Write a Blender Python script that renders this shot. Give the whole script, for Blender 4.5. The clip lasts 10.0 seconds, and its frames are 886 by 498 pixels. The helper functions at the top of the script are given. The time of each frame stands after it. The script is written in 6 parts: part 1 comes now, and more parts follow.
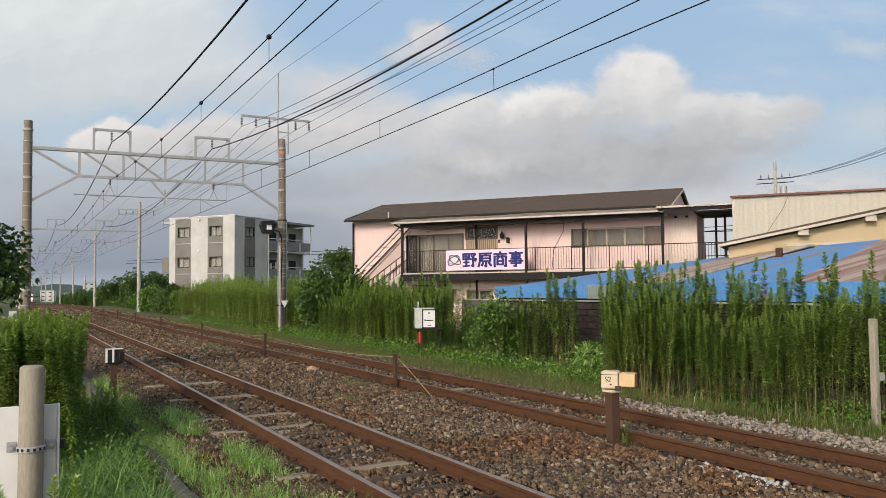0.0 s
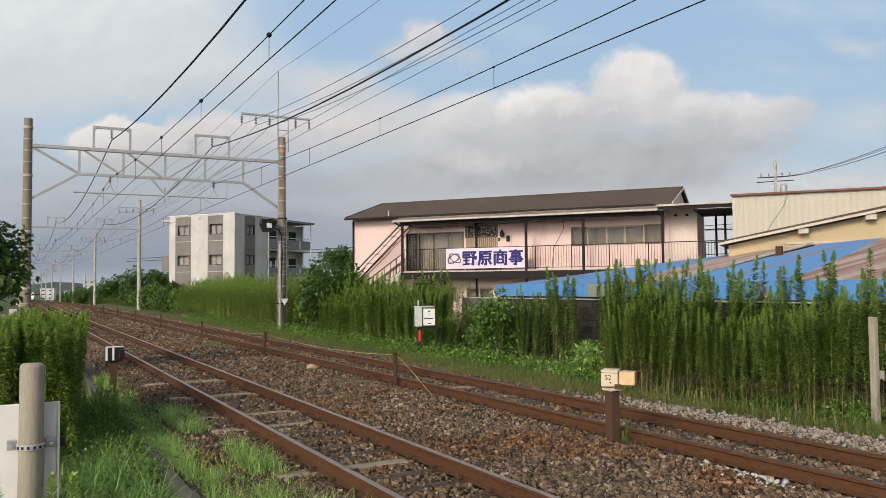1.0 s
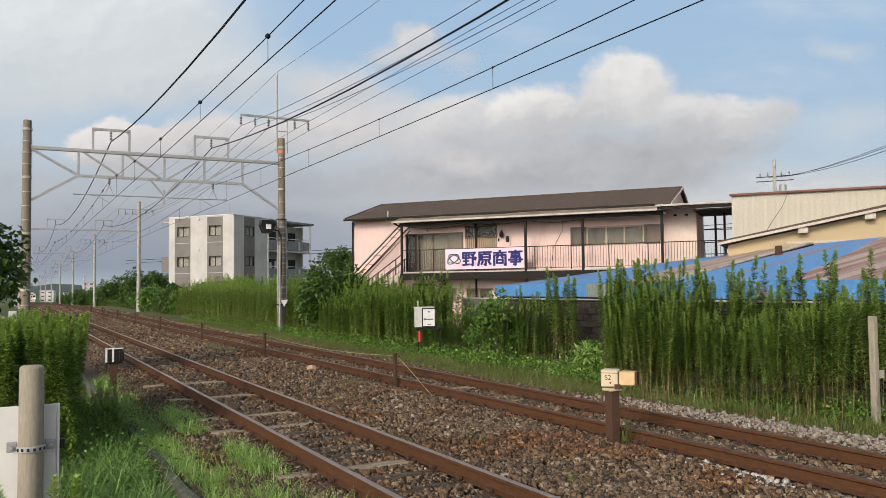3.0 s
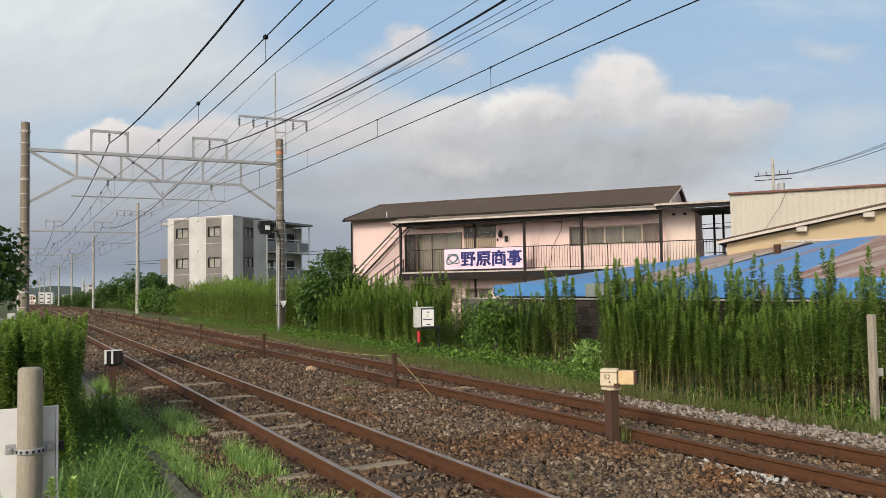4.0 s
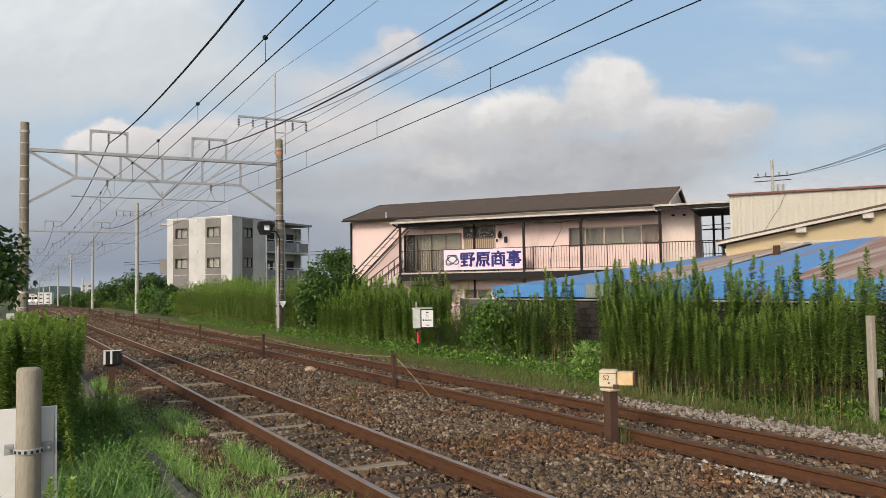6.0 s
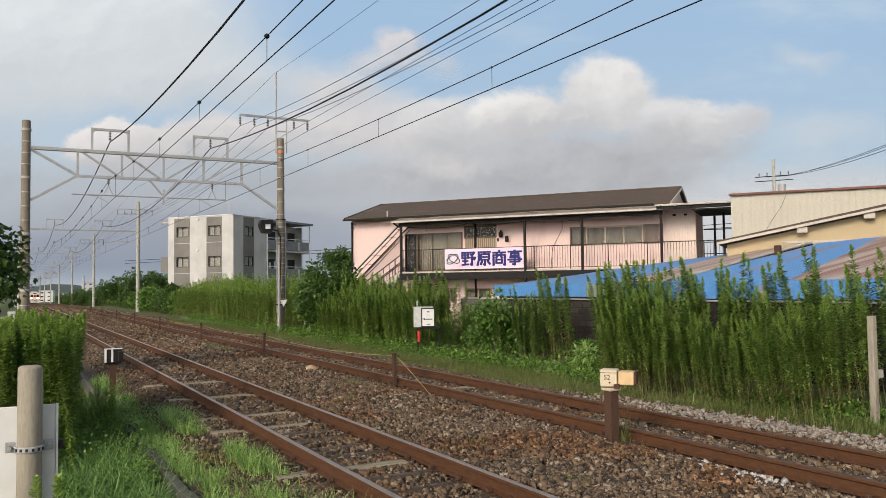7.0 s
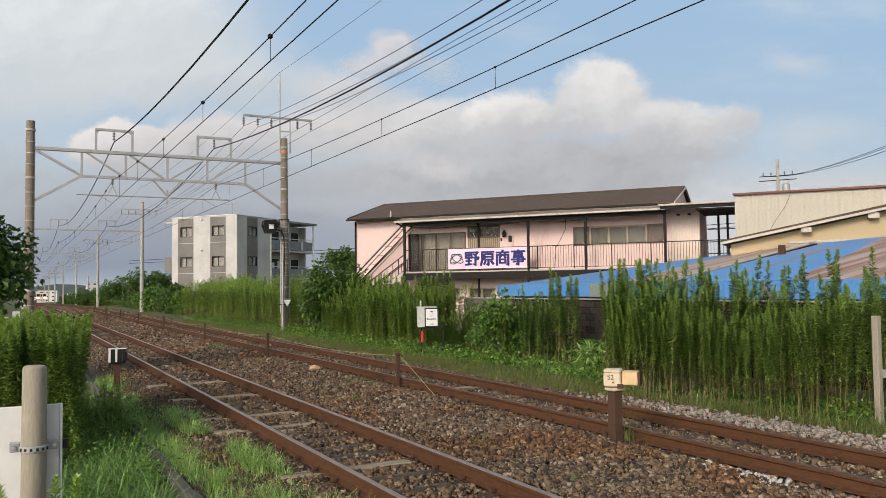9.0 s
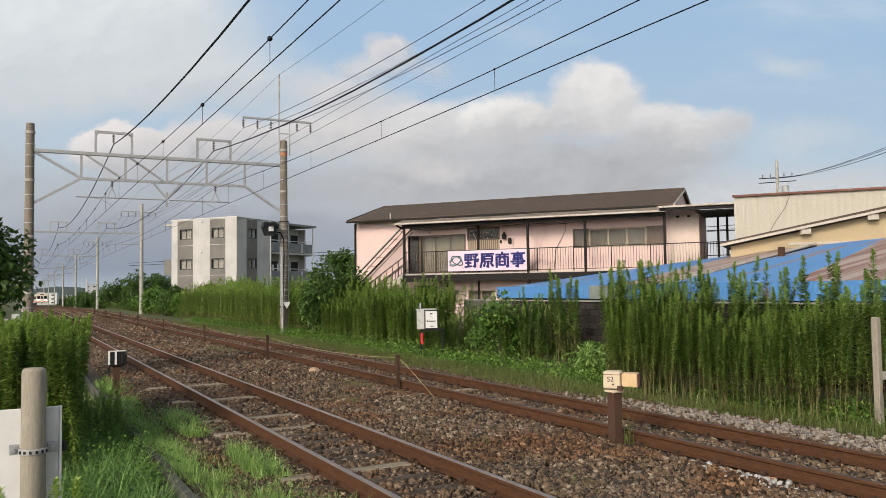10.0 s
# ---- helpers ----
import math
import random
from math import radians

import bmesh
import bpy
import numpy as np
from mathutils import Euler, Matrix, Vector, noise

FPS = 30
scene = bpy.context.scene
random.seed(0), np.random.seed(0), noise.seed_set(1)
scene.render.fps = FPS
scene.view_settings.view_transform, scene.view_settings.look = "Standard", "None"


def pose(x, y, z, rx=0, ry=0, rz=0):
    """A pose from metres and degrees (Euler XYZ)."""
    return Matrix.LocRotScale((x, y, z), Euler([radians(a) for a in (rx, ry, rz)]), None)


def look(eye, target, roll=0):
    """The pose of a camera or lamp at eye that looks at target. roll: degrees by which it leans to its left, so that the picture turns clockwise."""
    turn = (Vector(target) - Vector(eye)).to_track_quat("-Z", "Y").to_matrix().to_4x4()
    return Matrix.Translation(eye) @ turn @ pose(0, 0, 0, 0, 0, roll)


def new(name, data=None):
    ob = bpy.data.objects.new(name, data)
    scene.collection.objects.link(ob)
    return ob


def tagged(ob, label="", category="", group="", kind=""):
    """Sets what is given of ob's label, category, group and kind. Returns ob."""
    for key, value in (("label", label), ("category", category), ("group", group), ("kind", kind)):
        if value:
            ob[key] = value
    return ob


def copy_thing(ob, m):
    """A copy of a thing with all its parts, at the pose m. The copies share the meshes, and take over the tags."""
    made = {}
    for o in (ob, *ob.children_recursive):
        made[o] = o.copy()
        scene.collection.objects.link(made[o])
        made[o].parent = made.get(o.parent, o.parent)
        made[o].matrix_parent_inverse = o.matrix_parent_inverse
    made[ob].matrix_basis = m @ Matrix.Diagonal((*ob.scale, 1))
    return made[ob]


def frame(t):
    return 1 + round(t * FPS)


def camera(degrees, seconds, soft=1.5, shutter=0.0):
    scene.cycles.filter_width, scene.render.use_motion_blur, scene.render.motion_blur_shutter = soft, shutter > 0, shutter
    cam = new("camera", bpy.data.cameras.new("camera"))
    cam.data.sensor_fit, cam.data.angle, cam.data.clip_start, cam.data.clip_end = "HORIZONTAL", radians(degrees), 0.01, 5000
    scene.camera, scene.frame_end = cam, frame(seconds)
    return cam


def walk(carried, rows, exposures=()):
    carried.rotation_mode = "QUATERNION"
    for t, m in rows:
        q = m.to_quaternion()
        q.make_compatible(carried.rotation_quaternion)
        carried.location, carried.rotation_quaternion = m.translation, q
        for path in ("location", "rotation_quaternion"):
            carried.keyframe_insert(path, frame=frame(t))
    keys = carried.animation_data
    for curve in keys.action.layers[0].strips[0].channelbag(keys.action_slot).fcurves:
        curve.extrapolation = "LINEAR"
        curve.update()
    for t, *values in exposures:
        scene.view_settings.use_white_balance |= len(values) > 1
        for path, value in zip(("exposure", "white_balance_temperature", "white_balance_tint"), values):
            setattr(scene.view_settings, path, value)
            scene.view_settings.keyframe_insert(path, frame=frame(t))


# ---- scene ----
cam = camera(57.6, 10.0, soft=0.55)
EYE_Z = 1.775


def aim(yaw, pitch, roll, drift):
    """Camera pose: compass yaw from the line of the track, pitch, roll in degrees; drift to the right in cm."""
    y, p = radians(yaw), radians(pitch)
    eye = Vector((math.cos(y), -math.sin(y), 0)) * drift * 0.01 + Vector((0, 0, EYE_Z))
    return look(eye, eye + Vector((math.sin(y) * math.cos(p), math.cos(y) * math.cos(p), math.sin(p))), roll)


walk(cam, [
    (0, aim(28.240, 2.805, -0.543, 0)),
    (0.5, aim(28.239, 2.743, -0.543, 0)),
    (1, aim(28.236, 2.677, -0.508, 0)),
    (1.5, aim(28.194, 2.643, -0.404, 0)),
    (2, aim(28.219, 2.645, -0.439, 0.1)),
    (2.5, aim(28.235, 2.682, -0.546, 0.1)),
    (4, aim(28.340, 2.732, -0.961, 0.5)),
    (4.5, aim(28.341, 2.703, -1.012, 0.8)),
    (5, aim(28.352, 2.727, -1.001, 0.8)),
    (5.5, aim(28.380, 2.768, -0.957, 0.8)),
    (7, aim(28.311, 2.716, -0.736, 0.5)),
    (7.5, aim(28.244, 2.632, -0.712, 0.6)),
    (8, aim(28.181, 2.606, -0.694, 0.8)),
    (8.5, aim(28.113, 2.622, -0.715, 0.6)),
    (9, aim(28.067, 2.711, -0.752, 0.55)),
    (9.5, aim(28.078, 2.805, -0.739, 0.5)),
    (10, aim(28.094, 2.858, -0.801, 0.6)),
], exposures=[(0, 0.3), (10, 0.3)])

# ---- world and sun ----
SUN_AZ = 237.0    # compass degrees from the line of the track, clockwise
SUN_EL = 26.0
world = bpy.data.worlds.new("World")
scene.world = world
world.use_nodes = True
wn = world.node_tree
sky = wn.nodes.new("ShaderNodeTexSky")
sky.sky_type, sky.sun_disc = "NISHITA", False
sky.sun_elevation, sky.sun_rotation = radians(SUN_EL), radians(SUN_AZ)
sky.air_density, sky.dust_density, sky.ozone_density = 1.0, 2.0, 1.0
wn.nodes["Background"].inputs[1].default_value = 0.145
# broken cloud all round takes most of the blue out of the sky's light
soft_sky = wn.nodes.new("ShaderNodeHueSaturation")
soft_sky.inputs["Saturation"].default_value = 0.35
wn.links.new(sky.outputs[0], soft_sky.inputs["Color"])
wn.links.new(soft_sky.outputs[0], wn.nodes["Background"].inputs[0])
sun_data = bpy.data.lights.new("sun", "SUN")
sun_data.energy, sun_data.angle, sun_data.color = 2.2, radians(15.0), (1.0, 0.85, 0.68)
sun = new("sun", sun_data)
_a, _e = radians(SUN_AZ), radians(SUN_EL)
sun.matrix_world = look(Vector((math.sin(_a) * math.cos(_e), math.cos(_a) * math.cos(_e), math.sin(_e))) * 100, (0, 0, 0))


# ---- materials ----
class Nodes:
    """A small helper to wire node materials."""

    def __init__(self, name):
        self.mat = bpy.data.materials.new(name)
        self.mat.use_nodes = True
        self.t = self.mat.node_tree
        self.b = self.t.nodes["Principled BSDF"]
        self.out = self.t.nodes["Material Output"]

    def add(self, kind, **kw):
        n = self.t.nodes.new(kind)
        for k, v in kw.items():
            if k in n.inputs:
                n.inputs[k].default_value = v
        return n

    def link(self, a, b):
        self.t.links.new(a, b)

    def coord(self, what="Object"):
        return self.add("ShaderNodeTexCoord").outputs[what]

    def mapped(self, scale, what="Object"):
        m = self.add("ShaderNodeMapping")
        m.inputs["Scale"].default_value = scale
        self.link(self.coord(what), m.inputs["Vector"])
        return m.outputs[0]

    def noise(self, scale, detail=4.0, vec=None, rough=0.6):
        n = self.add("ShaderNodeTexNoise", Scale=scale, Detail=detail, Roughness=rough)
        self.link(vec if vec is not None else self.coord(), n.inputs["Vector"])
        return n.outputs["Fac"]

    def math(self, op, a, b=0.0, clamp=False):
        n = self.t.nodes.new("ShaderNodeMath")
        n.operation, n.use_clamp = op, clamp
        for i, v in enumerate((a, b)):
            if isinstance(v, (int, float)):
                n.inputs[i].default_value = v
            else:
                self.link(v, n.inputs[i])
        return n.outputs[0]

    def smooth(self, v, lo, hi):
        n = self.t.nodes.new("ShaderNodeMapRange")
        n.interpolation_type = "SMOOTHSTEP"
        self.link(v, n.inputs[0])
        n.inputs[1].default_value, n.inputs[2].default_value = lo, hi
        return n.outputs[0]

    def mix(self, fac, a, b, mode="MIX"):
        n = self.t.nodes.new("ShaderNodeMix")
        n.data_type, n.blend_type = "RGBA", mode
        for sock, v in ((n.inputs[0], fac), (n.inputs[6], a), (n.inputs[7], b)):
            if isinstance(v, (int, float)):
                sock.default_value = v
            elif isinstance(v, tuple):
                sock.default_value = (*v, 1)
            else:
                self.link(v, sock)
        return n.outputs[2]

    def bump(self, height, strength=0.4, dist=0.01):
        n = self.add("ShaderNodeBump", Strength=strength, Distance=dist)
        self.link(height, n.inputs["Height"])
        self.link(n.outputs[0], self.b.inputs["Normal"])

    def random(self):
        return self.add("ShaderNodeObjectInfo").outputs["Random"]

    def island(self):
        return self.add("ShaderNodeNewGeometry").outputs["Random Per Island"]


def surface(name, a, b, stain=None, rough=0.8, metal=0.0, grain=30.0, patch=1.5, bump=0.3, dist=0.004, stretch=(1, 1, 1), stain_at=(0.55, 0.75), spread=0.0, gloss=0.2):
    """A material of two tones in a fine grain, with stains at a larger scale."""
    m = Nodes(name)
    v = m.mapped(stretch)
    g = m.noise(grain, 5.0, v)
    p = m.noise(patch, 4.0, v)
    col = m.mix(m.smooth(g, 0.3, 0.7), a, b)
    if stain:
        col = m.mix(m.smooth(p, *stain_at), col, stain)
    else:
        col = m.mix(m.smooth(p, 0.3, 0.8), col, tuple(c * 0.8 for c in a))
    if spread:
        k = m.math("ADD", m.math("MULTIPLY", m.random(), spread), 1 - spread / 2)
        col = m.mix(1.0, col, m.mix(1.0, (1, 1, 1), k, "MULTIPLY"), "MULTIPLY")
    m.link(col, m.b.inputs["Base Color"])
    m.link(m.math("ADD", m.math("MULTIPLY", g, 0.2), rough - 0.1, True), m.b.inputs["Roughness"])
    m.b.inputs["Metallic"].default_value = metal
    m.b.inputs["Specular IOR Level"].default_value = gloss
    m.bump(g, bump, dist)
    return m.mat


def leaf_material(name, dark, light, tip=None, rough=0.55):
    """Foliage, each leaf a little different, with some light passing through."""
    m = Nodes(name)
    r = m.island()
    col = m.mix(r, dark, light)
    if tip:
        col = m.mix(m.smooth(r, 0.93, 1.0), col, tip)
    col = m.mix(m.smooth(m.noise(0.9, 2.0), 0.35, 0.7), col, m.mix(1.0, col, (0.80, 0.86, 0.72), "MULTIPLY"))
    m.link(col, m.b.inputs["Base Color"])
    m.b.inputs["Roughness"].default_value = rough
    m.b.inputs["Specular IOR Level"].default_value = 0.25
    tr = m.add("ShaderNodeBsdfTranslucent")
    m.link(col, tr.inputs["Color"])
    mx = m.add("ShaderNodeMixShader", Fac=0.32)
    m.link(m.b.outputs[0], mx.inputs[1])
    m.link(tr.outputs[0], mx.inputs[2])
    m.link(mx.outputs[0], m.out.inputs["Surface"])
    return m.mat


def glow(name, color, strength):
    m = Nodes(name)
    m.b.inputs["Base Color"].default_value = (*color, 1)
    m.b.inputs["Emission Color"].default_value = (*color, 1)
    m.b.inputs["Emission Strength"].default_value = strength
    return m.mat


def ribbed(name, a, b, stain, per_metre, axis=0, rough=0.5, metal=0.0, stain_at=(0.55, 0.7), streak=(0.4, 6, 6), depth=0.01):
    """Corrugated or ribbed sheet with streaks of rust."""
    m = Nodes(name)
    sep = m.add("ShaderNodeSeparateXYZ")
    m.link(m.coord(), sep.inputs[0])
    wave = m.math("SINE", m.math("MULTIPLY", sep.outputs[axis], per_metre * 2 * math.pi))
    v = m.mapped(streak)
    p = m.noise(0.6, 6.0, v)
    col = m.mix(m.smooth(m.noise(14, 4), 0.3, 0.7), a, b)
    col = m.mix(m.smooth(p, *stain_at), col, stain)
    m.link(col, m.b.inputs["Base Color"])
    m.b.inputs["Roughness"].default_value = rough
    m.b.inputs["Metallic"].default_value = metal
    m.bump(wave, 0.8, depth)
    return m.mat


SOIL = surface("soil", (0.085, 0.072, 0.045), (0.13, 0.115, 0.07), (0.075, 0.11, 0.032), 0.95, grain=22, patch=0.6, bump=0.8, dist=0.03, stain_at=(0.40, 0.58))
# bed toned darker than its stones: the shade in their gaps is painted
BALLAST = surface("ballast bed", (0.034, 0.025, 0.018), (0.090, 0.067, 0.048), (0.07, 0.045, 0.029), 0.95, grain=26, patch=0.7, bump=1.0, dist=0.04)
CONCRETE = surface("concrete", (0.30, 0.29, 0.26), (0.40, 0.385, 0.35), (0.17, 0.165, 0.14), 0.9, grain=45, patch=2.2)
POLE = surface("spun concrete", (0.165, 0.140, 0.112), (0.215, 0.186, 0.15), (0.125, 0.105, 0.085), 0.9, grain=30, patch=1.2, stretch=(1, 1, 0.3))
CONCRETE_OLD = surface("mossy old concrete", (0.115, 0.112, 0.095), (0.17, 0.165, 0.145), (0.07, 0.072, 0.05), 0.95, grain=30, patch=2.5, bump=0.6, dist=0.008)
POST_CONCRETE = surface("stained post concrete", (0.235, 0.21, 0.165), (0.30, 0.27, 0.22), (0.12, 0.10, 0.072), 0.9, grain=60, patch=5, stretch=(1.5, 1.5, 0.25), stain_at=(0.5, 0.72))
GALV = surface("galvanised steel", (0.30, 0.305, 0.31), (0.41, 0.415, 0.42), (0.22, 0.215, 0.21), 0.55, 0.35, grain=25, patch=1.8)
STEEL_DARK = surface("dark painted steel", (0.010, 0.009, 0.009), (0.018, 0.015, 0.014), (0.04, 0.024, 0.016), 0.7, grain=30, patch=1.5, stain_at=(0.62, 0.8))
RUST = surface("rusted steel", (0.052, 0.029, 0.020), (0.080, 0.044, 0.029), (0.033, 0.021, 0.016), 0.85, grain=60, patch=3.0)
RAIL_WEB = surface("rail side rust", (0.060, 0.026, 0.012), (0.092, 0.042, 0.020), (0.034, 0.018, 0.011), 0.85, grain=50, patch=2.0, stretch=(1, 0.3, 1))
RAIL_TOP = surface("rail head steel", (0.24, 0.185, 0.15), (0.32, 0.26, 0.22), (0.19, 0.13, 0.095), 0.45, 0.55, grain=40, patch=2.0, stretch=(1, 0.1, 1), bump=0.05)
RAIL_TOP2 = surface("rail head browned", (0.095, 0.056, 0.037), (0.125, 0.076, 0.05), (0.08, 0.046, 0.03), 0.55, 0.4, grain=40, patch=2.0, stretch=(1, 0.1, 1), bump=0.05)
SLEEPER = surface("tarred timber", (0.050, 0.037, 0.027), (0.088, 0.067, 0.050), (0.12, 0.098, 0.075), 0.95, grain=14, patch=2.5, stretch=(0.25, 3, 3), bump=0.7, dist=0.01, spread=0.5)
SLEEPER_PALE = surface("weathered timber", (0.20, 0.165, 0.115), (0.29, 0.25, 0.185), (0.11, 0.088, 0.064), 0.95, grain=14, patch=2.5, stretch=(0.25, 3, 3), bump=0.6, dist=0.01)
WIRE = surface("wire", (0.012, 0.013, 0.016), (0.022, 0.023, 0.026), None, 0.6, 0.4, bump=0.0)
PORCELAIN = surface("brown porcelain", (0.10, 0.09, 0.085), (0.16, 0.145, 0.135), None, 0.35, bump=0.05)
WHITE_PAINT = surface("white paint", (0.62, 0.62, 0.61), (0.68, 0.68, 0.67), (0.52, 0.51, 0.485), 0.55, grain=8, patch=1.2, bump=0.05, stain_at=(0.6, 0.85))
BLACK_PAINT = surface("black paint", (0.012, 0.012, 0.013), (0.022, 0.022, 0.022), None, 0.5, bump=0.05)


# ---- building blocks ----
def mesh_of(name, verts, faces, mats):
    me = bpy.data.meshes.new(name)
    me.from_pydata([tuple(v) for v in verts], [], [tuple(f) for f in faces])
    for m in (mats if isinstance(mats, (list, tuple)) else [mats]):
        me.materials.append(m)
    me.update()
    return me


def mesh_fast(name, verts, faces, mat):
    """A mesh from arrays of vertices and of faces that all have the same number of corners."""
    verts, faces = np.asarray(verts, np.float32), np.asarray(faces, np.int32)
    me = bpy.data.meshes.new(name)
    n, k = faces.shape
    me.vertices.add(len(verts))
    me.vertices.foreach_set("co", verts.ravel())
    me.loops.add(n * k)
    me.loops.foreach_set("vertex_index", faces.ravel())
    me.polygons.add(n)
    me.polygons.foreach_set("loop_start", np.arange(0, n * k, k, dtype=np.int32))
    me.polygons.foreach_set("loop_total", np.full(n, k, np.int32))
    me.materials.append(mat)
    me.update(calc_edges=True)
    return me


def empty(name, m=None, label="", category="", group="", kind=""):
    ob = new(name)
    if m is not None:
        ob.matrix_world = m
    return tagged(ob, label, category, group, kind)


def part(name, bm, material, parent=None, label="", smooth=False):
    """Links a bmesh as one mesh object under a thing or a part."""
    me = bpy.data.meshes.new(name)
    if smooth:
        for f in bm.faces:
            f.smooth = True
    bm.to_mesh(me)
    bm.free()
    for m in (material if isinstance(material, (list, tuple)) else [material]):
        me.materials.append(m)
    ob = new(name, me)
    if parent is not None:
        ob.parent = parent
    return tagged(ob, label)


def box(x0, y0, z0, x1, y1, z1, bevel=0.0, bm=None, m=None):
    own = bm is None
    bm = bmesh.new() if own else bm
    r = bmesh.ops.create_cube(bm, size=1)
    bmesh.ops.transform(bm, matrix=Matrix.LocRotScale(((x0 + x1) / 2, (y0 + y1) / 2, (z0 + z1) / 2), None, (abs(x1 - x0), abs(y1 - y0), abs(z1 - z0))), verts=r["verts"])
    if m is not None:
        bmesh.ops.transform(bm, matrix=m, verts=r["verts"])
    if bevel:
        es = list({e for v in r["verts"] for e in v.link_edges})
        bmesh.ops.bevel(bm, geom=es, offset=bevel, segments=1, affect="EDGES")
    return bm


def bar(a, b, w, d=None, bm=None, sides=4, r2=None):
    """A bar from a to b; w its width (4 sides) or its radius (more sides)."""
    bm = bmesh.new() if bm is None else bm
    a, b = Vector(a), Vector(b)
    q = (b - a).to_track_quat("Z", "Y").to_matrix().to_4x4()
    if sides == 4:
        r = bmesh.ops.create_cube(bm, size=1)
        s = Matrix.Diagonal((w, d or w, (b - a).length, 1))
    else:
        r = bmesh.ops.create_cone(bm, cap_ends=True, segments=sides, radius1=w, radius2=w if r2 is None else r2, depth=(b - a).length)
        s = Matrix.Identity(4)
    bmesh.ops.transform(bm, matrix=Matrix.Translation((a + b) / 2) @ q @ s, verts=r["verts"])
    return bm


def lathe(profile, sides=12, bm=None, at=(0, 0, 0)):
    """Turns (radius, z) pairs round the z axis."""
    bm = bmesh.new() if bm is None else bm
    rings = []
    for r, z in profile:
        rings.append([bm.verts.new((at[0] + r * math.cos(2 * math.pi * i / sides), at[1] + r * math.sin(2 * math.pi * i / sides), at[2] + z)) for i in range(sides)])
    for p, q in zip(rings, rings[1:]):
        for i in range(sides):
            bm.faces.new((p[i], p[(i + 1) % sides], q[(i + 1) % sides], q[i]))
    bm.faces.new(rings[0][::-1])
    bm.faces.new(rings[-1])
    return bm


def prism(poly, axis, lo, hi, bm=None):
    """Extrudes a polygon of (a, b) pairs along an axis: 'x' (a=y, b=z), 'y' (a=x, b=z) or 'z' (a=x, b=y)."""
    bm = bmesh.new() if bm is None else bm
    put = {"x": lambda p, t: (t, p[0], p[1]), "y": lambda p, t: (p[0], t, p[1]), "z": lambda p, t: (p[0], p[1], t)}[axis]
    u = [bm.verts.new(put(p, lo)) for p in poly]
    v = [bm.verts.new(put(p, hi)) for p in poly]
    n = len(poly)
    for i in range(n):
        bm.faces.new((u[i], u[(i + 1) % n], v[(i + 1) % n], v[i]))
    bm.faces.new(u[::-1])
    bm.faces.new(v)
    bmesh.ops.recalc_face_normals(bm, faces=bm.faces[:])
    return bm


def tube(points, r, sides=5):
    """A wire through points, as one mesh."""
    pts = [Vector(p) for p in points]
    V, F = [], []
    for i, p in enumerate(pts):
        t = (pts[min(i + 1, len(pts) - 1)] - pts[max(i - 1, 0)]).normalized()
        q = t.to_track_quat("Z", "Y")
        for k in range(sides):
            a = 2 * math.pi * k / sides
            V.append(p + q @ Vector((r * math.cos(a), r * math.sin(a), 0)))
    for i in range(len(pts) - 1):
        for k in range(sides):
            F.append((i * sides + k, i * sides + (k + 1) % sides, (i + 1) * sides + (k + 1) % sides, (i + 1) * sides + k))
    return V, F


def wire_part(name, points, r, parent=None, label="", mat=None):
    V, F = tube(points, r)
    ob = new(name, mesh_of(name, V, F, mat or WIRE))
    if parent is not None:
        ob.parent = parent
    return tagged(ob, label)


def wall_with_holes(w, h, thick, holes, x0=0.0, z0=0.0, y0=0.0):
    """A wall in the local x-z plane, thick towards +y, with holes (x0, z0, x1, z1) cut through it."""
    xs = sorted({x0, x0 + w, *[v for a in holes for v in (a[0], a[2])]})
    zs = sorted({z0, z0 + h, *[v for a in holes for v in (a[1], a[3])]})
    bm = bmesh.new()
    for i in range(len(xs) - 1):
        for k in range(len(zs) - 1):
            cx, cz = (xs[i] + xs[i + 1]) / 2, (zs[k] + zs[k + 1]) / 2
            if any(a[0] < cx < a[2] and a[1] < cz < a[3] for a in holes):
                continue
            box(xs[i], y0, zs[k], xs[i + 1], y0 + thick, zs[k + 1], bm=bm)
    bmesh.ops.remove_doubles(bm, verts=bm.verts[:], dist=0.0005)
    seen = {}
    for f in bm.faces:
        c = f.calc_center_median()
        seen.setdefault((round(c.x, 3), round(c.y, 3), round(c.z, 3)), []).append(f)
    bmesh.ops.delete(bm, geom=[f for fs in seen.values() if len(fs) > 1 for f in fs], context="FACES")
    return bm


# ---- heights of the land ----
TRACKS = (3.50, 7.40)     # centre lines; the rail tops are at z = 0


def dip(y):
    """The line falls away gently in the distance."""
    t = min(1.0, max(0.0, (y - 80.0) / 340.0))
    return -2.6 * t * t * (3 - 2 * t)


def ballast_z(x):
    """Top of the ballast across the line."""
    if x < 1.85:
        return -0.34
    if x < 2.35:
        return -0.34 + 0.16 * (x - 1.85) / 0.5
    if x < 8.6:
        return -0.18
    if x < 10.6:
        return -0.18 - 0.22 * (x - 8.6) / 2.0
    return -0.40


def land_z(x, y):
    """The ground beside the line: lower behind the kerb of the drain, flat beyond the far shoulder."""
    if x < 1.55:
        z = -0.72 + 0.10 * noise.noise((x * 0.5, y * 0.4, 3.1)) + 0.25 * min(1, max(0, (0.4 - x) / 1.5))
    elif x < 1.75:
        z = -0.72
    elif x < 2.0:
        z = -0.40
    elif x < 10.4:
        z = -0.55
    else:
        z = -0.42 + 0.05 * noise.noise((x * 0.6, y * 0.5, 1.7))
    return z


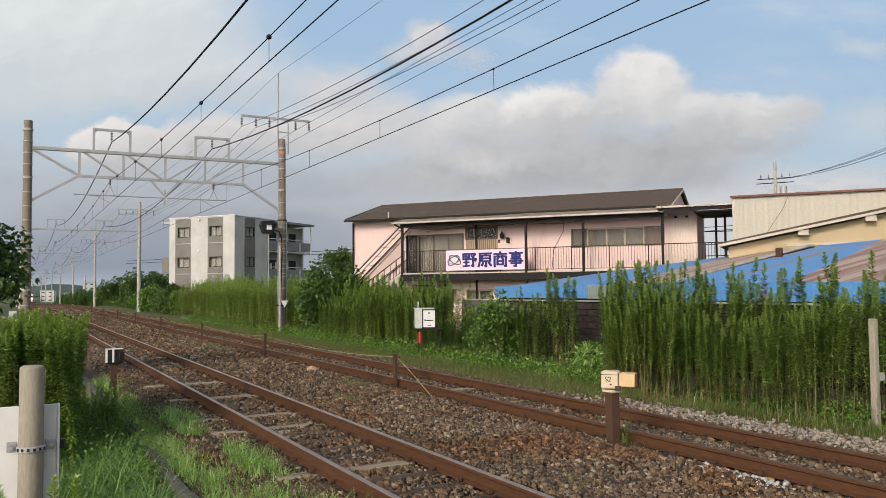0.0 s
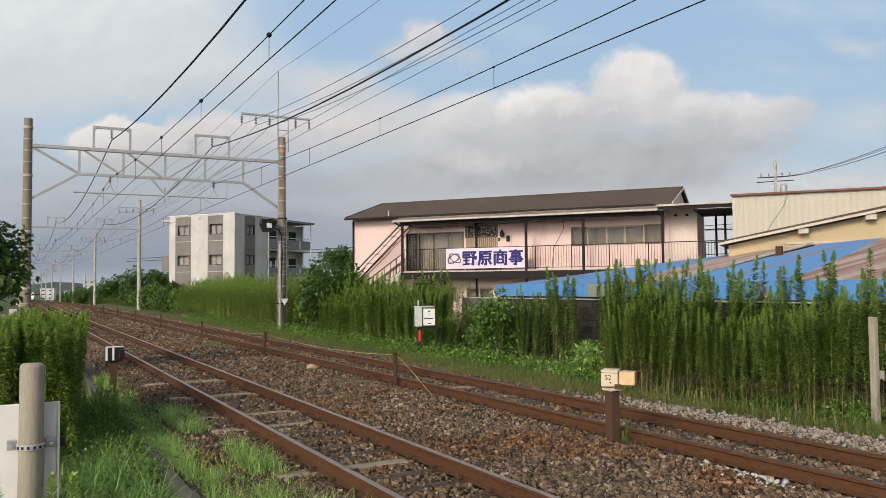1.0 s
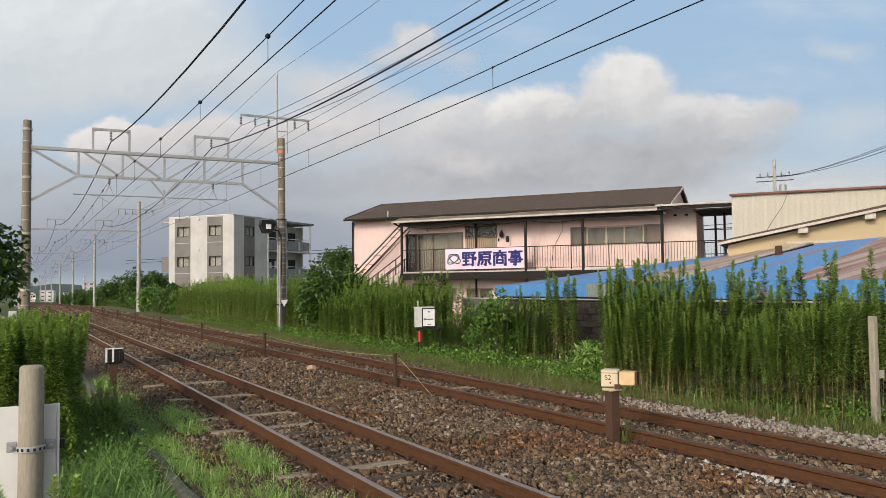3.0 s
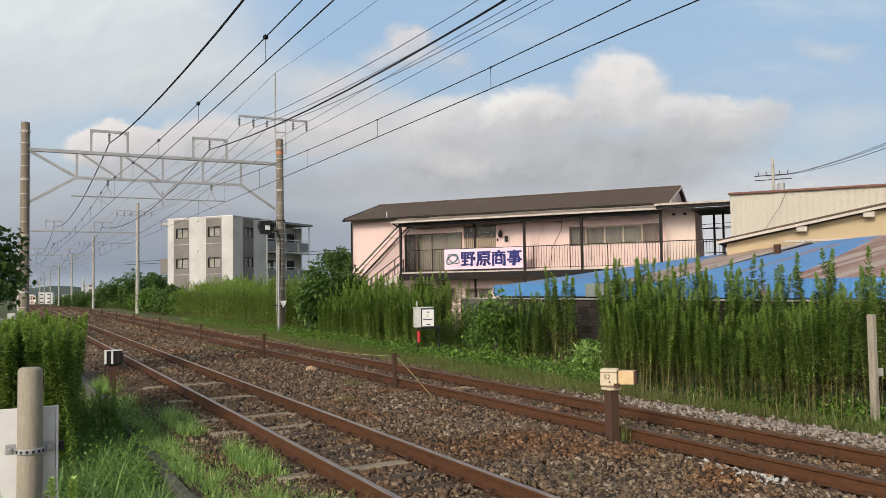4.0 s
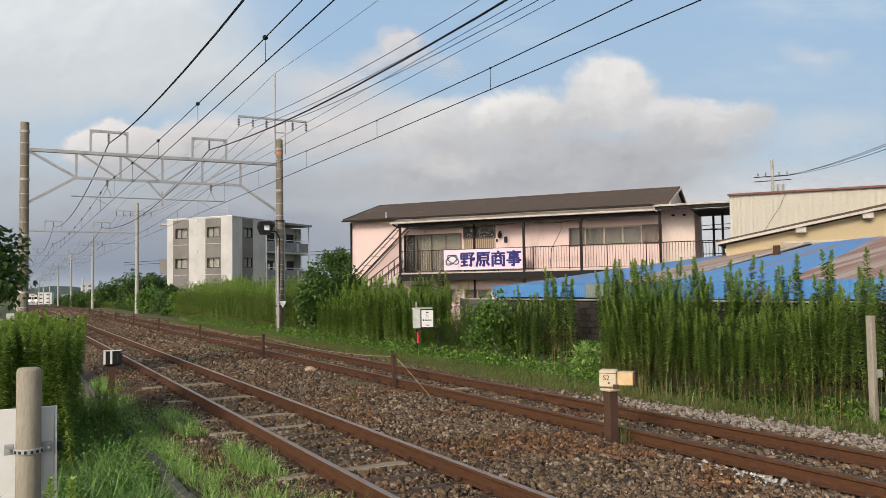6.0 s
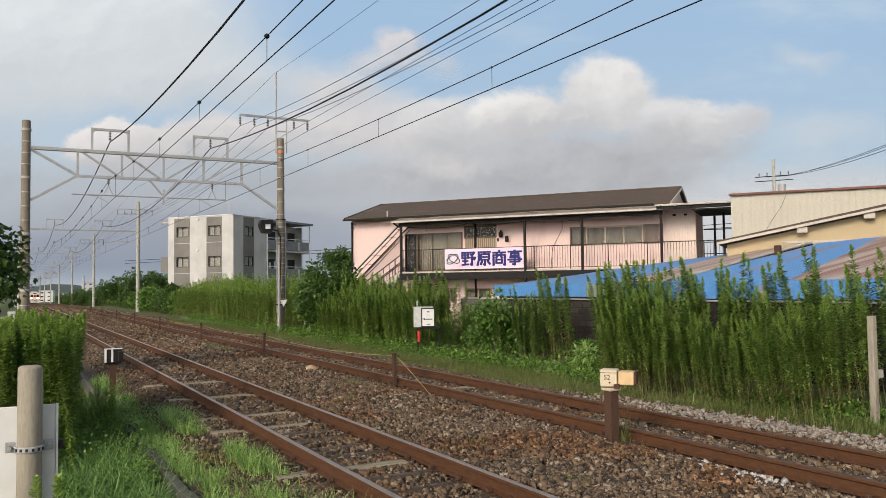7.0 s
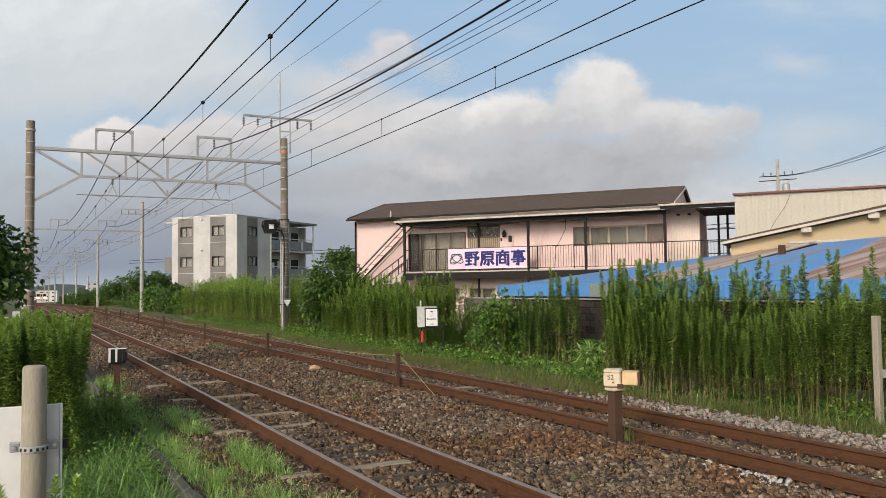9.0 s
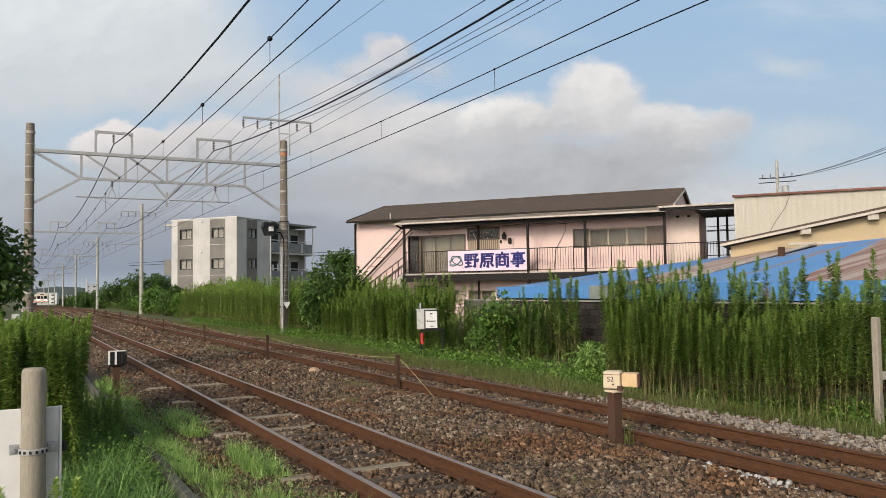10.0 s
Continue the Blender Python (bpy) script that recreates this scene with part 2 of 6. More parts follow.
# ---- sky backdrop and clouds ----
def sky_patch(name, radius, half, top, mat):
    """A patch of a dome in front of the view: its local y axis points to its middle."""
    V, F = [], []
    na, ne = 48, 24
    for j in range(ne + 1):
        el = radians(-2 + (top + 2) * j / ne)
        for i in range(na + 1):
            az = radians(-half + 2 * half * i / na)
            V.append((radius * math.sin(az) * math.cos(el), radius * math.cos(az) * math.cos(el), radius * math.sin(el)))
    for j in range(ne):
        for i in range(na):
            a = j * (na + 1) + i
            F.append((a, a + 1, a + na + 2, a + na + 1))
    ob = new(name, mesh_of(name, V, F, mat))
    ob.matrix_world = pose(0, 0, 1.775, 0, 0, -28.24)
    ob.visible_shadow = False
    return ob


def sky_uv(m):
    sep = m.add("ShaderNodeSeparateXYZ")
    m.link(m.coord(), sep.inputs[0])
    return m.math("DIVIDE", sep.outputs[0], sep.outputs[1]), m.math("DIVIDE", sep.outputs[2], sep.outputs[1])


def sky_vec(m, u, v, su, sv):
    c = m.add("ShaderNodeCombineXYZ")
    m.link(m.math("MULTIPLY", u, su), c.inputs[0])
    m.link(m.math("MULTIPLY", v, sv), c.inputs[1])
    return c.outputs[0]


def pic(x, y):
    return (x - 784) / 1426, (511 - y) / 1426


def ell(x, y, rx, ry):
    return (*pic(x, y), rx / 1426, ry / 1426)


def emit(m, col, alpha=None, strength=1.0):
    e = m.add("ShaderNodeEmission", Strength=strength * 0.81)
    m.link(col, e.inputs[0])
    if alpha is None:
        m.link(e.outputs[0], m.out.inputs["Surface"])
        return m.mat
    tr = m.add("ShaderNodeBsdfTransparent")
    mx = m.add("ShaderNodeMixShader")
    m.link(alpha, mx.inputs[0])
    m.link(tr.outputs[0], mx.inputs[1])
    m.link(e.outputs[0], mx.inputs[2])
    m.link(mx.outputs[0], m.out.inputs["Surface"])
    return m.mat


def warped(m, u, v, big, small):
    """Sky coordinates pushed about by two scales of noise, for billowing edges."""
    def push(w, scale, amount, shift):
        c = m.add("ShaderNodeCombineXYZ")
        m.link(m.math("ADD", m.math("MULTIPLY", u, scale), shift), c.inputs[0])
        m.link(m.math("MULTIPLY", v, scale * 1.25), c.inputs[1])
        return m.math("ADD", w, m.math("MULTIPLY", m.math("SUBTRACT", m.noise(1.0, 5.0, c.outputs[0], 0.6), 0.5), amount))
    uu, vv = push(u, 6.0, big, 0.0), push(v, 6.0, big * 0.8, 17.3)
    return push(uu, 22.0, small, 5.1), push(vv, 22.0, small, 31.7)


def relief(m, u, v, scale, shift):
    """Light on billows: the slope of a noise towards the upper left."""
    def at(du, dv):
        return m.noise(1.0, 4.0, sky_vec(m, m.math("ADD", u, du), m.math("ADD", v, dv), scale, scale * 1.3), 0.5)
    return m.math("SUBTRACT", at(0, 0), at(-shift, shift))


def puffs(m, u, v, wu, wv, table, rough=1.0):
    """Billows laid over one another, back to front: each an ellipse, bright on its upper left and grey below.
    Rows: ellipse, bright colour, grey colour, softness of the rim, thickness."""
    col = cover = None
    grain = m.math("ADD", m.math("MULTIPLY", relief(m, wu, wv, 11.0, 0.016), 2.2 * rough), m.math("MULTIPLY", relief(m, wu, wv, 30.0, 0.006), 1.0 * rough))
    for (cu, cv, ru, rv), bright, grey, soft, thick in table:
        a = m.math("DIVIDE", m.math("SUBTRACT", wu, cu), ru)
        b = m.math("DIVIDE", m.math("SUBTRACT", wv, cv), rv)
        d = m.math("SUBTRACT", 1.0, m.math("SQRT", m.math("ADD", m.math("MULTIPLY", a, a), m.math("MULTIPLY", b, b))))
        al = m.math("MULTIPLY", m.smooth(d, 0.0, soft), thick)
        h = m.math("ADD", m.math("SUBTRACT", m.math("MULTIPLY", b, 0.8), m.math("MULTIPLY", a, 0.22)), grain)
        c = m.mix(m.smooth(h, -0.55, 0.75), grey, bright)
        if col is None:
            col, cover = c, al
        else:
            col = m.mix(al, col, c)
            cover = m.math("SUBTRACT", 1.0, m.math("MULTIPLY", m.math("SUBTRACT", 1.0, cover), m.math("SUBTRACT", 1.0, al)))
    return col, cover


CLOUD_WHITE, CLOUD_PALE, CLOUD_MID, CLOUD_GREY = (0.88, 0.86, 0.84), (0.76, 0.75, 0.745), (0.56, 0.56, 0.575), (0.40, 0.41, 0.435)
CLOUD_ROSE = (0.76, 0.715, 0.70)


def far_sky():
    m = Nodes("far sky")
    u, v = sky_uv(m)
    wu, wv = warped(m, u, v, 0.09, 0.03)
    blue = m.mix(m.smooth(v, 0.03, 0.36), (0.50, 0.61, 0.69), (0.36, 0.52, 0.72))
    blue = m.mix(m.smooth(m.noise(1.0, 5.0, sky_vec(m, u, v, 3.0, 9.0)), 0.48, 0.78), blue, (0.50, 0.62, 0.74))
    n1 = m.noise(1.0, 5.0, sky_vec(m, u, v, 2.2, 6.0))
    side = m.smooth(m.math("ADD", u, m.math("MULTIPLY", n1, 0.25)), -0.15, 0.34)
    slate = m.mix(m.smooth(m.math("ADD", v, m.math("MULTIPLY", m.math("SUBTRACT", n1, 0.5), 0.08)), 0.0, 0.15), (0.27, 0.315, 0.395), (0.39, 0.41, 0.455))
    slate = m.mix(m.smooth(v, 0.035, 0.0), slate, (0.44, 0.49, 0.55))
    bank = m.mix(side, slate, (0.62, 0.63, 0.65))
    col = m.mix(m.smooth(m.math("SUBTRACT", v, m.math("MULTIPLY", n1, 0.06)), 0.07, 0.14), bank, blue)
    c, al = puffs(m, u, v, wu, wv, [
        (ell(20, 50, 560, 190), (0.80, 0.83, 0.84), (0.62, 0.66, 0.69), 0.45, 0.97),
        (ell(-120, 290, 400, 170), (0.56, 0.60, 0.64), (0.42, 0.46, 0.51), 0.8, 0.95),
        (ell(370, 140, 330, 90), (0.70, 0.73, 0.75), (0.56, 0.60, 0.64), 0.8, 0.9),
        (ell(600, 165, 130, 80), CLOUD_ROSE, CLOUD_MID, 0.8, 0.85),
        (ell(700, 215, 150, 70), CLOUD_ROSE, CLOUD_MID, 0.7, 0.85),
        (ell(560, 235, 170, 70), CLOUD_ROSE, CLOUD_MID, 0.6, 0.95),
        (ell(400, 250, 150, 60), CLOUD_ROSE, CLOUD_MID, 0.5, 0.95),
        (ell(215, 258, 115, 58), (0.84, 0.80, 0.785), CLOUD_MID, 0.22, 1.0),
        (ell(300, 262, 110, 50), (0.74, 0.70, 0.69), CLOUD_MID, 0.45, 0.9),
        (ell(480, 320, 620, 70), (0.44, 0.455, 0.49), (0.37, 0.39, 0.435), 0.9, 0.85)], 0.45)
    col = m.mix(al, col, c)
    alpha = m.math("MULTIPLY", m.smooth(m.math("ABSOLUTE", u), 2.6, 1.3), m.smooth(v, 1.6, 0.8))
    return emit(m, col, alpha)


def cloud_material(name, table, big, small, floor=None):
    m = Nodes(name)
    u, v = sky_uv(m)
    wu, wv = warped(m, u, v, big, small)
    col, al = puffs(m, u, v, wu, wv, table, 0.65)
    if floor:
        al = m.math("MULTIPLY", al, m.smooth(v, *floor))
    return emit(m, col, al)


tagged(sky_patch("backdrop_sky", 2400, 75, 60, far_sky()), "hazy blue sky above a slate-grey cloud bank", "sky", kind="structure")
cloud_main = tagged(sky_patch("cloud", 2200, 40, 24, cloud_material("cumulus", [
    (ell(860, 212, 140, 66), CLOUD_PALE, CLOUD_MID, 0.5, 0.95),
    (ell(1250, 205, 95, 58), CLOUD_PALE, CLOUD_MID, 0.5, 0.95),
    (ell(1150, 160, 98, 86), (0.85, 0.83, 0.815), (0.62, 0.62, 0.63), 0.36, 1.0),
    (ell(1085, 196, 80, 58), CLOUD_PALE, CLOUD_MID, 0.5, 0.95),
    (ell(990, 200, 86, 62), (0.84, 0.82, 0.80), CLOUD_MID, 0.40, 1.0),
    (ell(940, 190, 64, 52), (0.88, 0.86, 0.83), (0.60, 0.60, 0.61), 0.55, 0.95),
    (ell(1000, 305, 470, 100), (0.56, 0.56, 0.575), CLOUD_GREY, 0.55, 0.96),
    (ell(1200, 262, 150, 46), (0.50, 0.505, 0.525), CLOUD_GREY, 0.8, 0.8),
    (ell(850, 288, 85, 40), CLOUD_ROSE, CLOUD_MID, 0.9, 0.8),
    (ell(760, 250, 95, 50), CLOUD_ROSE, CLOUD_MID, 0.9, 0.7)], 0.055, 0.035, (0.09, 0.14))), "large white-topped grey cumulus cloud", "cloud", "drifting clouds")
cloud_right = tagged(sky_patch("cloud", 2150, 44, 24, cloud_material("right cumulus", [
    (ell(1345, 205, 90, 54), CLOUD_PALE, CLOUD_MID, 0.5, 1.0),
    (ell(1415, 198, 62, 42), (0.68, 0.68, 0.69), CLOUD_MID, 0.8, 0.9),
    (ell(1320, 252, 150, 60), (0.62, 0.62, 0.63), (0.45, 0.46, 0.48), 0.7, 0.9)], 0.075, 0.04)), "smaller soft white cumulus cloud", "cloud", "drifting clouds")
cloud_wisp = tagged(sky_patch("cloud", 2100, 40, 30, cloud_material("thin cloud", [
    (ell(765, 66, 66, 50), (0.74, 0.70, 0.69), (0.60, 0.61, 0.65), 0.6, 0.9),
    (ell(715, 90, 70, 40), (0.70, 0.68, 0.68), (0.58, 0.60, 0.65), 0.9, 0.8),
    (ell(840, 95, 60, 40), (0.66, 0.67, 0.69), (0.56, 0.59, 0.65), 1.0, 0.6)], 0.06, 0.04)), "thin rosy white shred of cloud", "cloud", "drifting clouds")
cloud_veil = tagged(sky_patch("cloud", 2050, 60, 24, cloud_material("veil cloud", [
    (ell(1550, 84, 100, 32), (0.62, 0.67, 0.72), (0.55, 0.62, 0.70), 1.0, 0.75),
    (ell(1560, 225, 200, 60), (0.61, 0.67, 0.71), (0.58, 0.64, 0.69), 1.0, 0.75),
    (ell(1500, 330, 260, 36), (0.68, 0.68, 0.68), (0.62, 0.63, 0.65), 0.9, 0.9)], 0.10, 0.03)), "pale veil of cloud low in the blue", "cloud", "drifting clouds")


# ---- ground and ballast ----
def graded(fine, ends):
    """Steps that are fine in the middle stretch and widen towards the ends."""
    lo, hi, step = fine
    xs = list(np.arange(lo, hi + 1e-6, step))
    k, x = step, hi
    while x < ends[1]:
        k *= 1.5
        x += k
        xs.append(x)
    k, x = step, lo
    while x > ends[0]:
        k *= 1.5
        x -= k
        xs.insert(0, x)
    return xs


def build_ground():
    xs = graded((-4.0, 14.0, 0.25), (-3000, 3000))
    ys = graded((2.0, 60.0, 0.35), (-3000, 4000))
    V = [(x, y, land_z(x, y) + dip(y)) for y in ys for x in xs]
    w = len(xs)
    F = [(j * w + i, j * w + i + 1, (j + 1) * w + i + 1, (j + 1) * w + i) for j in range(len(ys) - 1) for i in range(w - 1)]
    ob = new("ground", mesh_of("ground", V, F, SOIL))
    tagged(ob, "brown soil with patches of moss and low green", "ground", kind="structure")
    xs = list(np.arange(1.75, 10.81, 0.15))
    ys = [-60.0, -30.0, -12.0, -4.0] + list(np.arange(1.0, 40.0, 0.2)) + [40 + 1.2 * i * (1 + i * 0.02) for i in range(90)] + [370, 400, 430, 700]
    V = [(x, y, ballast_z(x) + dip(y) - 0.02 + 0.03 * noise.noise((x * 2.3, y * 2.3, 0))) for y in ys for x in xs]
    w = len(xs)
    F = [(j * w + i, j * w + i + 1, (j + 1) * w + i + 1, (j + 1) * w + i) for j in range(len(ys) - 1) for i in range(w - 1)]
    tagged(new("ballast", mesh_of("ballast", V, F, BALLAST)), "rust-stained crushed stone ballast bed", "ballast", kind="structure")


build_ground()


# ---- railway tracks ----
RAIL = [(-0.0635, -0.153), (0.0635, -0.153), (0.0635, -0.143), (0.012, -0.125), (0.0075, -0.05), (0.0325, -0.036), (0.0325, -0.006), (0.025, 0.0), (-0.025, 0.0), (-0.0325, -0.006), (-0.0325, -0.036), (-0.0075, -0.05), (-0.012, -0.125), (-0.0635, -0.143)]


def rail_mesh(top):
    bm = bmesh.new()
    rings = [[bm.verts.new((x, y, z + dip(y))) for x, z in RAIL] for y in [-40, 80] + list(range(90, 431, 10)) + [900]]
    for p, q in zip(rings, rings[1:]):
        for i in range(len(RAIL)):
            bm.faces.new((p[i], p[(i + 1) % len(RAIL)], q[(i + 1) % len(RAIL)], q[i]))
    bmesh.ops.recalc_face_normals(bm, faces=bm.faces[:])
    for f in bm.faces:
        f.material_index = 1 if f.normal.z > 0.6 and f.calc_center_median().z > -0.02 else 0
    me = bpy.data.meshes.new("rail")
    bm.to_mesh(me)
    bm.free()
    me.materials.append(RAIL_WEB)
    me.materials.append(top)
    return me


def sleeper_rows(seed):
    """Where the sleepers lie along a track."""
    r, y, out = random.Random(seed), -15.8, []
    while y < 120:
        out.append(y)
        y += 0.60 + r.uniform(-0.03, 0.03)
    return out


def build_track(cx, top, pale, label, seed):
    rng = random.Random(seed)
    tr = empty("railway_track", pose(cx, 0, 0), label, "railway track", "tracks", "structure")
    me = rail_mesh(top)
    for sx in (-0.566, 0.566):
        r = new("rail", me)
        r.parent, r.location = tr, (sx, 0, 0)
    # sleepers with tie plates and spikes
    body = box(-1.05, -0.10, -0.30, 1.05, 0.10, -0.162, 0.012)
    me_s = bpy.data.meshes.new("sleeper")
    body.to_mesh(me_s)
    body.free()
    me_s.materials.append(SLEEPER)
    me_p = me_s.copy()
    me_p.materials.clear()
    me_p.materials.append(SLEEPER_PALE)
    fx = bmesh.new()
    for sx in (-0.566, 0.566):
        box(sx - 0.13, -0.075, -0.162, sx + 0.13, 0.075, -0.146, bm=fx)
        for dx in (-0.095, 0.095):
            box(sx + dx - 0.028, -0.03, -0.146, sx + dx + 0.028, 0.03, -0.105, 0.008, bm=fx)
    me_f = bpy.data.meshes.new("fastening")
    fx.to_mesh(me_f)
    fx.free()
    me_f.materials.append(RUST)
    rows = sleeper_rows(seed)
    for k, y in enumerate(rows):
        s = new("sleeper", me_p if k in pale else me_s)
        s.parent = tr
        s.matrix_basis = pose(rng.uniform(-0.04, 0.04), y, dip(y) + rng.uniform(-0.02, 0.006) + (0.012 if k in pale else 0), 0, 0, rng.uniform(-1.5, 1.5))
        f = new("fastening", me_f)
        f.parent = tr
        f.matrix_basis = pose(0, y, dip(y))
    return tr


track_near = build_track(TRACKS[0], RAIL_TOP, {40, 45, 47, 51, 55, 67}, "single near track with brown rails on timber sleepers", 3)
track_far = build_track(TRACKS[1], RAIL_TOP2, {49}, "far track with rusty rails half sunk in ballast", 4)


# ---- overhead line portals ----
def insulator(bm, x, y, z0, z1, r=0.07, n=3):
    """A string of discs hanging between two heights."""
    prof = [(0.015, z0)]
    h = (z1 - z0) / (n + 1)
    for i in range(n):
        z = z0 + h * (i + 0.7)
        prof += [(0.02, z), (r, z + 0.02), (r * 0.8, z + 0.07), (0.02, z + 0.09)]
    prof.append((0.015, z1))
    return lathe(prof, 8, bm, (x, y, 0))


def build_portal(y, right_top=9.44, truss=True):
    P = empty("catenary_portal", pose(0, y, 0), "galvanised lattice beam on two banded concrete poles" if truss else "plain beam on two concrete poles", "catenary portal", "overhead line portals")
    for x, top, r in ((0.60 if truss else 1.35, 9.36, 0.19), (12.08, right_top, 0.185)):
        pl = part("pole", lathe([(r * 1.12, -0.6), (r * 0.92, top - 0.02), (r * 0.86, top)], 18, at=(x, 0, 0)), POLE if truss else CONCRETE, P, smooth=False)
        z = 1.2
        k = 0
        while z < top - 0.4:
            part("band", lathe([(r * 1.10, z), (r * 1.10, z + (0.10 if k % 4 == 1 else 0.035))], 18, at=(x, 0, 0)), CONCRETE if k % 4 == 1 else GALV, pl)
            z += 0.62 if z < 7 else 0.5
            k += 1
        if x > 6 and truss:
            for k in range(14):
                z = 5.6 + k * 0.28
                a = radians(-60 if k % 2 else -120)
                part("step_bolt", bar((x + r * 0.9 * math.cos(a), r * 0.9 * math.sin(a), z), (x + (r + 0.13) * math.cos(a), (r + 0.13) * math.sin(a), z), 0.012, sides=6), GALV, pl)
            for dx in (-0.215, 0.215):
                part("conduit", bar((x + dx, -0.06, 0.6), (x + dx, -0.06, 5.3), 0.028, sides=8), GALV, pl)
            for k in range(17):
                part("strap", lathe([(r * 1.16, 1.05 + k * 0.255), (r * 1.16, 1.075 + k * 0.255)], 18, at=(x, 0, 0)), GALV, pl)
            part("collar_ring", lathe([(r * 1.5, 0.98), (r * 1.5, 1.03)], 18, at=(x, 0, 0)), STEEL_DARK, pl)
            part("collar_ring", lathe([(r * 1.4, 5.28), (r * 1.4, 5.32)], 18, at=(x, 0, 0)), STEEL_DARK, pl)
            part("warning_band", lathe([(r * 1.05, 8.66), (r * 1.05, 8.80)], 18, at=(x, 0, 0)), ORANGE, pl, "orange reflective band")
    part("top_chord", box(0.75 if truss else 1.5, -0.09, 8.09, 11.95, 0.09, 8.24, 0.01), GALV, P)
    if truss:
        part("bottom_chord", box(2.65, -0.06, 6.95, 10.12, 0.06, 7.07), GALV, P)
        part("end_brace", bar((0.75, 0, 8.12), (2.68, 0, 7.02), 0.11), GALV, P)
        part("end_brace", bar((11.95, 0, 5.8), (10.1, 0, 7.02), 0.11), GALV, P)
        part("end_brace", bar((0.72, 0, 5.8), (2.68, 0, 7.02), 0.11), GALV, P)
        xs = [2.68, 4.55, 6.40, 8.25, 10.1]
        for x in xs:
            part("upright", bar((x, 0, 7.0), (x, 0, 8.15), 0.10), GALV, P)
        for a, b in ((2.85, 4.5), (4.7, 6.3)):
            part("diagonal", bar((a, 0, 8.12), (b, 0, 7.03), 0.09), GALV, P)
        for a, b in ((6.5, 8.15), (8.3, 9.95)):
            part("diagonal", bar((a, 0, 7.03), (b, 0, 8.12), 0.09), GALV, P)
        part("hanger", bar((5.75, 0, 7.0), (6.35, 0, 6.3), 0.08), GALV, P)
        part("hanger", bar((7.05, 0, 7.0), (6.45, 0, 6.3), 0.08), GALV, P)
        part("hanger_post", bar((6.40, 0, 6.55), (6.40, 0, 5.85), 0.08), GALV, P)
        bm = bar((2.45, 0, 6.18), (6.3, 0, 6.18), 0.03, sides=8)
        bar((6.5, 0, 6.18), (9.3, 0, 6.18), 0.03, bm=bm, sides=8)
        part("pull_off_pipe", bm, GALV, P)
    else:
        part("bottom_chord", box(9.6, -0.05, 6.97, 11.9, 0.05, 7.05), GALV, P)
    for a, b in ((3.27, 4.83), (7.80, 9.40)):
        bm = bar((a, 0, 8.2), (a, 0, 9.22), 0.10)
        bar((b, 0, 8.2), (b, 0, 9.22), 0.10, bm=bm)
        bar((a - 0.05, 0, 9.2), (b + 0.05, 0, 9.2), 0.11, bm=bm)
        bar((a, 0, 9.02), (a + 0.18, 0, 9.2), 0.04, bm=bm)
        bar((b, 0, 9.02), (b - 0.18, 0, 9.2), 0.04, bm=bm)
        hoop = part("feeder_frame", bm, GALV, P)
        part("insulator", insulator(bmesh.new(), (a + b) / 2 - 0.02, 0, 8.66, 9.18), PORCELAIN, hoop)
    for x in (3.98, 8.66):
        part("insulator", insulator(bmesh.new(), x, 0, 6.62, 7.0, 0.065), PORCELAIN, P)
        bm = bar((x, 0, 6.64), (x - 0.2, 0, 6.2), 0.02, sides=6)
        bar((x, 0, 6.64), (x + 0.2, 0, 6.2), 0.02, bm=bm, sides=6)
        bar((x - 0.5, 0, 6.12), (x - 0.95, 0, 6.18), 0.015, bm=bm, sides=6)
        bar((x, 0, 5.84), (x - 0.5, 0, 6.12), 0.015, bm=bm, sides=6)
        part("steady_arm", bm, GALV, P)
    # cross arm with line insulators on its mast
    top = right_top
    if truss:
        bm = bar((11.86, 0, 8.7), (11.86, 0, 12.8), 0.045, sides=8)
        bar((12.4, 0, 8.7), (12.4, 0, 10.4), 0.03, bm=bm, sides=8)
        bar((11.86, 0, 9.8), (12.4, 0, 9.8), 0.05, bm=bm)
        part("mast_pipe", bm, GALV, P)
    arm = part("cross_arm", box(10.0, -0.05, 10.42, 13.55, 0.05, 10.52), GALV, P)
    for x in (10.03, 10.74, 11.43, 12.79, 13.51):
        part("insulator", insulator(bmesh.new(), x, 0, 9.92, 10.42, 0.075), PORCELAIN, arm)
    return P


ORANGE = surface("orange reflector", (0.48, 0.17, 0.08), (0.55, 0.22, 0.11), None, 0.4, bump=0.02)
SPANS = [-11.3, 39.69, 91.0, 142.0, 193.0, 244.0, 295.0, 346.0, 397.0]
portal_first = build_portal(39.69)
portal_plain = build_portal(91.0, 11.32, False)
for y in SPANS[3:]:
    copy_thing(portal_plain, pose(0, y, dip(y)))
copy_thing(portal_first, pose(0, -11.3, 0))


def sagging(x, z, sag, ys=SPANS, steps=14, dx=0.0):
    pts = []
    for a, b in zip(ys, ys[1:]):
        for i in range(steps + (b == ys[-1])):
            t = i / steps
            pts.append((x + dx * (1 - 4 * (t - 0.5) ** 2), a + (b - a) * t, z + dip(a) + (dip(b) - dip(a)) * t - sag * 4 * t * (1 - t)))
    return pts


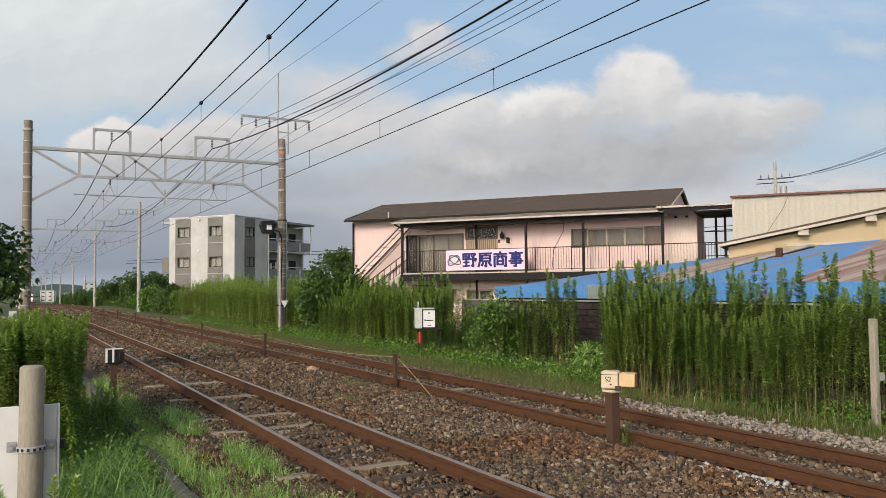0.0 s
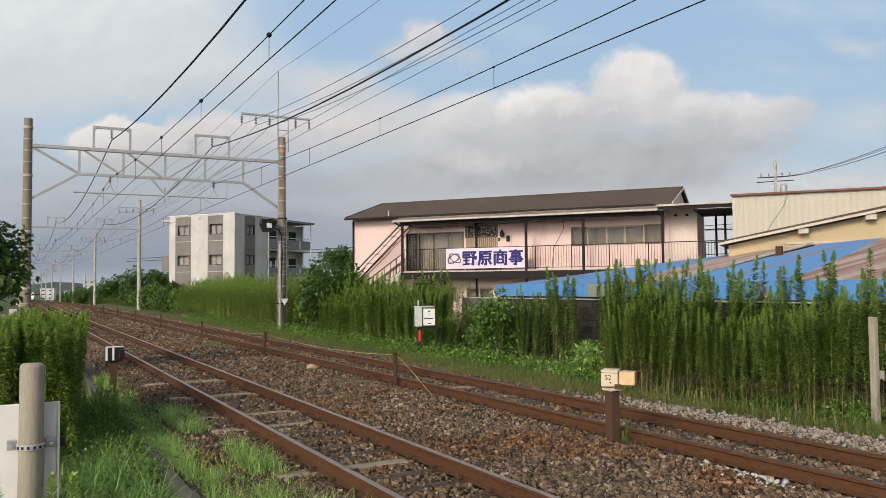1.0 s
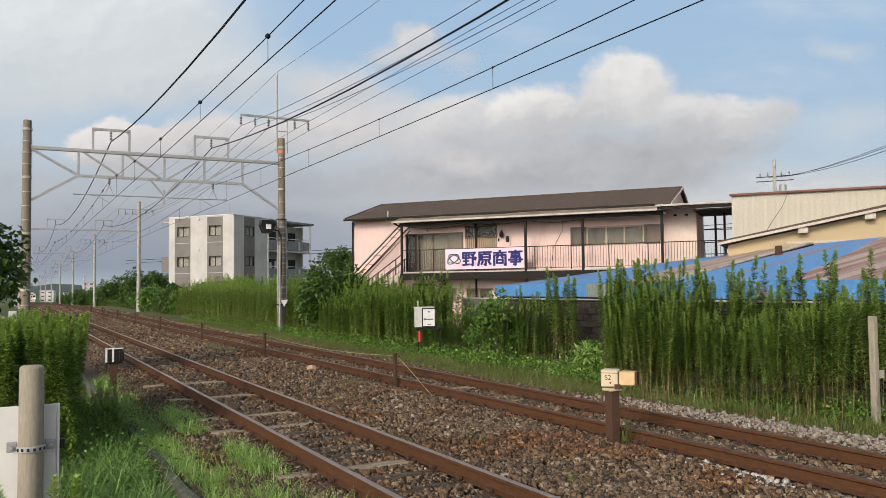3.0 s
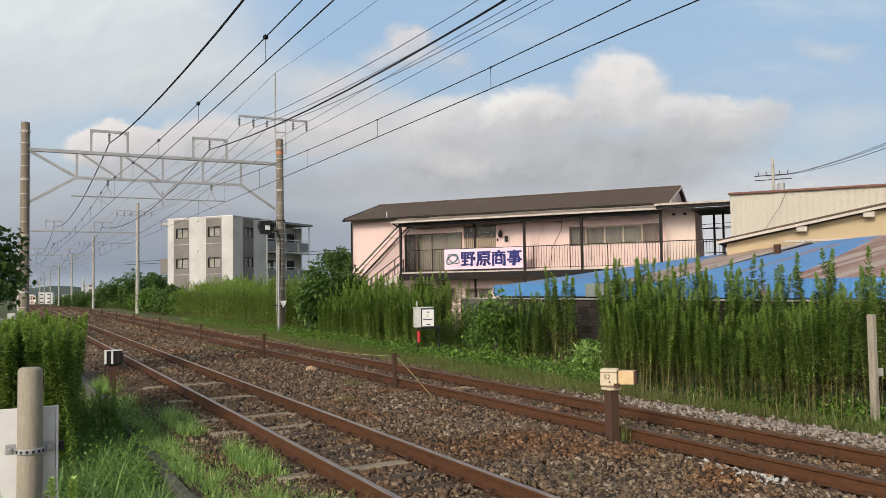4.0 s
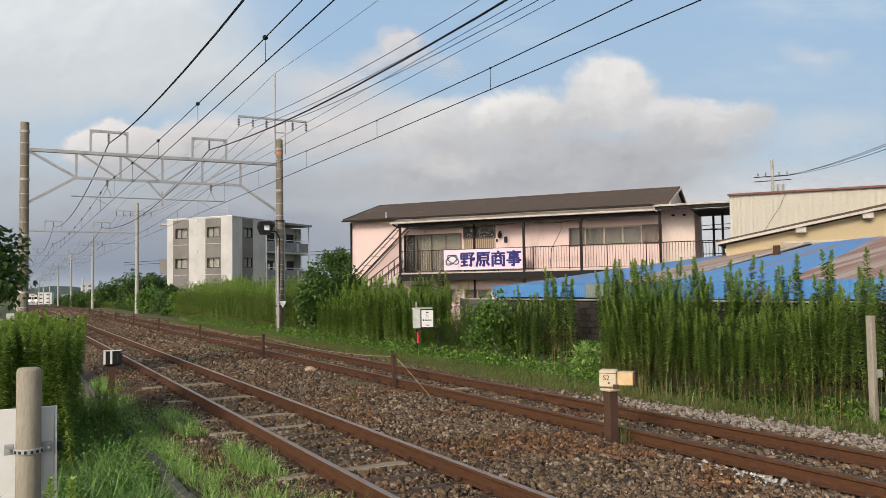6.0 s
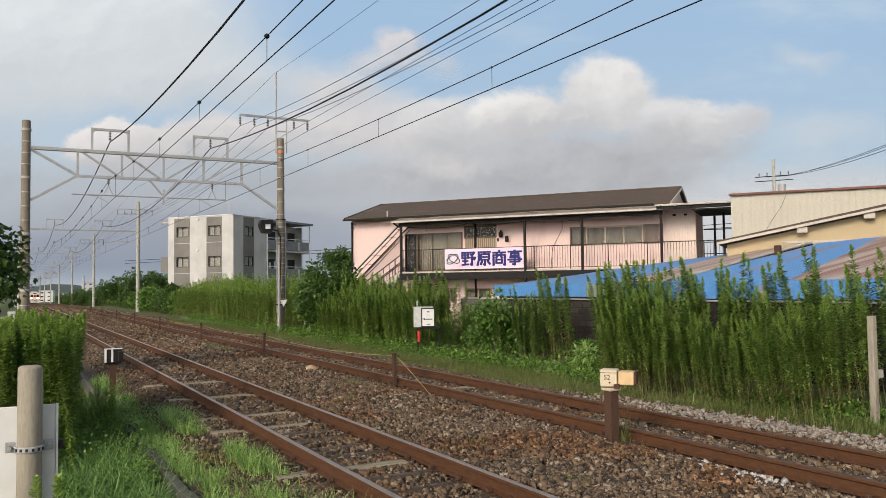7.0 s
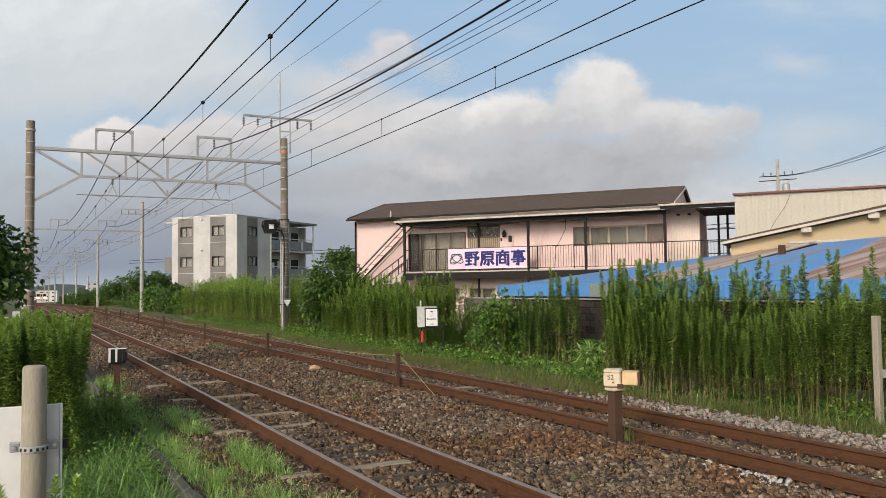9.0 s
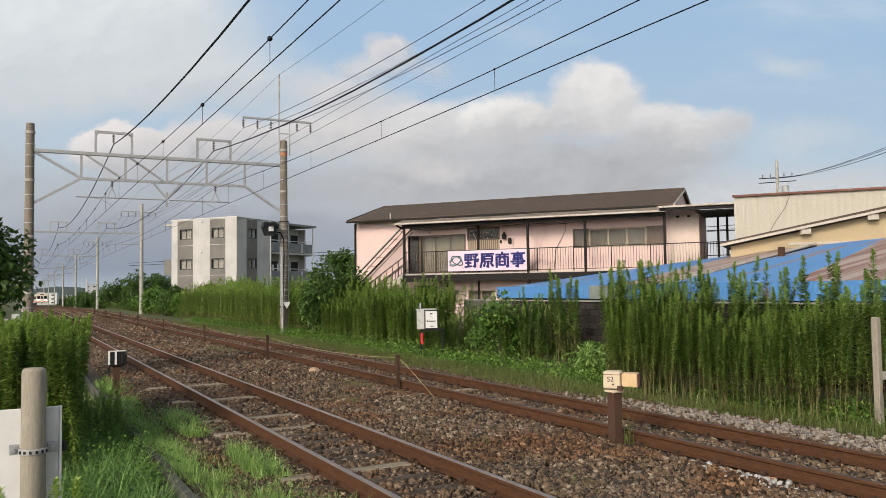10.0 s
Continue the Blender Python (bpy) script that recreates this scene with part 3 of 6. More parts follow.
def build_wires():
    for x, z, r, sag, label in ((4.03, 8.66, 0.026, 1.17, "thick black feeder cable"), (8.58, 8.68, 0.026, 1.27, "thick black feeder cable"), (10.03, 9.92, 0.011, 1.17, "thin black power line"), (10.74, 9.92, 0.011, 1.12, "thin black power line"), (11.43, 9.93, 0.011, 1.12, "thin black power line"), (12.79, 9.96, 0.010, 0.05, "thin black power line"), (13.51, 9.92, 0.010, 0.08, "thin black power line"), (11.84, 12.8, 0.008, 0.6, "thin grey earth wire")):
        tagged(wire_part("power_cable", sagging(x, z, sag), r), label + " sagging between the portals", "cable", "line wires")
    for x in (3.98, 8.66):
        th = empty("overhead_line", None, "black catenary and contact wire with droppers", "overhead line", "overhead lines")
        wire_part("messenger_wire", sagging(x, 6.86, 0.60), 0.011, th)
        wire_part("contact_wire", [(x, y, 5.82 + dip(y)) for y in [-11] + SPANS[1:]], 0.011, th)
        y = 13.86 - 5.77 * 3
        while y < 130:
            a = max(s for s in SPANS if s <= y)
            t = (y - a) / (SPANS[SPANS.index(a) + 1] - a)
            zt = 6.86 + dip(y) - 0.60 * 4 * t * (1 - t)
            bm = bar((x, y, 5.82 + dip(y)), (x, y, zt), 0.006, sides=5)
            d = part("dropper", bm, WIRE, th)
            bm = bmesh.new()
            bmesh.ops.create_icosphere(bm, subdivisions=1, radius=0.055 if x < 5 else 0.028, matrix=Matrix.Translation((x, y, zt)))
            part("clamp", bm, WIRE, d)
            y += 5.77


build_wires()


# ---- pink apartment house: local x along its front, y away from the line ----
PINK = surface("pink mortar wall", (0.60, 0.45, 0.42), (0.66, 0.505, 0.475), (0.44, 0.32, 0.29), 0.9, grain=30, patch=1.1, stretch=(1.6, 1.6, 0.35), bump=0.25, stain_at=(0.56, 0.88))
SLATE_ROOF = surface("weathered slate roof", (0.066, 0.048, 0.037), (0.098, 0.074, 0.058), (0.115, 0.09, 0.07), 0.9, grain=9, patch=0.8, stretch=(1, 0.5, 3), bump=0.5, dist=0.02)
OLD_WHITE = surface("weathered white trim", (0.40, 0.36, 0.315), (0.50, 0.46, 0.41), (0.22, 0.175, 0.14), 0.75, grain=12, patch=1.2, stretch=(1, 1, 1))
BROWN_SASH = surface("brown aluminium sash", (0.10, 0.075, 0.055), (0.14, 0.105, 0.08), None, 0.45, 0.3, bump=0.03)
TAN_SASH = surface("tan sash", (0.36, 0.28, 0.20), (0.42, 0.33, 0.24), None, 0.5, bump=0.03)
CURTAIN = surface("drawn curtain", (0.30, 0.27, 0.21), (0.40, 0.365, 0.29), None, 0.95, grain=5, patch=2.0, stretch=(6, 6, 0.3), bump=0.6, dist=0.03)
# the dimness of unlit rooms is put into this colour
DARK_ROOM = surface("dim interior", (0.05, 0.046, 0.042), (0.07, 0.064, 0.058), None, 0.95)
IVORY_BOARD = surface("ivory ribbed board", (0.60, 0.49, 0.43), (0.67, 0.56, 0.50), (0.48, 0.36, 0.29), 0.85, grain=20, patch=1.2, stretch=(1, 1, 0.4), stain_at=(0.6, 0.85))
SHEET_WORN = surface("weathered roof sheet", (0.17, 0.145, 0.12), (0.26, 0.225, 0.185), (0.10, 0.06, 0.042), 0.85, grain=10, patch=1.4, stretch=(0.6, 2, 2), bump=0.3)
SHUTTER = surface("grey-brown door leaf", (0.13, 0.105, 0.085), (0.17, 0.14, 0.115), None, 0.6, stretch=(6, 1, 0.3), bump=0.2)


def glass_material():
    m = Nodes("window glass")
    m.b.inputs["Base Color"].default_value = (0.06, 0.06, 0.055, 1)
    m.b.inputs["Roughness"].default_value = 0.06
    m.b.inputs["Alpha"].default_value = 0.22
    m.b.inputs["Specular IOR Level"].default_value = 0.6
    return m.mat


GLASS = glass_material()


def window(parent, x0, z0, x1, z1, y, panes, sash=BROWN_SASH, depth=0.08, curtain=CURTAIN, name="window"):
    """A sliding window in an opening whose outer wall face is at y: frame, panes with sashes, curtain behind."""
    w = part(name, box(x0, y + 0.25, z0, x1, y + 0.27, z1), curtain or DARK_ROOM, parent, "drawn curtain behind glass" if curtain else "")
    t = 0.05
    for a in ((x0 - 0.02, z0 - 0.02, x1 + 0.02, z0 + t), (x0 - 0.02, z1 - t, x1 + 0.02, z1 + 0.02), (x0 - 0.02, z0 + t, x0 + t, z1 - t), (x1 - t, z0 + t, x1 + 0.02, z1 - t)):
        part("frame_bar", box(a[0], y - 0.025, a[1], a[2], y + depth, a[3]), sash, w)
    n = panes
    for i in range(n):
        a, b = x0 + t + (x1 - x0 - 2 * t) * i / n, x0 + t + (x1 - x0 - 2 * t) * (i + 1) / n
        g = part("pane", box(a, y + 0.045, z0 + t, b, y + 0.052, z1 - t), GLASS, w)
        g.visible_shadow = False
        if i:
            part("sash_stile", box(a - 0.03, y + 0.01, z0 + t, a + 0.03, y + 0.06, z1 - t), sash, w)
    return w


def railing(parent, pts, z0, z1, step=0.125, name="railing"):
    """Steel railing along a polyline of (x, y): rails, posts every metre and a half, thin pickets."""
    r = None
    for (ax, ay), (bx, by) in zip(pts, pts[1:]):
        bm = bar((ax, ay, z1), (bx, by, z1), 0.04)
        bar((ax, ay, z0 + 0.08), (bx, by, z0 + 0.08), 0.025, bm=bm)
        r = part(name, bm, STEEL_DARK, parent)
        n = max(1, int(math.hypot(bx - ax, by - ay) / step))
        first = None
        for i in range(n + 1):
            t = i / n
            x, y = ax + (bx - ax) * t, ay + (by - ay) * t
            if i % 14 == 0:
                part("post", bar((x, y, z0), (x, y, z1), 0.04), STEEL_DARK, r)
            elif first is None:
                first = part("picket", bar((0, 0, z0 + 0.08), (0, 0, z1), 0.014), STEEL_DARK, r)
                first.location = (x, y, 0)
            else:
                p = new("picket", first.data)
                p.parent, p.location = r, (x, y, 0)
    return r


def build_pink_house():
    H = empty("apartment_house", pose(17.555, 37.06, 0, 0, 0, -52), "two-storey pink mortar apartment house with dark slate roof and outside stair", "house")
    g = -0.45
    W0, W1, D = -3.58, 14.28, 6.6
    yf = 1.2
    ups = [(-0.35, 2.62, 2.87, 4.55), (3.0, 2.58, 4.71, 4.83), (8.48, 3.68, 12.82, 4.55)]
    downs = [(0.2, 0.0, 1.1, 1.95), (1.75, 1.0, 2.5, 1.72), (3.0, 0.9, 4.4, 1.7), (7.0, 0.8, 9.0, 1.8)]
    part("front_wall", wall_with_holes(W1 - W0, 5.45 - g, 0.16, ups + downs, W0, g, yf), PINK, H)
    part("end_wall", box(W0, yf + 0.16, g, W0 + 0.16, yf + D, 5.45), PINK, H)
    gable = prism([(yf + 0.16, g), (yf + D, g), (yf + D, 5.45), (4.55, 6.44), (yf + 0.16, 5.40)], "x", W1 - 1.3, W1 - 1.14)
    part("gable_wall", gable, PINK, H)
    part("end_wall", box(W1 - 0.16, yf + 0.16, g, W1, yf + 3.0, 5.2), PINK, H)
    part("back_wall", box(W0, yf + D, g, W1 - 1.14, yf + D + 0.16, 5.45), PINK, H)
    # roof: two slopes, with hipped left end seen as a slanting verge
    roof = prism([(0.55, 5.42), (4.55, 6.50), (yf + D + 0.6, 5.42), (yf + D + 0.6, 5.50), (4.55, 6.60), (0.55, 5.50)], "x", W0 - 0.02, 13.28)
    part("roof", roof, SLATE_ROOF, H)
    part("ridge_cap", bar((W0 - 0.02, 4.55, 6.61), (13.28, 4.55, 6.61), 0.16, 0.05), SLATE_ROOF, H)
    part("verge_board", prism([(0.5, 5.36), (4.55, 6.48), (yf + D + 0.6, 5.40), (yf + D + 0.6, 5.47), (4.55, 6.56), (0.5, 5.47)], "x", 13.28, 13.33), OLD_WHITE, H)
    part("verge_board", prism([(0.5, 5.36), (4.55, 6.45), (yf + D + 0.6, 5.36), (yf + D + 0.6, 5.52), (4.55, 6.62), (0.5, 5.52)], "x", W0 - 0.07, W0 - 0.02), STEEL_DARK, H)
    part("eaves_gutter", box(W0 - 0.12, 0.44, 5.36, 12.5, 0.55, 5.45), STEEL_DARK, H)
    # lean-to roof over the gallery
    part("gallery_roof", prism([(-0.32, 5.10), (0.60, 5.30), (0.60, 5.36), (-0.32, 5.16)], "x", -0.35, 13.0), SHEET_WORN, H, "rust-edged weathered sheet roof")
    part("gallery_gutter", box(-0.4, -0.40, 5.06, 13.05, -0.325, 5.135), OLD_WHITE, H)
    part("gallery_beam", box(-0.1, -0.06, 4.88, 13.0, 0.04, 5.06), STEEL_DARK, H)
    part("gallery_soffit", box(-0.1, 0.04, 5.00, 13.0, yf, 5.03), OLD_WHITE, H)
    for x in (0.0, 6.58, 9.35, 12.93):
        p = part("gallery_post", box(x - 0.055, -0.055, g, x + 0.055, 0.055, 4.88, 0.006), STEEL_DARK, H)
    part("gallery_post", box(3.55, yf - 0.10, g, 3.63, yf - 0.02, 4.95), STEEL_DARK, H)
    part("downpipe", bar((W0 + 0.06, yf - 0.08, g), (W0 + 0.06, yf - 0.08, 5.35), 0.045, sides=8), STEEL_DARK, H)
    part("downpipe_elbow", bar((-0.35, -0.2, 5.06), (-0.08, 0.02, 4.86), 0.04, sides=8), STEEL_DARK, H)
    part("downpipe_elbow", bar((12.75, -0.3, 5.06), (12.93, -0.08, 4.85), 0.045, sides=8), STEEL_DARK, H)
    # ragged lap of sheets along the eaves, drooping cable and conduit under the gallery roof
    rng = random.Random(12)
    x = -0.3
    while x < 12.6:
        w = rng.uniform(0.6, 1.5)
        z = rng.uniform(-0.015, 0.02)
        part("eaves_sheet", box(x, 0.36 + rng.uniform(-0.08, 0.02), 5.295 + z, min(x + w, 12.9) - 0.015, 0.62, 5.325 + z), SHEET_WORN, H)
        x += w
    for a, b, dip in ((-0.05, 3.5, 0.16), (3.6, 6.5, 0.10), (6.6, 9.3, 0.13)):
        part("cable", wire_mesh([(a + (b - a) * t, 0.5, 4.93 - dip * 4 * t * (1 - t)) for t in [i / 8 for i in range(9)]], 0.012), WIRE, H)
    part("conduit", wire_mesh([(8.1, yf - 0.03, 4.98), (8.1, yf - 0.03, 4.5), (7.6, yf - 0.03, 3.6), (7.5, yf - 0.03, 2.6)], 0.012), WIRE, H)
    part("cable_box", box(13.28, yf - 0.12, 4.88, 13.44, yf - 0.032, 4.97, 0.02), STEEL_DARK, H)
    part("cable_box", box(13.78, yf - 0.12, 4.88, 13.92, yf - 0.032, 4.97, 0.02), STEEL_DARK, H)
    part("vent_pipe", bar((-1.0, 0.42, 5.45), (-1.0, 0.42, 5.75), 0.04, sides=8), OLD_WHITE, H)
    # gallery floor
    part("gallery_floor", box(-0.05, -0.02, 2.50, 13.0, yf, 2.56), OLD_WHITE, H, "pale edge of the gallery floor")
    part("gallery_girder", box(-0.1, -0.05, 2.16, 13.0, 0.05, 2.498), STEEL_DARK, H)
    railing(H, [(0.0, 0.0), (12.93, 0.0)], 2.56, 3.66)
    railing(H, [(12.93, 0.0), (16.4, 0.0)], 2.56, 3.66)
    part("gallery_floor", box(13.0, -0.02, 2.46, 16.4, yf - 0.01, 2.54), OLD_WHITE, H)
    part("gallery_floor", box(W1 + 0.01, yf - 0.01, 2.46, 16.4, yf + 4.5, 2.54), OLD_WHITE, H)
    # carport-like roof over the end of the gallery
    part("end_canopy", prism([(-0.5, 5.22), (3.6, 5.42), (3.6, 5.50), (-0.5, 5.30)], "x", 12.75, 16.0), OLD_WHITE, H)
    part("end_canopy_beam", box(12.8, -0.42, 5.08, 16.0, -0.30, 5.21), STEEL_DARK, H)
    part("end_canopy_soffit", box(W1 + 0.01, -0.3, 5.0, 16.0, 3.5, 5.05), STEEL_DARK, H)
    for x in (12.95, 13.6, 14.3, 15.0, 15.7):
        part("rafter_end", box(x - 0.05, -0.62, 5.20, x + 0.05, -0.42, 5.28), OLD_WHITE, H)
    for x, y in ((14.9, 3.4), (15.4, 2.2), (15.9, 3.4), (15.95, 0.1)):
        part("canopy_post", box(x - 0.05, y - 0.05, g, x + 0.05, y + 0.05, 5.0), STEEL_DARK, H)
    bm = bmesh.new()
    for z in (3.2, 3.75, 4.35):
        bar((14.4, 3.4, z), (15.9, 3.4, z), 0.04, bm=bm)
    part("canopy_rail", bm, STEEL_DARK, H)
    # end bay clad in ribbed boards, slightly proud of the wall
    bay = empty_part("end_bay", H)
    for i in range(18):
        x = 12.98 + i * 0.072
        part("board", box(x, yf - 0.03, 2.56, x + 0.066, yf - 0.004, 5.0), IVORY_BOARD, bay)
    # openings of the upper floor
    window(H, -0.35, 2.62, 0.25, 4.55, yf, 1, STEEL_DARK, curtain=None)
    window(H, 0.33, 2.62, 2.87, 4.55, yf, 3)
    part("door_mullion", box(0.25, yf - 0.02, 2.58, 0.33, yf + 0.1, 4.57), BROWN_SASH, H)
    window(H, 3.0, 4.25, 4.71, 4.83, yf, 2, BROWN_SASH, curtain=None, name="transom_window")
    d = part("entrance_door", box(3.0, yf + 0.05, 2.58, 4.71, yf + 0.1, 4.25), SHUTTER, H, "grey-brown slatted double door")
    for i in range(16):
        part("slat", box(3.03 + i * 0.105, yf + 0.02, 2.6, 3.09 + i * 0.105, yf + 0.05, 4.22), TAN_SASH, d)
    window(H, 8.48, 3.68, 9.23, 4.55, yf, 1, BROWN_SASH, curtain=DARK_BLIND)
    window(H, 9.25, 3.68, 11.93, 4.55, yf, 3, TAN_SASH, curtain=DARK_BLIND)
    window(H, 11.95, 3.68, 12.82, 4.55, yf, 1, BROWN_SASH, curtain=SHUTTER_BROWN)
    window(H, 0.2, 0.0, 1.1, 1.95, yf, 1, STEEL_DARK, curtain=None)
    window(H, 1.75, 1.0, 2.5, 1.72, yf, 2, TAN_SASH)
    window(H, 3.0, 0.9, 4.4, 1.7, yf, 2, TAN_SASH)
    window(H, 7.0, 0.8, 9.0, 1.8, yf, 2, TAN_SASH)
    # fittings on the gallery wall
    lamp = part("wall_lamp", lathe([(0.03, 4.20), (0.10, 4.24), (0.12, 4.42), (0.05, 4.50), (0.02, 4.58)], 8, at=(5.0, yf - 0.16, 0)), BLACK_PAINT, H, "black lantern wall lamp")
    part("bracket", bar((5.0, yf - 0.16, 4.55), (5.0, yf, 4.55), 0.03), BLACK_PAINT, lamp)
    meter = part("meter_box", box(5.20, yf - 0.14, 3.98, 5.36, yf, 4.28, 0.03), BLACK_PAINT, H, "dark electricity meter")
    part("meter_pipe", wire_mesh([(5.36, yf - 0.05, 4.25), (5.44, yf - 0.05, 4.25), (5.44, yf - 0.05, 3.85), (5.34, yf - 0.05, 3.82)], 0.02), OLD_WHITE, H)
    part("switch_box", box(4.76, yf - 0.05, 4.02, 4.84, yf, 4.18, 0.01), BLACK_PAINT, H)
    part("vent_cap", lathe([(0.07, 0), (0.07, 0.06), (0.03, 0.09)], 10, at=(0.9, yf - 0.1, 4.66)), OLD_WHITE, H)
    lw = part("wall_lamp", lathe([(0.06, 1.86), (0.08, 1.92), (0.08, 2.10), (0.03, 2.16)], 8, at=(1.85, yf - 0.1, 0)), BLACK_PAINT, H, "black wall lamp")
    # outside stair rising along the blank wall to the gallery
    st = empty_part("outside_stair", H)
    y0, y1 = 0.05, 1.05
    for y in (y0, y1):
        part("stringer", bar((-3.35, y, 1.0 - 0.55), (-0.05, y, 2.5), 0.05, 0.22), OLD_WHITE, st)
    n = 13
    for i in range(n):
        x = -4.6 + (4.5 / n) * (i + 0.5)
        z = g + (2.5 - g) * (i + 1) / n
        part("tread", box(x - 0.13, y0, z - 0.04, x + 0.13, y1, z), STEEL_DARK, st)
    for y in (y0, y1):
        for dz in (0.95, 0.5):
            part("handrail", bar((-4.4, y, g + 0.1 + dz), (-0.05, y, 2.5 + dz), 0.04), STEEL_DARK, st)
        for i in range(14):
            t = i / 13
            x = -4.4 + 4.35 * t
            z = g + 0.1 + (2.4 - g) * t
            part("baluster", bar((x, y, z), (x, y, z + 0.95), 0.02 if i % 4 else 0.04), STEEL_DARK, st)
    # sloping canopy over the stair
    can = empty_part("stair_canopy", H)
    for y in (0.0, 1.1):
        part("canopy_rail", bar((-3.4, y, 2.00), (-0.05, y, 5.00), 0.05), STEEL_DARK, can)
        part("canopy_rail", bar((-3.3, y, 1.84), (-0.05, y, 4.76), 0.03), STEEL_DARK, can)
    part("canopy_edge", bar((-3.4, -0.04, 2.06), (-0.05, -0.04, 5.06), 0.03, 0.05), OLD_WHITE, can)
    for t in (0.05, 0.2, 0.35, 0.5, 0.65, 0.8, 0.93):
        x, z = -3.4 + 3.35 * t, 1.98 + 3.0 * t
        part("canopy_strut", bar((x, 0.0, z), (x, 1.1, z), 0.018), STEEL_DARK, can)
    part("canopy_strut", bar((-3.0, 0.55, 2.05), (-0.6, 0.55, 4.1), 0.03), STEEL_DARK, can)
    return H


def empty_part(name, parent):
    ob = new(name)
    ob.parent = parent
    return ob


def wire_mesh(points, r):
    V, F = tube(points, r)
    bm = bmesh.new()
    vs = [bm.verts.new(v) for v in V]
    for f in F:
        bm.faces.new([vs[i] for i in f])
    return bm


DARK_BLIND = surface("brown paper blind", (0.17, 0.15, 0.115), (0.21, 0.185, 0.145), None, 0.9, grain=6, patch=2)
SHUTTER_BROWN = surface("brown shutter", (0.17, 0.095, 0.06), (0.20, 0.115, 0.075), None, 0.6, stretch=(1, 1, 8), bump=0.3)
house = build_pink_house()


# ---- grey apartment block ----
BEIGE_TILE = surface("cream tile wall", (0.45, 0.44, 0.42), (0.51, 0.50, 0.48), None, 0.8, grain=20, patch=0.5, bump=0.1)
GREY_TILE = surface("grey tile wall", (0.165, 0.155, 0.142), (0.205, 0.195, 0.18), None, 0.8, grain=20, patch=0.5, bump=0.1)
PANEL_GREY = surface("grey balcony panel", (0.19, 0.195, 0.205), (0.23, 0.235, 0.245), None, 0.6, bump=0.05)
CURTAIN_WHITE = surface("white curtain", (0.52, 0.50, 0.45), (0.62, 0.60, 0.55), None, 0.95, grain=4, patch=2.0, stretch=(6, 6, 0.3), bump=0.4, dist=0.03)


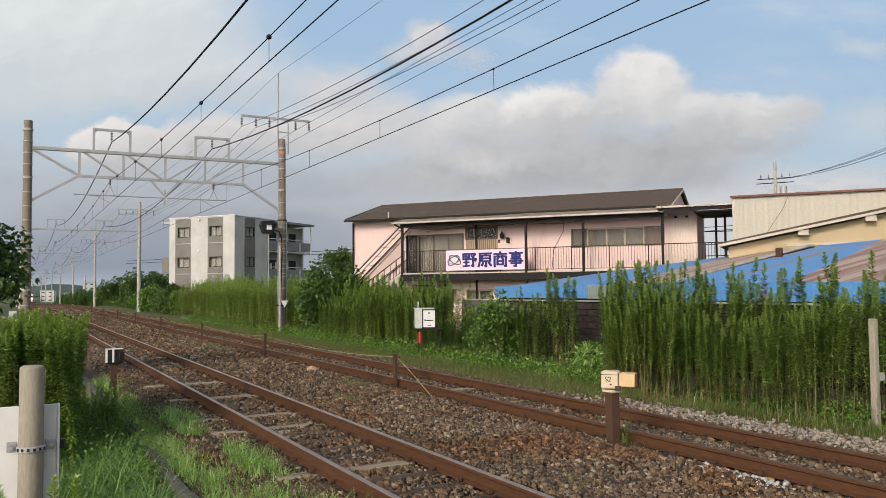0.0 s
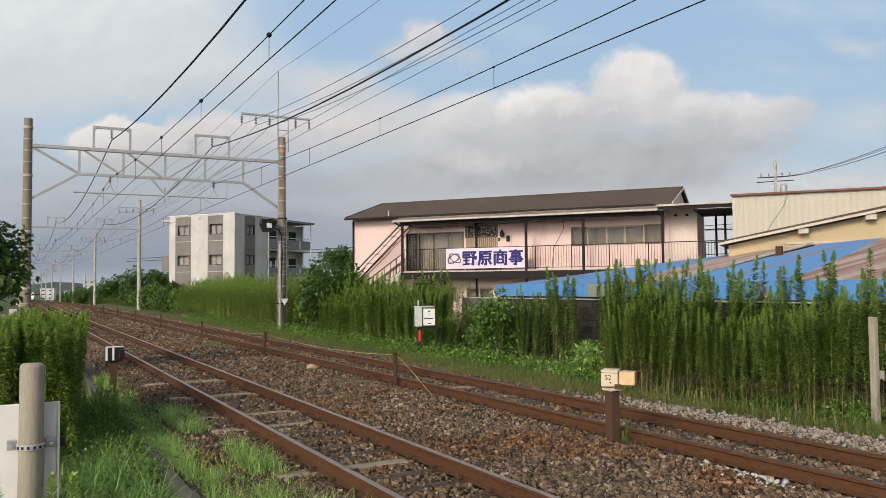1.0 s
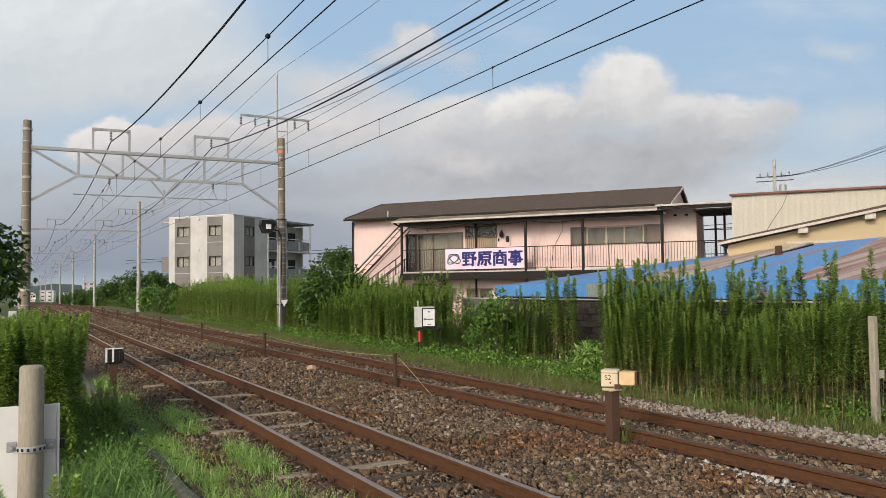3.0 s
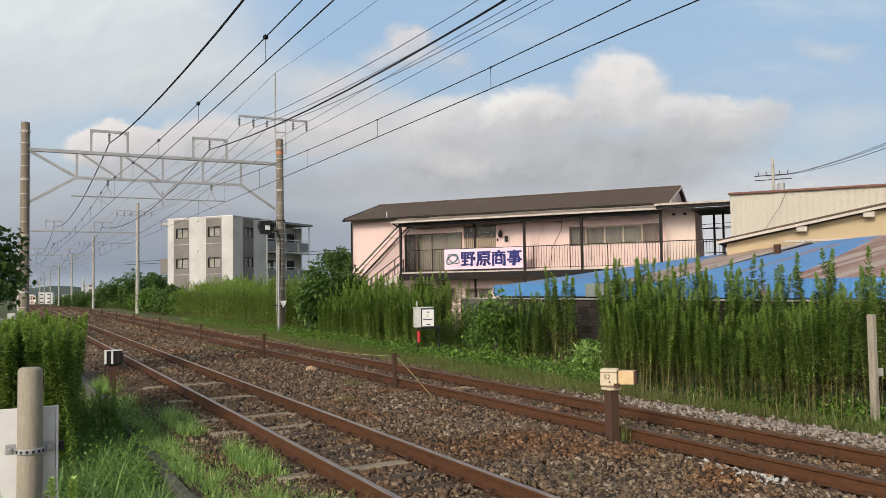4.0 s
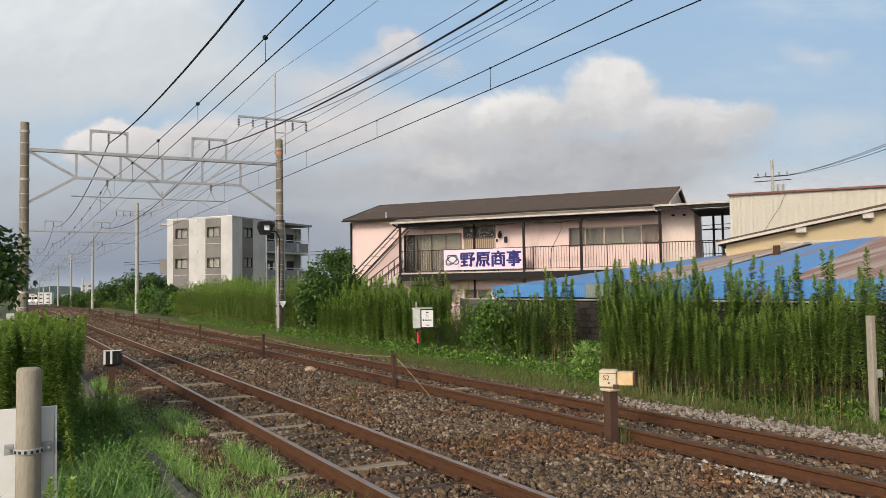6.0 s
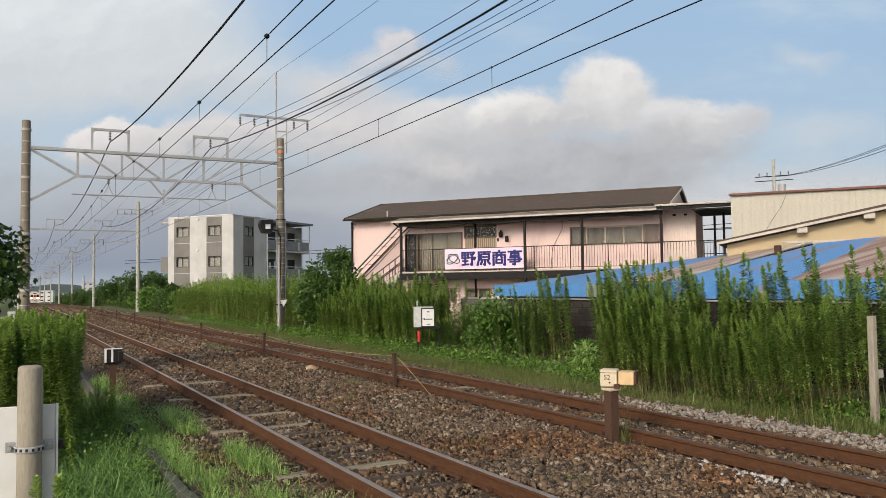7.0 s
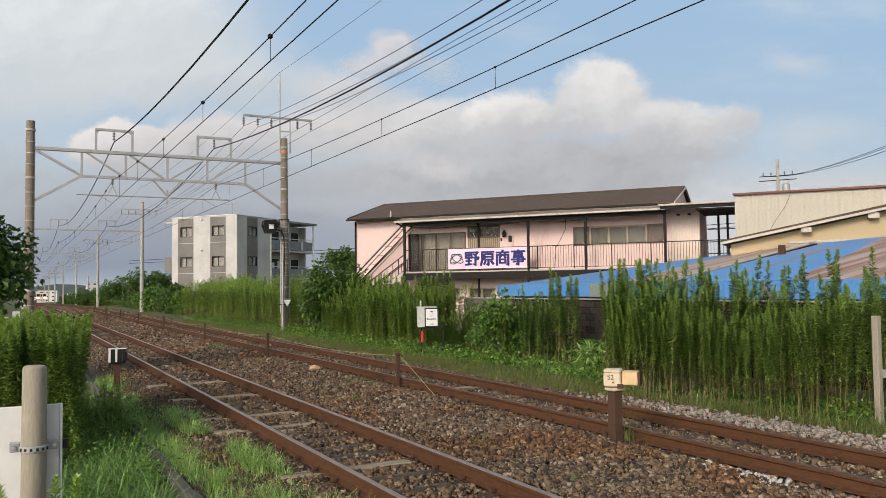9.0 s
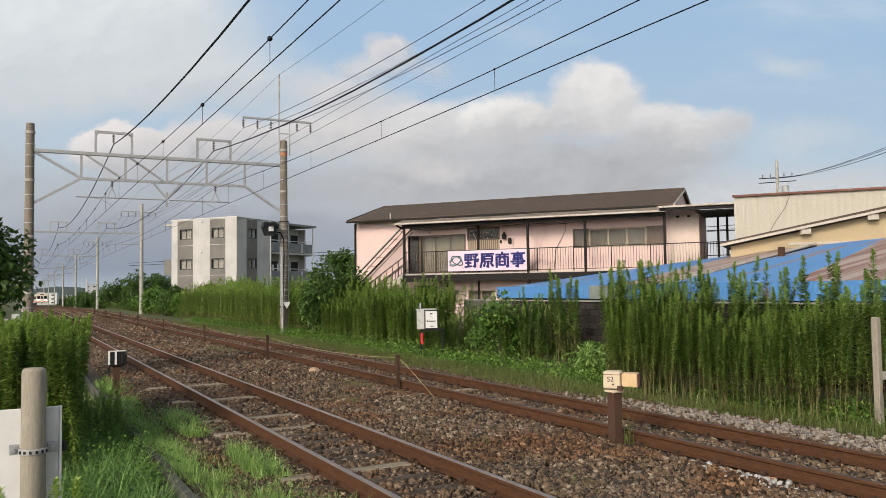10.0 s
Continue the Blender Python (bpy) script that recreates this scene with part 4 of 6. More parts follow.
def build_block():
    B = empty("apartment_block", pose(18.12, 74.24, 0, 0, 0, -53), "three-storey cream and grey tiled apartment block with balconies", "apartment building")
    g, top = -0.45, 8.72
    L, D = 7.83, 11.5          # left face runs along -x, the right face along +y
    holes = []
    for z in (1.6, 4.46, 7.32):
        for x0, x1 in ((-6.77, -5.30), (-2.92, -1.45)):
            holes.append((x0, z - 0.48, x1, z + 0.48))
    part("end_wall", wall_with_holes(L, top - g, 0.2, holes, -L, g, 0), BEIGE_TILE, B)
    for x0, x1 in ((-7.05, -5.17), (-3.12, -1.32)):
        hs = [(max(h[0], x0), h[1], min(h[2], x1), h[3]) for h in holes if x0 - 0.1 <= h[0] < x1]
        part("tile_strip", wall_with_holes(x1 - x0, top - 0.12 - g, 0.03, hs, x0, g, -0.032), GREY_TILE, B, "grey tiled strip between the windows")
    for h in holes:
        window(B, h[0], h[1], h[2], h[3], 0, 2, BLACK_PAINT, curtain=CURTAIN_WHITE)
        part("sill_line", box(h[0] - 0.2, -0.05, h[1] - 0.62, h[2] + 0.2, -0.032, h[1] - 0.58), BEIGE_TILE, B)
    for z in (2.62, 5.50, 8.38):
        part("wall_light", lathe([(0.11, z), (0.13, z + 0.05), (0.10, z + 0.14), (0.03, z + 0.17)], 10, at=(-4.12, -0.10, 0)), WHITE_PAINT, B, "small white round wall light")
    # right face: turned quarter so that its own x runs along the block's y
    R = empty_part("side_face", B)
    R.matrix_basis = pose(0, 0, 0, 0, 0, 90)
    hs = [(1.61, z - 0.46, 2.87, z + 0.46) for z in (1.6, 4.46, 7.28)]
    part("side_wall", wall_with_holes(4.7, top - g, 0.2, hs, 0.2, g, 0), BEIGE_TILE, R)
    hh = hs
    part("tile_strip", wall_with_holes(1.55, top - 0.12 - g, 0.03, hh, 1.42, g, -0.032), GREY_TILE, R)
    for h in hs:
        window(R, h[0], h[1], h[2], h[3], 0, 2, BLACK_PAINT, curtain=CURTAIN_WHITE)
    part("core_wall", box(4.9, 1.6, g, 12.3, 1.8, 8.3), BEIGE_TILE, R)
    part("party_wall", box(12.1, 0.9, g, 12.3, 1.6, 8.3), BEIGE_TILE, R)
    part("roof_slab", box(4.7, -0.35, 8.42, 12.5, 8.6, 8.62), PANEL_GREY, R)
    part("downpipe", box(4.93, -0.12, g, 5.02, -0.02, 8.42), WHITE_PAINT, R)
    part("downpipe", box(12.05, -0.2, g, 12.15, -0.1, 8.42), WHITE_PAINT, R)
    for z in (0.05, 2.85, 5.65):
        part("balcony_slab", box(4.9, -0.1, z - 0.15, 12.1, 1.6, z), BEIGE_TILE, R)
        p = part("balcony_panel", box(5.1, -0.12, z + 0.05, 12.0, -0.06, z + 0.98), PANEL_GREY, R)
        for x in (6.9, 10.0):
            part("panel_strip", box(x, -0.16, z + 0.05, x + 0.28, -0.12, z + 0.95), BEIGE_TILE, p)
        part("handrail", box(5.1, -0.1, z + 1.16, 12.0, -0.06, z + 1.22), WHITE_PAINT, R)
        for x in (5.4, 7.2, 9.0, 10.6):
            part("door_window", box(x, 1.54, z + 0.1, x + 1.2, 1.6, z + 2.0), BLACK_PAINT, R)
    for i in range(5):
        part("laundry", box(5.3 + i * 0.42, 0.3, 3.6, 5.6 + i * 0.42, 0.34, 4.55 - 0.12 * (i % 3)), CURTAIN_WHITE if i % 2 else DARK_ROOM, R)
    part("roof_slab", box(-L, 0.2, top - 0.15, 0, 6.1, top), BEIGE_TILE, B)
    part("parapet_cap", box(-L - 0.05, -0.06, top, 0.05, 0.15, top + 0.06), WHITE_PAINT, B)
    part("back_wall", box(-L, 0.2, g, -L + 0.2, 6.1, top - 0.15), BEIGE_TILE, B)
    part("entrance_canopy", box(-L - 0.95, 0.05, 8.25, -L - 0.002, 0.9, 8.40), OLD_WHITE, B)
    part("side_balcony", box(-L - 1.0, 0.1, 3.55, -L - 0.002, 1.0, 5.0), GREY_TILE, B)
    aer = part("roof_aerial", bar((-2.2, 2.0, top), (-2.2, 2.0, top + 1.4), 0.03, sides=6), GALV, B)
    for z in (0.7, 1.0, 1.25):
        part("aerial_rod", bar((-2.9, 2.0, top + z), (-1.5, 2.0, top + z - 0.05), 0.015, sides=5), GALV, aer)
    return B


build_block()


# ---- sheds ----
BLUE_SHEET = ribbed("blue painted sheet", (0.065, 0.21, 0.47), (0.095, 0.26, 0.52), (0.28, 0.17, 0.12), 9, 1, stain_at=(0.56, 0.66), streak=(0.22, 2.6, 1), depth=0.003)
RUST_SHEET = ribbed("rust-streaked sheet", (0.36, 0.27, 0.205), (0.45, 0.35, 0.275), (0.23, 0.10, 0.052), 9, 1, stain_at=(0.42, 0.60), streak=(0.25, 5, 1), depth=0.004)
PATCH_PANEL = surface("grey-green panel", (0.16, 0.19, 0.17), (0.24, 0.27, 0.24), (0.26, 0.20, 0.14), 0.6, grain=8, patch=1.5, stretch=(1, 3, 0.5))
CREAM_SHEET = ribbed("cream ribbed cladding", (0.385, 0.36, 0.30), (0.44, 0.41, 0.345), (0.30, 0.26, 0.20), 4, 0, stain_at=(0.60, 0.8), streak=(2, 2, 0.3))
BEIGE_WALL = surface("beige plaster", (0.40, 0.32, 0.20), (0.45, 0.36, 0.235), (0.32, 0.25, 0.165), 0.9, grain=25, patch=0.8)
RED_TRIM = surface("red-brown trim", (0.15, 0.068, 0.05), (0.20, 0.09, 0.066), None, 0.6)
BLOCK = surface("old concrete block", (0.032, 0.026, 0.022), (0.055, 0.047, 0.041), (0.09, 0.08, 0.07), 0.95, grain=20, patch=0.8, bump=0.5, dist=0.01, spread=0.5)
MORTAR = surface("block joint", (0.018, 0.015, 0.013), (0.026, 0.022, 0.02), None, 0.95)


def quad_sheet(name, corners, thick, mat, parent, n=(14, 10), rough=0.012):
    """A roof sheet spanned between four corners (front left, front right, back right, back left)."""
    a, b, c, d = [Vector(p) for p in corners]
    bm = bmesh.new()
    g = []
    for j in range(n[1] + 1):
        row = []
        for i in range(n[0] + 1):
            s, t = i / n[0], j / n[1]
            p = a.lerp(b, s).lerp(d.lerp(c, s), t)
            p.z += rough * noise.noise((p.x * 0.8, p.y * 0.8, 0))
            row.append(bm.verts.new(p))
        g.append(row)
    for j in range(n[1]):
        for i in range(n[0]):
            bm.faces.new((g[j][i], g[j][i + 1], g[j + 1][i + 1], g[j + 1][i]))
    ob = part(name, bm, mat, parent)
    so = ob.modifiers.new("thickness", "SOLIDIFY")
    so.thickness = thick
    return ob


def build_sheds():
    A = empty("lean_to_shed", None, "low lean-to with faded blue and rusted sheet roof", "shed", "blue sheds")
    quad_sheet("roof", [(16.0, 25.6, 1.78), (16.0, 18.7, 1.86), (23.2, 20.9, 2.86), (24.5, 25.3, 2.74)], 0.03, BLUE_SHEET, A)
    quad_sheet("rusted_roof", [(16.0, 18.7, 1.86), (16.0, 16.5, 1.88), (21.8, 16.5, 2.98), (23.2, 20.9, 2.86)], 0.03, RUST_SHEET, A)
    part("front_sheet", box(15.94, 16.5, 1.42, 15.98, 25.6, 1.83), BLUE_SHEET, A)
    part("patch_panel", box(15.922, 18.45, 1.41, 15.937, 20.15, 1.82), PATCH_PANEL, A, "dull grey-green translucent patch panel")
    # wall in the dim-room colour: the shade under the eaves is painted on
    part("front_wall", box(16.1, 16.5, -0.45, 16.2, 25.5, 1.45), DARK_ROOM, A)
    part("verge_strip", bar((16.0, 16.5, 1.91), (21.8, 16.5, 3.02), 0.10, 0.05), OLD_WHITE, A)
    part("verge_flashing", bar((15.95, 16.43, 1.81), (21.8, 16.43, 2.92), 0.04, 0.10), BLACK_PAINT, A)
    B = empty("lean_to_shed", None, "low shed with bright blue sheet roof and rust streaks", "shed", "blue sheds")
    quad_sheet("roof", [(15.6, 16.35, 1.84), (15.6, 12.4, 1.84), (22.2, 14.4, 3.08), (22.0, 16.35, 2.98)], 0.03, BLUE_SHEET, B)
    quad_sheet("rusted_roof", [(15.6, 12.4, 1.84), (15.6, 6.0, 1.84), (22.4, 6.0, 3.10), (22.2, 14.4, 3.08)], 0.03, RUST_SHEET, B)
    part("front_sheet", box(15.54, 6.0, 1.40, 15.58, 16.35, 1.84), BLUE_SHEET, B)
    # again the dim-room colour, as painted shade below the roof edge
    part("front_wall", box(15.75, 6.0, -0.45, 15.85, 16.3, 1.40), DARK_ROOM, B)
    part("rust_patch", box(19.85, 16.08, 2.45, 19.97, 16.28, 2.88, 0.02), RUST, B, "rusted flue cowl")
    C = empty("outbuilding", pose(17.555, 37.06, 0, 0, 0, -52), "beige plastered outbuilding with tiled sloping roof", "outbuilding")
    part("wall", prism([(16.2, -0.45), (23.5, -0.45), (23.5, 4.55), (16.2, 3.12)], "y", -7.0, -6.8), BEIGE_WALL, C)
    part("roof", prism([(15.9, 3.14), (23.7, 4.64), (23.7, 4.78), (15.9, 3.26)], "y", -7.35, -3.5), SLATE_ROOF, C)
    part("verge_board", prism([(15.9, 3.11), (23.7, 4.60), (23.7, 4.68), (15.9, 3.20)], "y", -7.42, -7.352), OLD_WHITE, C)
    for x in (18.6, 20.6, 22.6):
        z = 3.14 + (x - 15.9) * 0.1923
        part("purlin_end", box(x - 0.16, -7.34, z - 0.22, x + 0.16, -7.0, z - 0.04), OLD_WHITE, C)
    part("wall_band", box(18.0, -7.04, 3.10, 23.5, -7.002, 3.18), OLD_WHITE, C)
    E = empty("workshop", pose(17.555, 37.06, 0, 0, 0, -52), "cream ribbed steel workshop with red-brown roof trim", "workshop")
    part("wall", box(15.95, -1.0, -0.45, 27.0, -0.9, 5.45), CREAM_SHEET, E)
    for i in range(70):
        x = 16.02 + i * 0.157
        part("rib", box(x, -1.05, -0.4, x + 0.05, -1.002, 5.40), CREAM_SHEET, E)
    part("side_wall", box(15.95, -0.9, -0.45, 16.05, 7.0, 5.45), CREAM_SHEET, E)
    part("roof", box(15.9, -1.1, 5.47, 27.2, 7.0, 5.53), RED_TRIM, E)
    part("roof_trim", box(15.88, -1.16, 5.44, 27.2, -1.102, 5.52), RED_TRIM, E)
    part("hanging_cable", wire_mesh([(18.1, -1.08, 5.38), (17.9, -1.08, 4.9), (17.5, -1.08, 4.3), (17.2, -1.08, 3.8)], 0.008), WIRE, E)


build_sheds()


def build_block_wall():
    W = empty("block_wall", None, "dark weathered concrete block wall behind the weeds", "wall", kind="structure")
    x = 15.3
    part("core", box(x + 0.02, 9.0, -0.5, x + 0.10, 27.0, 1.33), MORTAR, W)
    part("coping", box(x - 0.02, 9.0, 1.332, x + 0.14, 27.0, 1.375, 0.01), CONCRETE, W)
    bm = box(0, 0.006, 0.006, 0.10, 0.384, 0.184, 0.008)
    me = bpy.data.meshes.new("block")
    bm.to_mesh(me)
    bm.free()
    me.materials.append(BLOCK)
    rng = random.Random(8)
    for r in range(9):
        for i in range(29):
            y = 15.6 + i * 0.39 - (0.195 if r % 2 else 0)
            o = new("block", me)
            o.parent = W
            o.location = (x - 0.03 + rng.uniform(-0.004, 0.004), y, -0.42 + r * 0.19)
    part("concrete_bay", box(x - 0.06, 23.6, -0.5, x - 0.035, 26.9, 1.33), CONCRETE_OLD, W, "grey rendered stretch of wall")


build_block_wall()


# ---- loose stones ----
STONE = Nodes("ballast stone")
_r = STONE.island()
_c = STONE.mix(STONE.smooth(_r, 0.0, 0.6), (0.028, 0.018, 0.011), (0.150, 0.101, 0.060))
_c = STONE.mix(STONE.smooth(_r, 0.78, 1.0), _c, (0.30, 0.245, 0.18))
_c = STONE.mix(STONE.smooth(STONE.noise(0.55, 3.0), 0.48, 0.66), _c, STONE.mix(1.0, _c, (1.0, 0.72, 0.50), "MULTIPLY"))
_c = STONE.mix(STONE.smooth(STONE.noise(60, 3.0), 0.45, 0.75), _c, STONE.mix(1.0, _c, (0.65, 0.62, 0.6), "MULTIPLY"))
STONE.link(_c, STONE.b.inputs["Base Color"])
STONE.b.inputs["Roughness"].default_value = 0.92
STONE = STONE.mat
STONE_WHITE = surface("white spilt stone", (0.34, 0.33, 0.31), (0.46, 0.45, 0.43), (0.20, 0.18, 0.16), 0.9, grain=40, patch=14, bump=0.4)
STONE_PALE = surface("pale fresh stone", (0.18, 0.15, 0.12), (0.33, 0.29, 0.245), (0.09, 0.07, 0.052), 0.9, grain=40, patch=14, bump=0.5)
CUBE_V = np.array([(x, y, z) for x in (-1, 1) for y in (-1, 1) for z in (-1, 1)], float)
CUBE_F = np.array([(0, 1, 3), (0, 3, 2), (4, 6, 7), (4, 7, 5), (0, 4, 5), (0, 5, 1), (2, 3, 7), (2, 7, 6), (0, 2, 6), (0, 6, 4), (1, 5, 7), (1, 7, 3)])


def stones(name, xs, ys, zs, size, mat, rng):
    """Broken stones, each a skewed and chipped block, as one mesh."""
    n = len(xs)
    V = CUBE_V[None] * rng.uniform(0.35, 1.0, (n, 8, 3)) * rng.uniform(0.35, 1.15, (n, 1, 3))
    a, b = rng.uniform(0, 6.28, n), rng.uniform(-0.7, 0.7, n)
    ca, sa, cb, sb = np.cos(a), np.sin(a), np.cos(b), np.sin(b)
    R = np.stack([np.stack([ca, -sa * cb, sa * sb], 1), np.stack([sa, ca * cb, -ca * sb], 1), np.stack([0 * a, sb, cb], 1)], 1)
    V = np.einsum("nij,nkj->nki", R, V) * size[:, None, None]
    V[:, :, 0] += xs[:, None]
    V[:, :, 1] += ys[:, None]
    V[:, :, 2] += zs[:, None]
    F = CUBE_F[None] + (np.arange(n) * 8)[:, None, None]
    return new(name, mesh_fast(name, V.reshape(-1, 3), F.reshape(-1, 3), mat))


def build_stones():
    rng = np.random.default_rng(11)
    X, Y = [], []
    for y0, y1, dens in ((4.0, 9.0, 1050), (9.0, 14.0, 800), (14.0, 22.0, 460), (22.0, 34.0, 220), (34.0, 60.0, 80), (60.0, 140.0, 30)):
        n = int(dens * (y1 - y0) * 8.6)
        X.append(rng.uniform(2.0, 10.6, n))
        Y.append(rng.uniform(y0, y1, n))
    X, Y = np.concatenate(X), np.concatenate(Y)
    keep = np.ones(len(X), bool)
    for c in TRACKS:
        for s in (-0.566, 0.566):
            keep &= np.abs(X - c - s) > 0.085
    # between the near rails the timbers lie bare
    rows = np.array(sleeper_rows(3))
    near = np.abs(Y[:, None] - rows[None, np.clip(np.searchsorted(rows, 0), 0, None):]).min(1)
    bare = (np.abs(X - TRACKS[0]) < 0.60) & (near < 0.12)
    keep &= ~(bare & (rng.random(len(X)) < 0.90))
    rows = np.array(sleeper_rows(4))
    near = np.abs(Y[:, None] - rows[None, :]).min(1)
    keep &= ~((np.abs(X - TRACKS[1]) < 0.60) & (near < 0.11) & (rng.random(len(X)) < 0.6))
    keep &= ~((X < 2.5) & (rng.random(len(X)) < 0.45))
    X, Y = X[keep], Y[keep]
    Z = np.array([ballast_z(x) + dip(y) for x, y in zip(X, Y)]) + rng.uniform(-0.012, 0.016, len(X))
    mid = (X > 4.4) & (X < 6.5)
    Z += np.where(mid, 0.03 + 0.03 * np.sin(X * 3 + Y * 1.1), 0)
    size = np.clip(rng.lognormal(-3.72, 0.36, len(X)), 0.010, 0.050) * np.where(Y > 60, 2.4, np.where(Y > 20, 1.5, 1.0)) * np.where(X < 2.9, 0.72, 1.0)
    tagged(stones("ballast_stones", X, Y, Z, size, STONE, rng), "crushed brown and grey ballast stones", "ballast", kind="stuff")
    # fresh pale stone on the far shoulder and a spill beside the marker
    n = 2300
    Y = rng.uniform(5.0, 15.0, n)
    X = 9.55 + rng.normal(0, 0.40, n) - np.where(Y > 12, 0.1, 0)
    k = (X > 8.2) & (X < 10.9) & (rng.random(n) < np.clip(1.0 - np.abs(Y - 7.6) / 4.8, 0, 1))
    X, Y = X[k], Y[k]
    Z = np.array([ballast_z(x) for x in X]) + rng.uniform(0.005, 0.05, len(X))
    n = 520
    t = rng.random(n)
    SX, SY = 6.50 - 0.08 * t + rng.normal(0, 0.07, n), 5.35 + 1.55 * t + rng.normal(0, 0.08, n)
    tagged(stones("spilt_stones", SX, SY, np.array([ballast_z(x) for x in SX]) + rng.uniform(0.01, 0.05, n), rng.uniform(0.016, 0.036, n), STONE_WHITE, rng), "whitish spilt gravel beside the far rail", "gravel", kind="stuff")
    tagged(stones("shoulder_stones", X, Y, Z, rng.uniform(0.03, 0.058, len(X)), STONE_PALE, rng), "pale grey fresh stones on the shoulder", "ballast", kind="stuff")


build_stones()

# ---- weeds ----
WEED_LEAF = leaf_material("weed leaf", (0.038, 0.085, 0.013), (0.21, 0.35, 0.058), (0.32, 0.44, 0.13))
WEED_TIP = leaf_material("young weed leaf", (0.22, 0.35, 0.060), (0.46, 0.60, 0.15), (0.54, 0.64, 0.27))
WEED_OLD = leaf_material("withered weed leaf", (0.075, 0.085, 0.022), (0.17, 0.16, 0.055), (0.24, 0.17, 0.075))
WEED_FAR = leaf_material("yellowish weed leaf", (0.095, 0.170, 0.028), (0.33, 0.47, 0.090), (0.46, 0.57, 0.19))
WEED_DARK = leaf_material("dark weed leaf", (0.040, 0.090, 0.014), (0.17, 0.30, 0.055), (0.32, 0.43, 0.16))
GRASS = leaf_material("grass blade", (0.12, 0.22, 0.04), (0.40, 0.57, 0.18), (0.52, 0.60, 0.30))
GRASS_LUSH = leaf_material("lush grass blade", (0.06, 0.14, 0.035), (0.33, 0.51, 0.16), (0.48, 0.60, 0.30))
GRASS_DRY = leaf_material("dry verge grass", (0.10, 0.125, 0.032), (0.19, 0.21, 0.07), (0.30, 0.25, 0.12))
BROAD = leaf_material("broad leaf", (0.035, 0.075, 0.018), (0.105, 0.18, 0.042), (0.24, 0.32, 0.12), 0.4)
TREE_LEAF = leaf_material("tree leaf", (0.045, 0.09, 0.022), (0.105, 0.18, 0.042), (0.18, 0.25, 0.08), 0.45)
STALK = surface("weed stalk", (0.15, 0.155, 0.06), (0.24, 0.21, 0.09), (0.16, 0.10, 0.055), 0.8, grain=20, patch=3)
BARK = surface("bark", (0.09, 0.075, 0.058), (0.14, 0.12, 0.095), (0.06, 0.05, 0.04), 0.95, grain=18, patch=3, stretch=(2, 2, 0.5), bump=0.8, dist=0.02)


def leaf_tris(base, d, length, width, up):
    """Arrays of folded two-triangle leaves: base points, directions, sizes and the leaf's upward side."""
    d = d / np.linalg.norm(d, axis=1, keepdims=True)
    side = np.cross(d, up)
    side /= np.linalg.norm(side, axis=1, keepdims=True) + 1e-9
    nrm = np.cross(side, d)
    L, W = length[:, None], width[:, None]
    mid = base + d * L * 0.45
    a, b = mid + side * W + nrm * W * 0.35, mid - side * W + nrm * W * 0.35
    tip = base + d * L - np.array([0, 0, 1.0]) * L * 0.12
    V = np.stack([base, a, tip, b], 1).reshape(-1, 3)
    k = np.arange(len(base))[:, None] * 4
    F = np.stack([k + np.array([[0, 1, 2]]), k + np.array([[0, 2, 3]])], 1).reshape(-1, 3)
    return V, F


def weed_template(rng, h, leaves, bare=0.22, leaf=0.105, slim=0.085, old=0.16):
    """One tall weed: a stalk set all round with narrow leaves, a spire at the top, withered leaves and bare stalk below.
    Arrays for the leaves, the stalk, the young tip and the withered leaves."""
    t = bare + (1 - bare) * rng.random(leaves) ** 0.85
    t[: leaves // 9] = rng.uniform(0.93, 1.0, leaves // 9)
    ang = np.arange(leaves) * 2.39996 + rng.normal(0, 0.3, leaves)
    bend = rng.normal(0, 0.05, 2)
    base = np.stack([bend[0] * t ** 2 * h, bend[1] * t ** 2 * h, t * h], 1)
    lift = np.interp(t, [0, bare + 0.1, 0.6, 0.85, 1.0], [-0.5, -0.25, 0.12, 0.40, 1.0]) + rng.normal(0, 0.22, leaves)
    d = np.stack([np.cos(ang), np.sin(ang), lift], 1)
    ln = leaf * np.interp(t, [bare, bare + 0.2, 0.65, 0.88, 1.0], [0.55, 0.9, 1.0, 0.85, 0.42]) * rng.uniform(0.7, 1.25, leaves)
    up = np.tile([0, 0, 1.0], (leaves, 1))
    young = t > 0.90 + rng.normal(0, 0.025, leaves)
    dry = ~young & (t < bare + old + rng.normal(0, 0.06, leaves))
    SV, SF = [], []
    for i in range(5):
        s = i / 4
        r = 0.0042 * (1 - 0.7 * s)
        for k in range(3):
            a = k * 2.0944
            SV.append((bend[0] * s ** 2 * h + r * math.cos(a), bend[1] * s ** 2 * h + r * math.sin(a), s * h))
    for i in range(4):
        for k in range(3):
            p, q = i * 3 + k, i * 3 + (k + 1) % 3
            SF += [(p, q, q + 3), (p, q + 3, p + 3)]
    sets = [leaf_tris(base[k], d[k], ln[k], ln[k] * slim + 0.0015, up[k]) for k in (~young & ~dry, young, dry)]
    return sets[0], (np.array(SV), np.array(SF)), sets[1], sets[2]


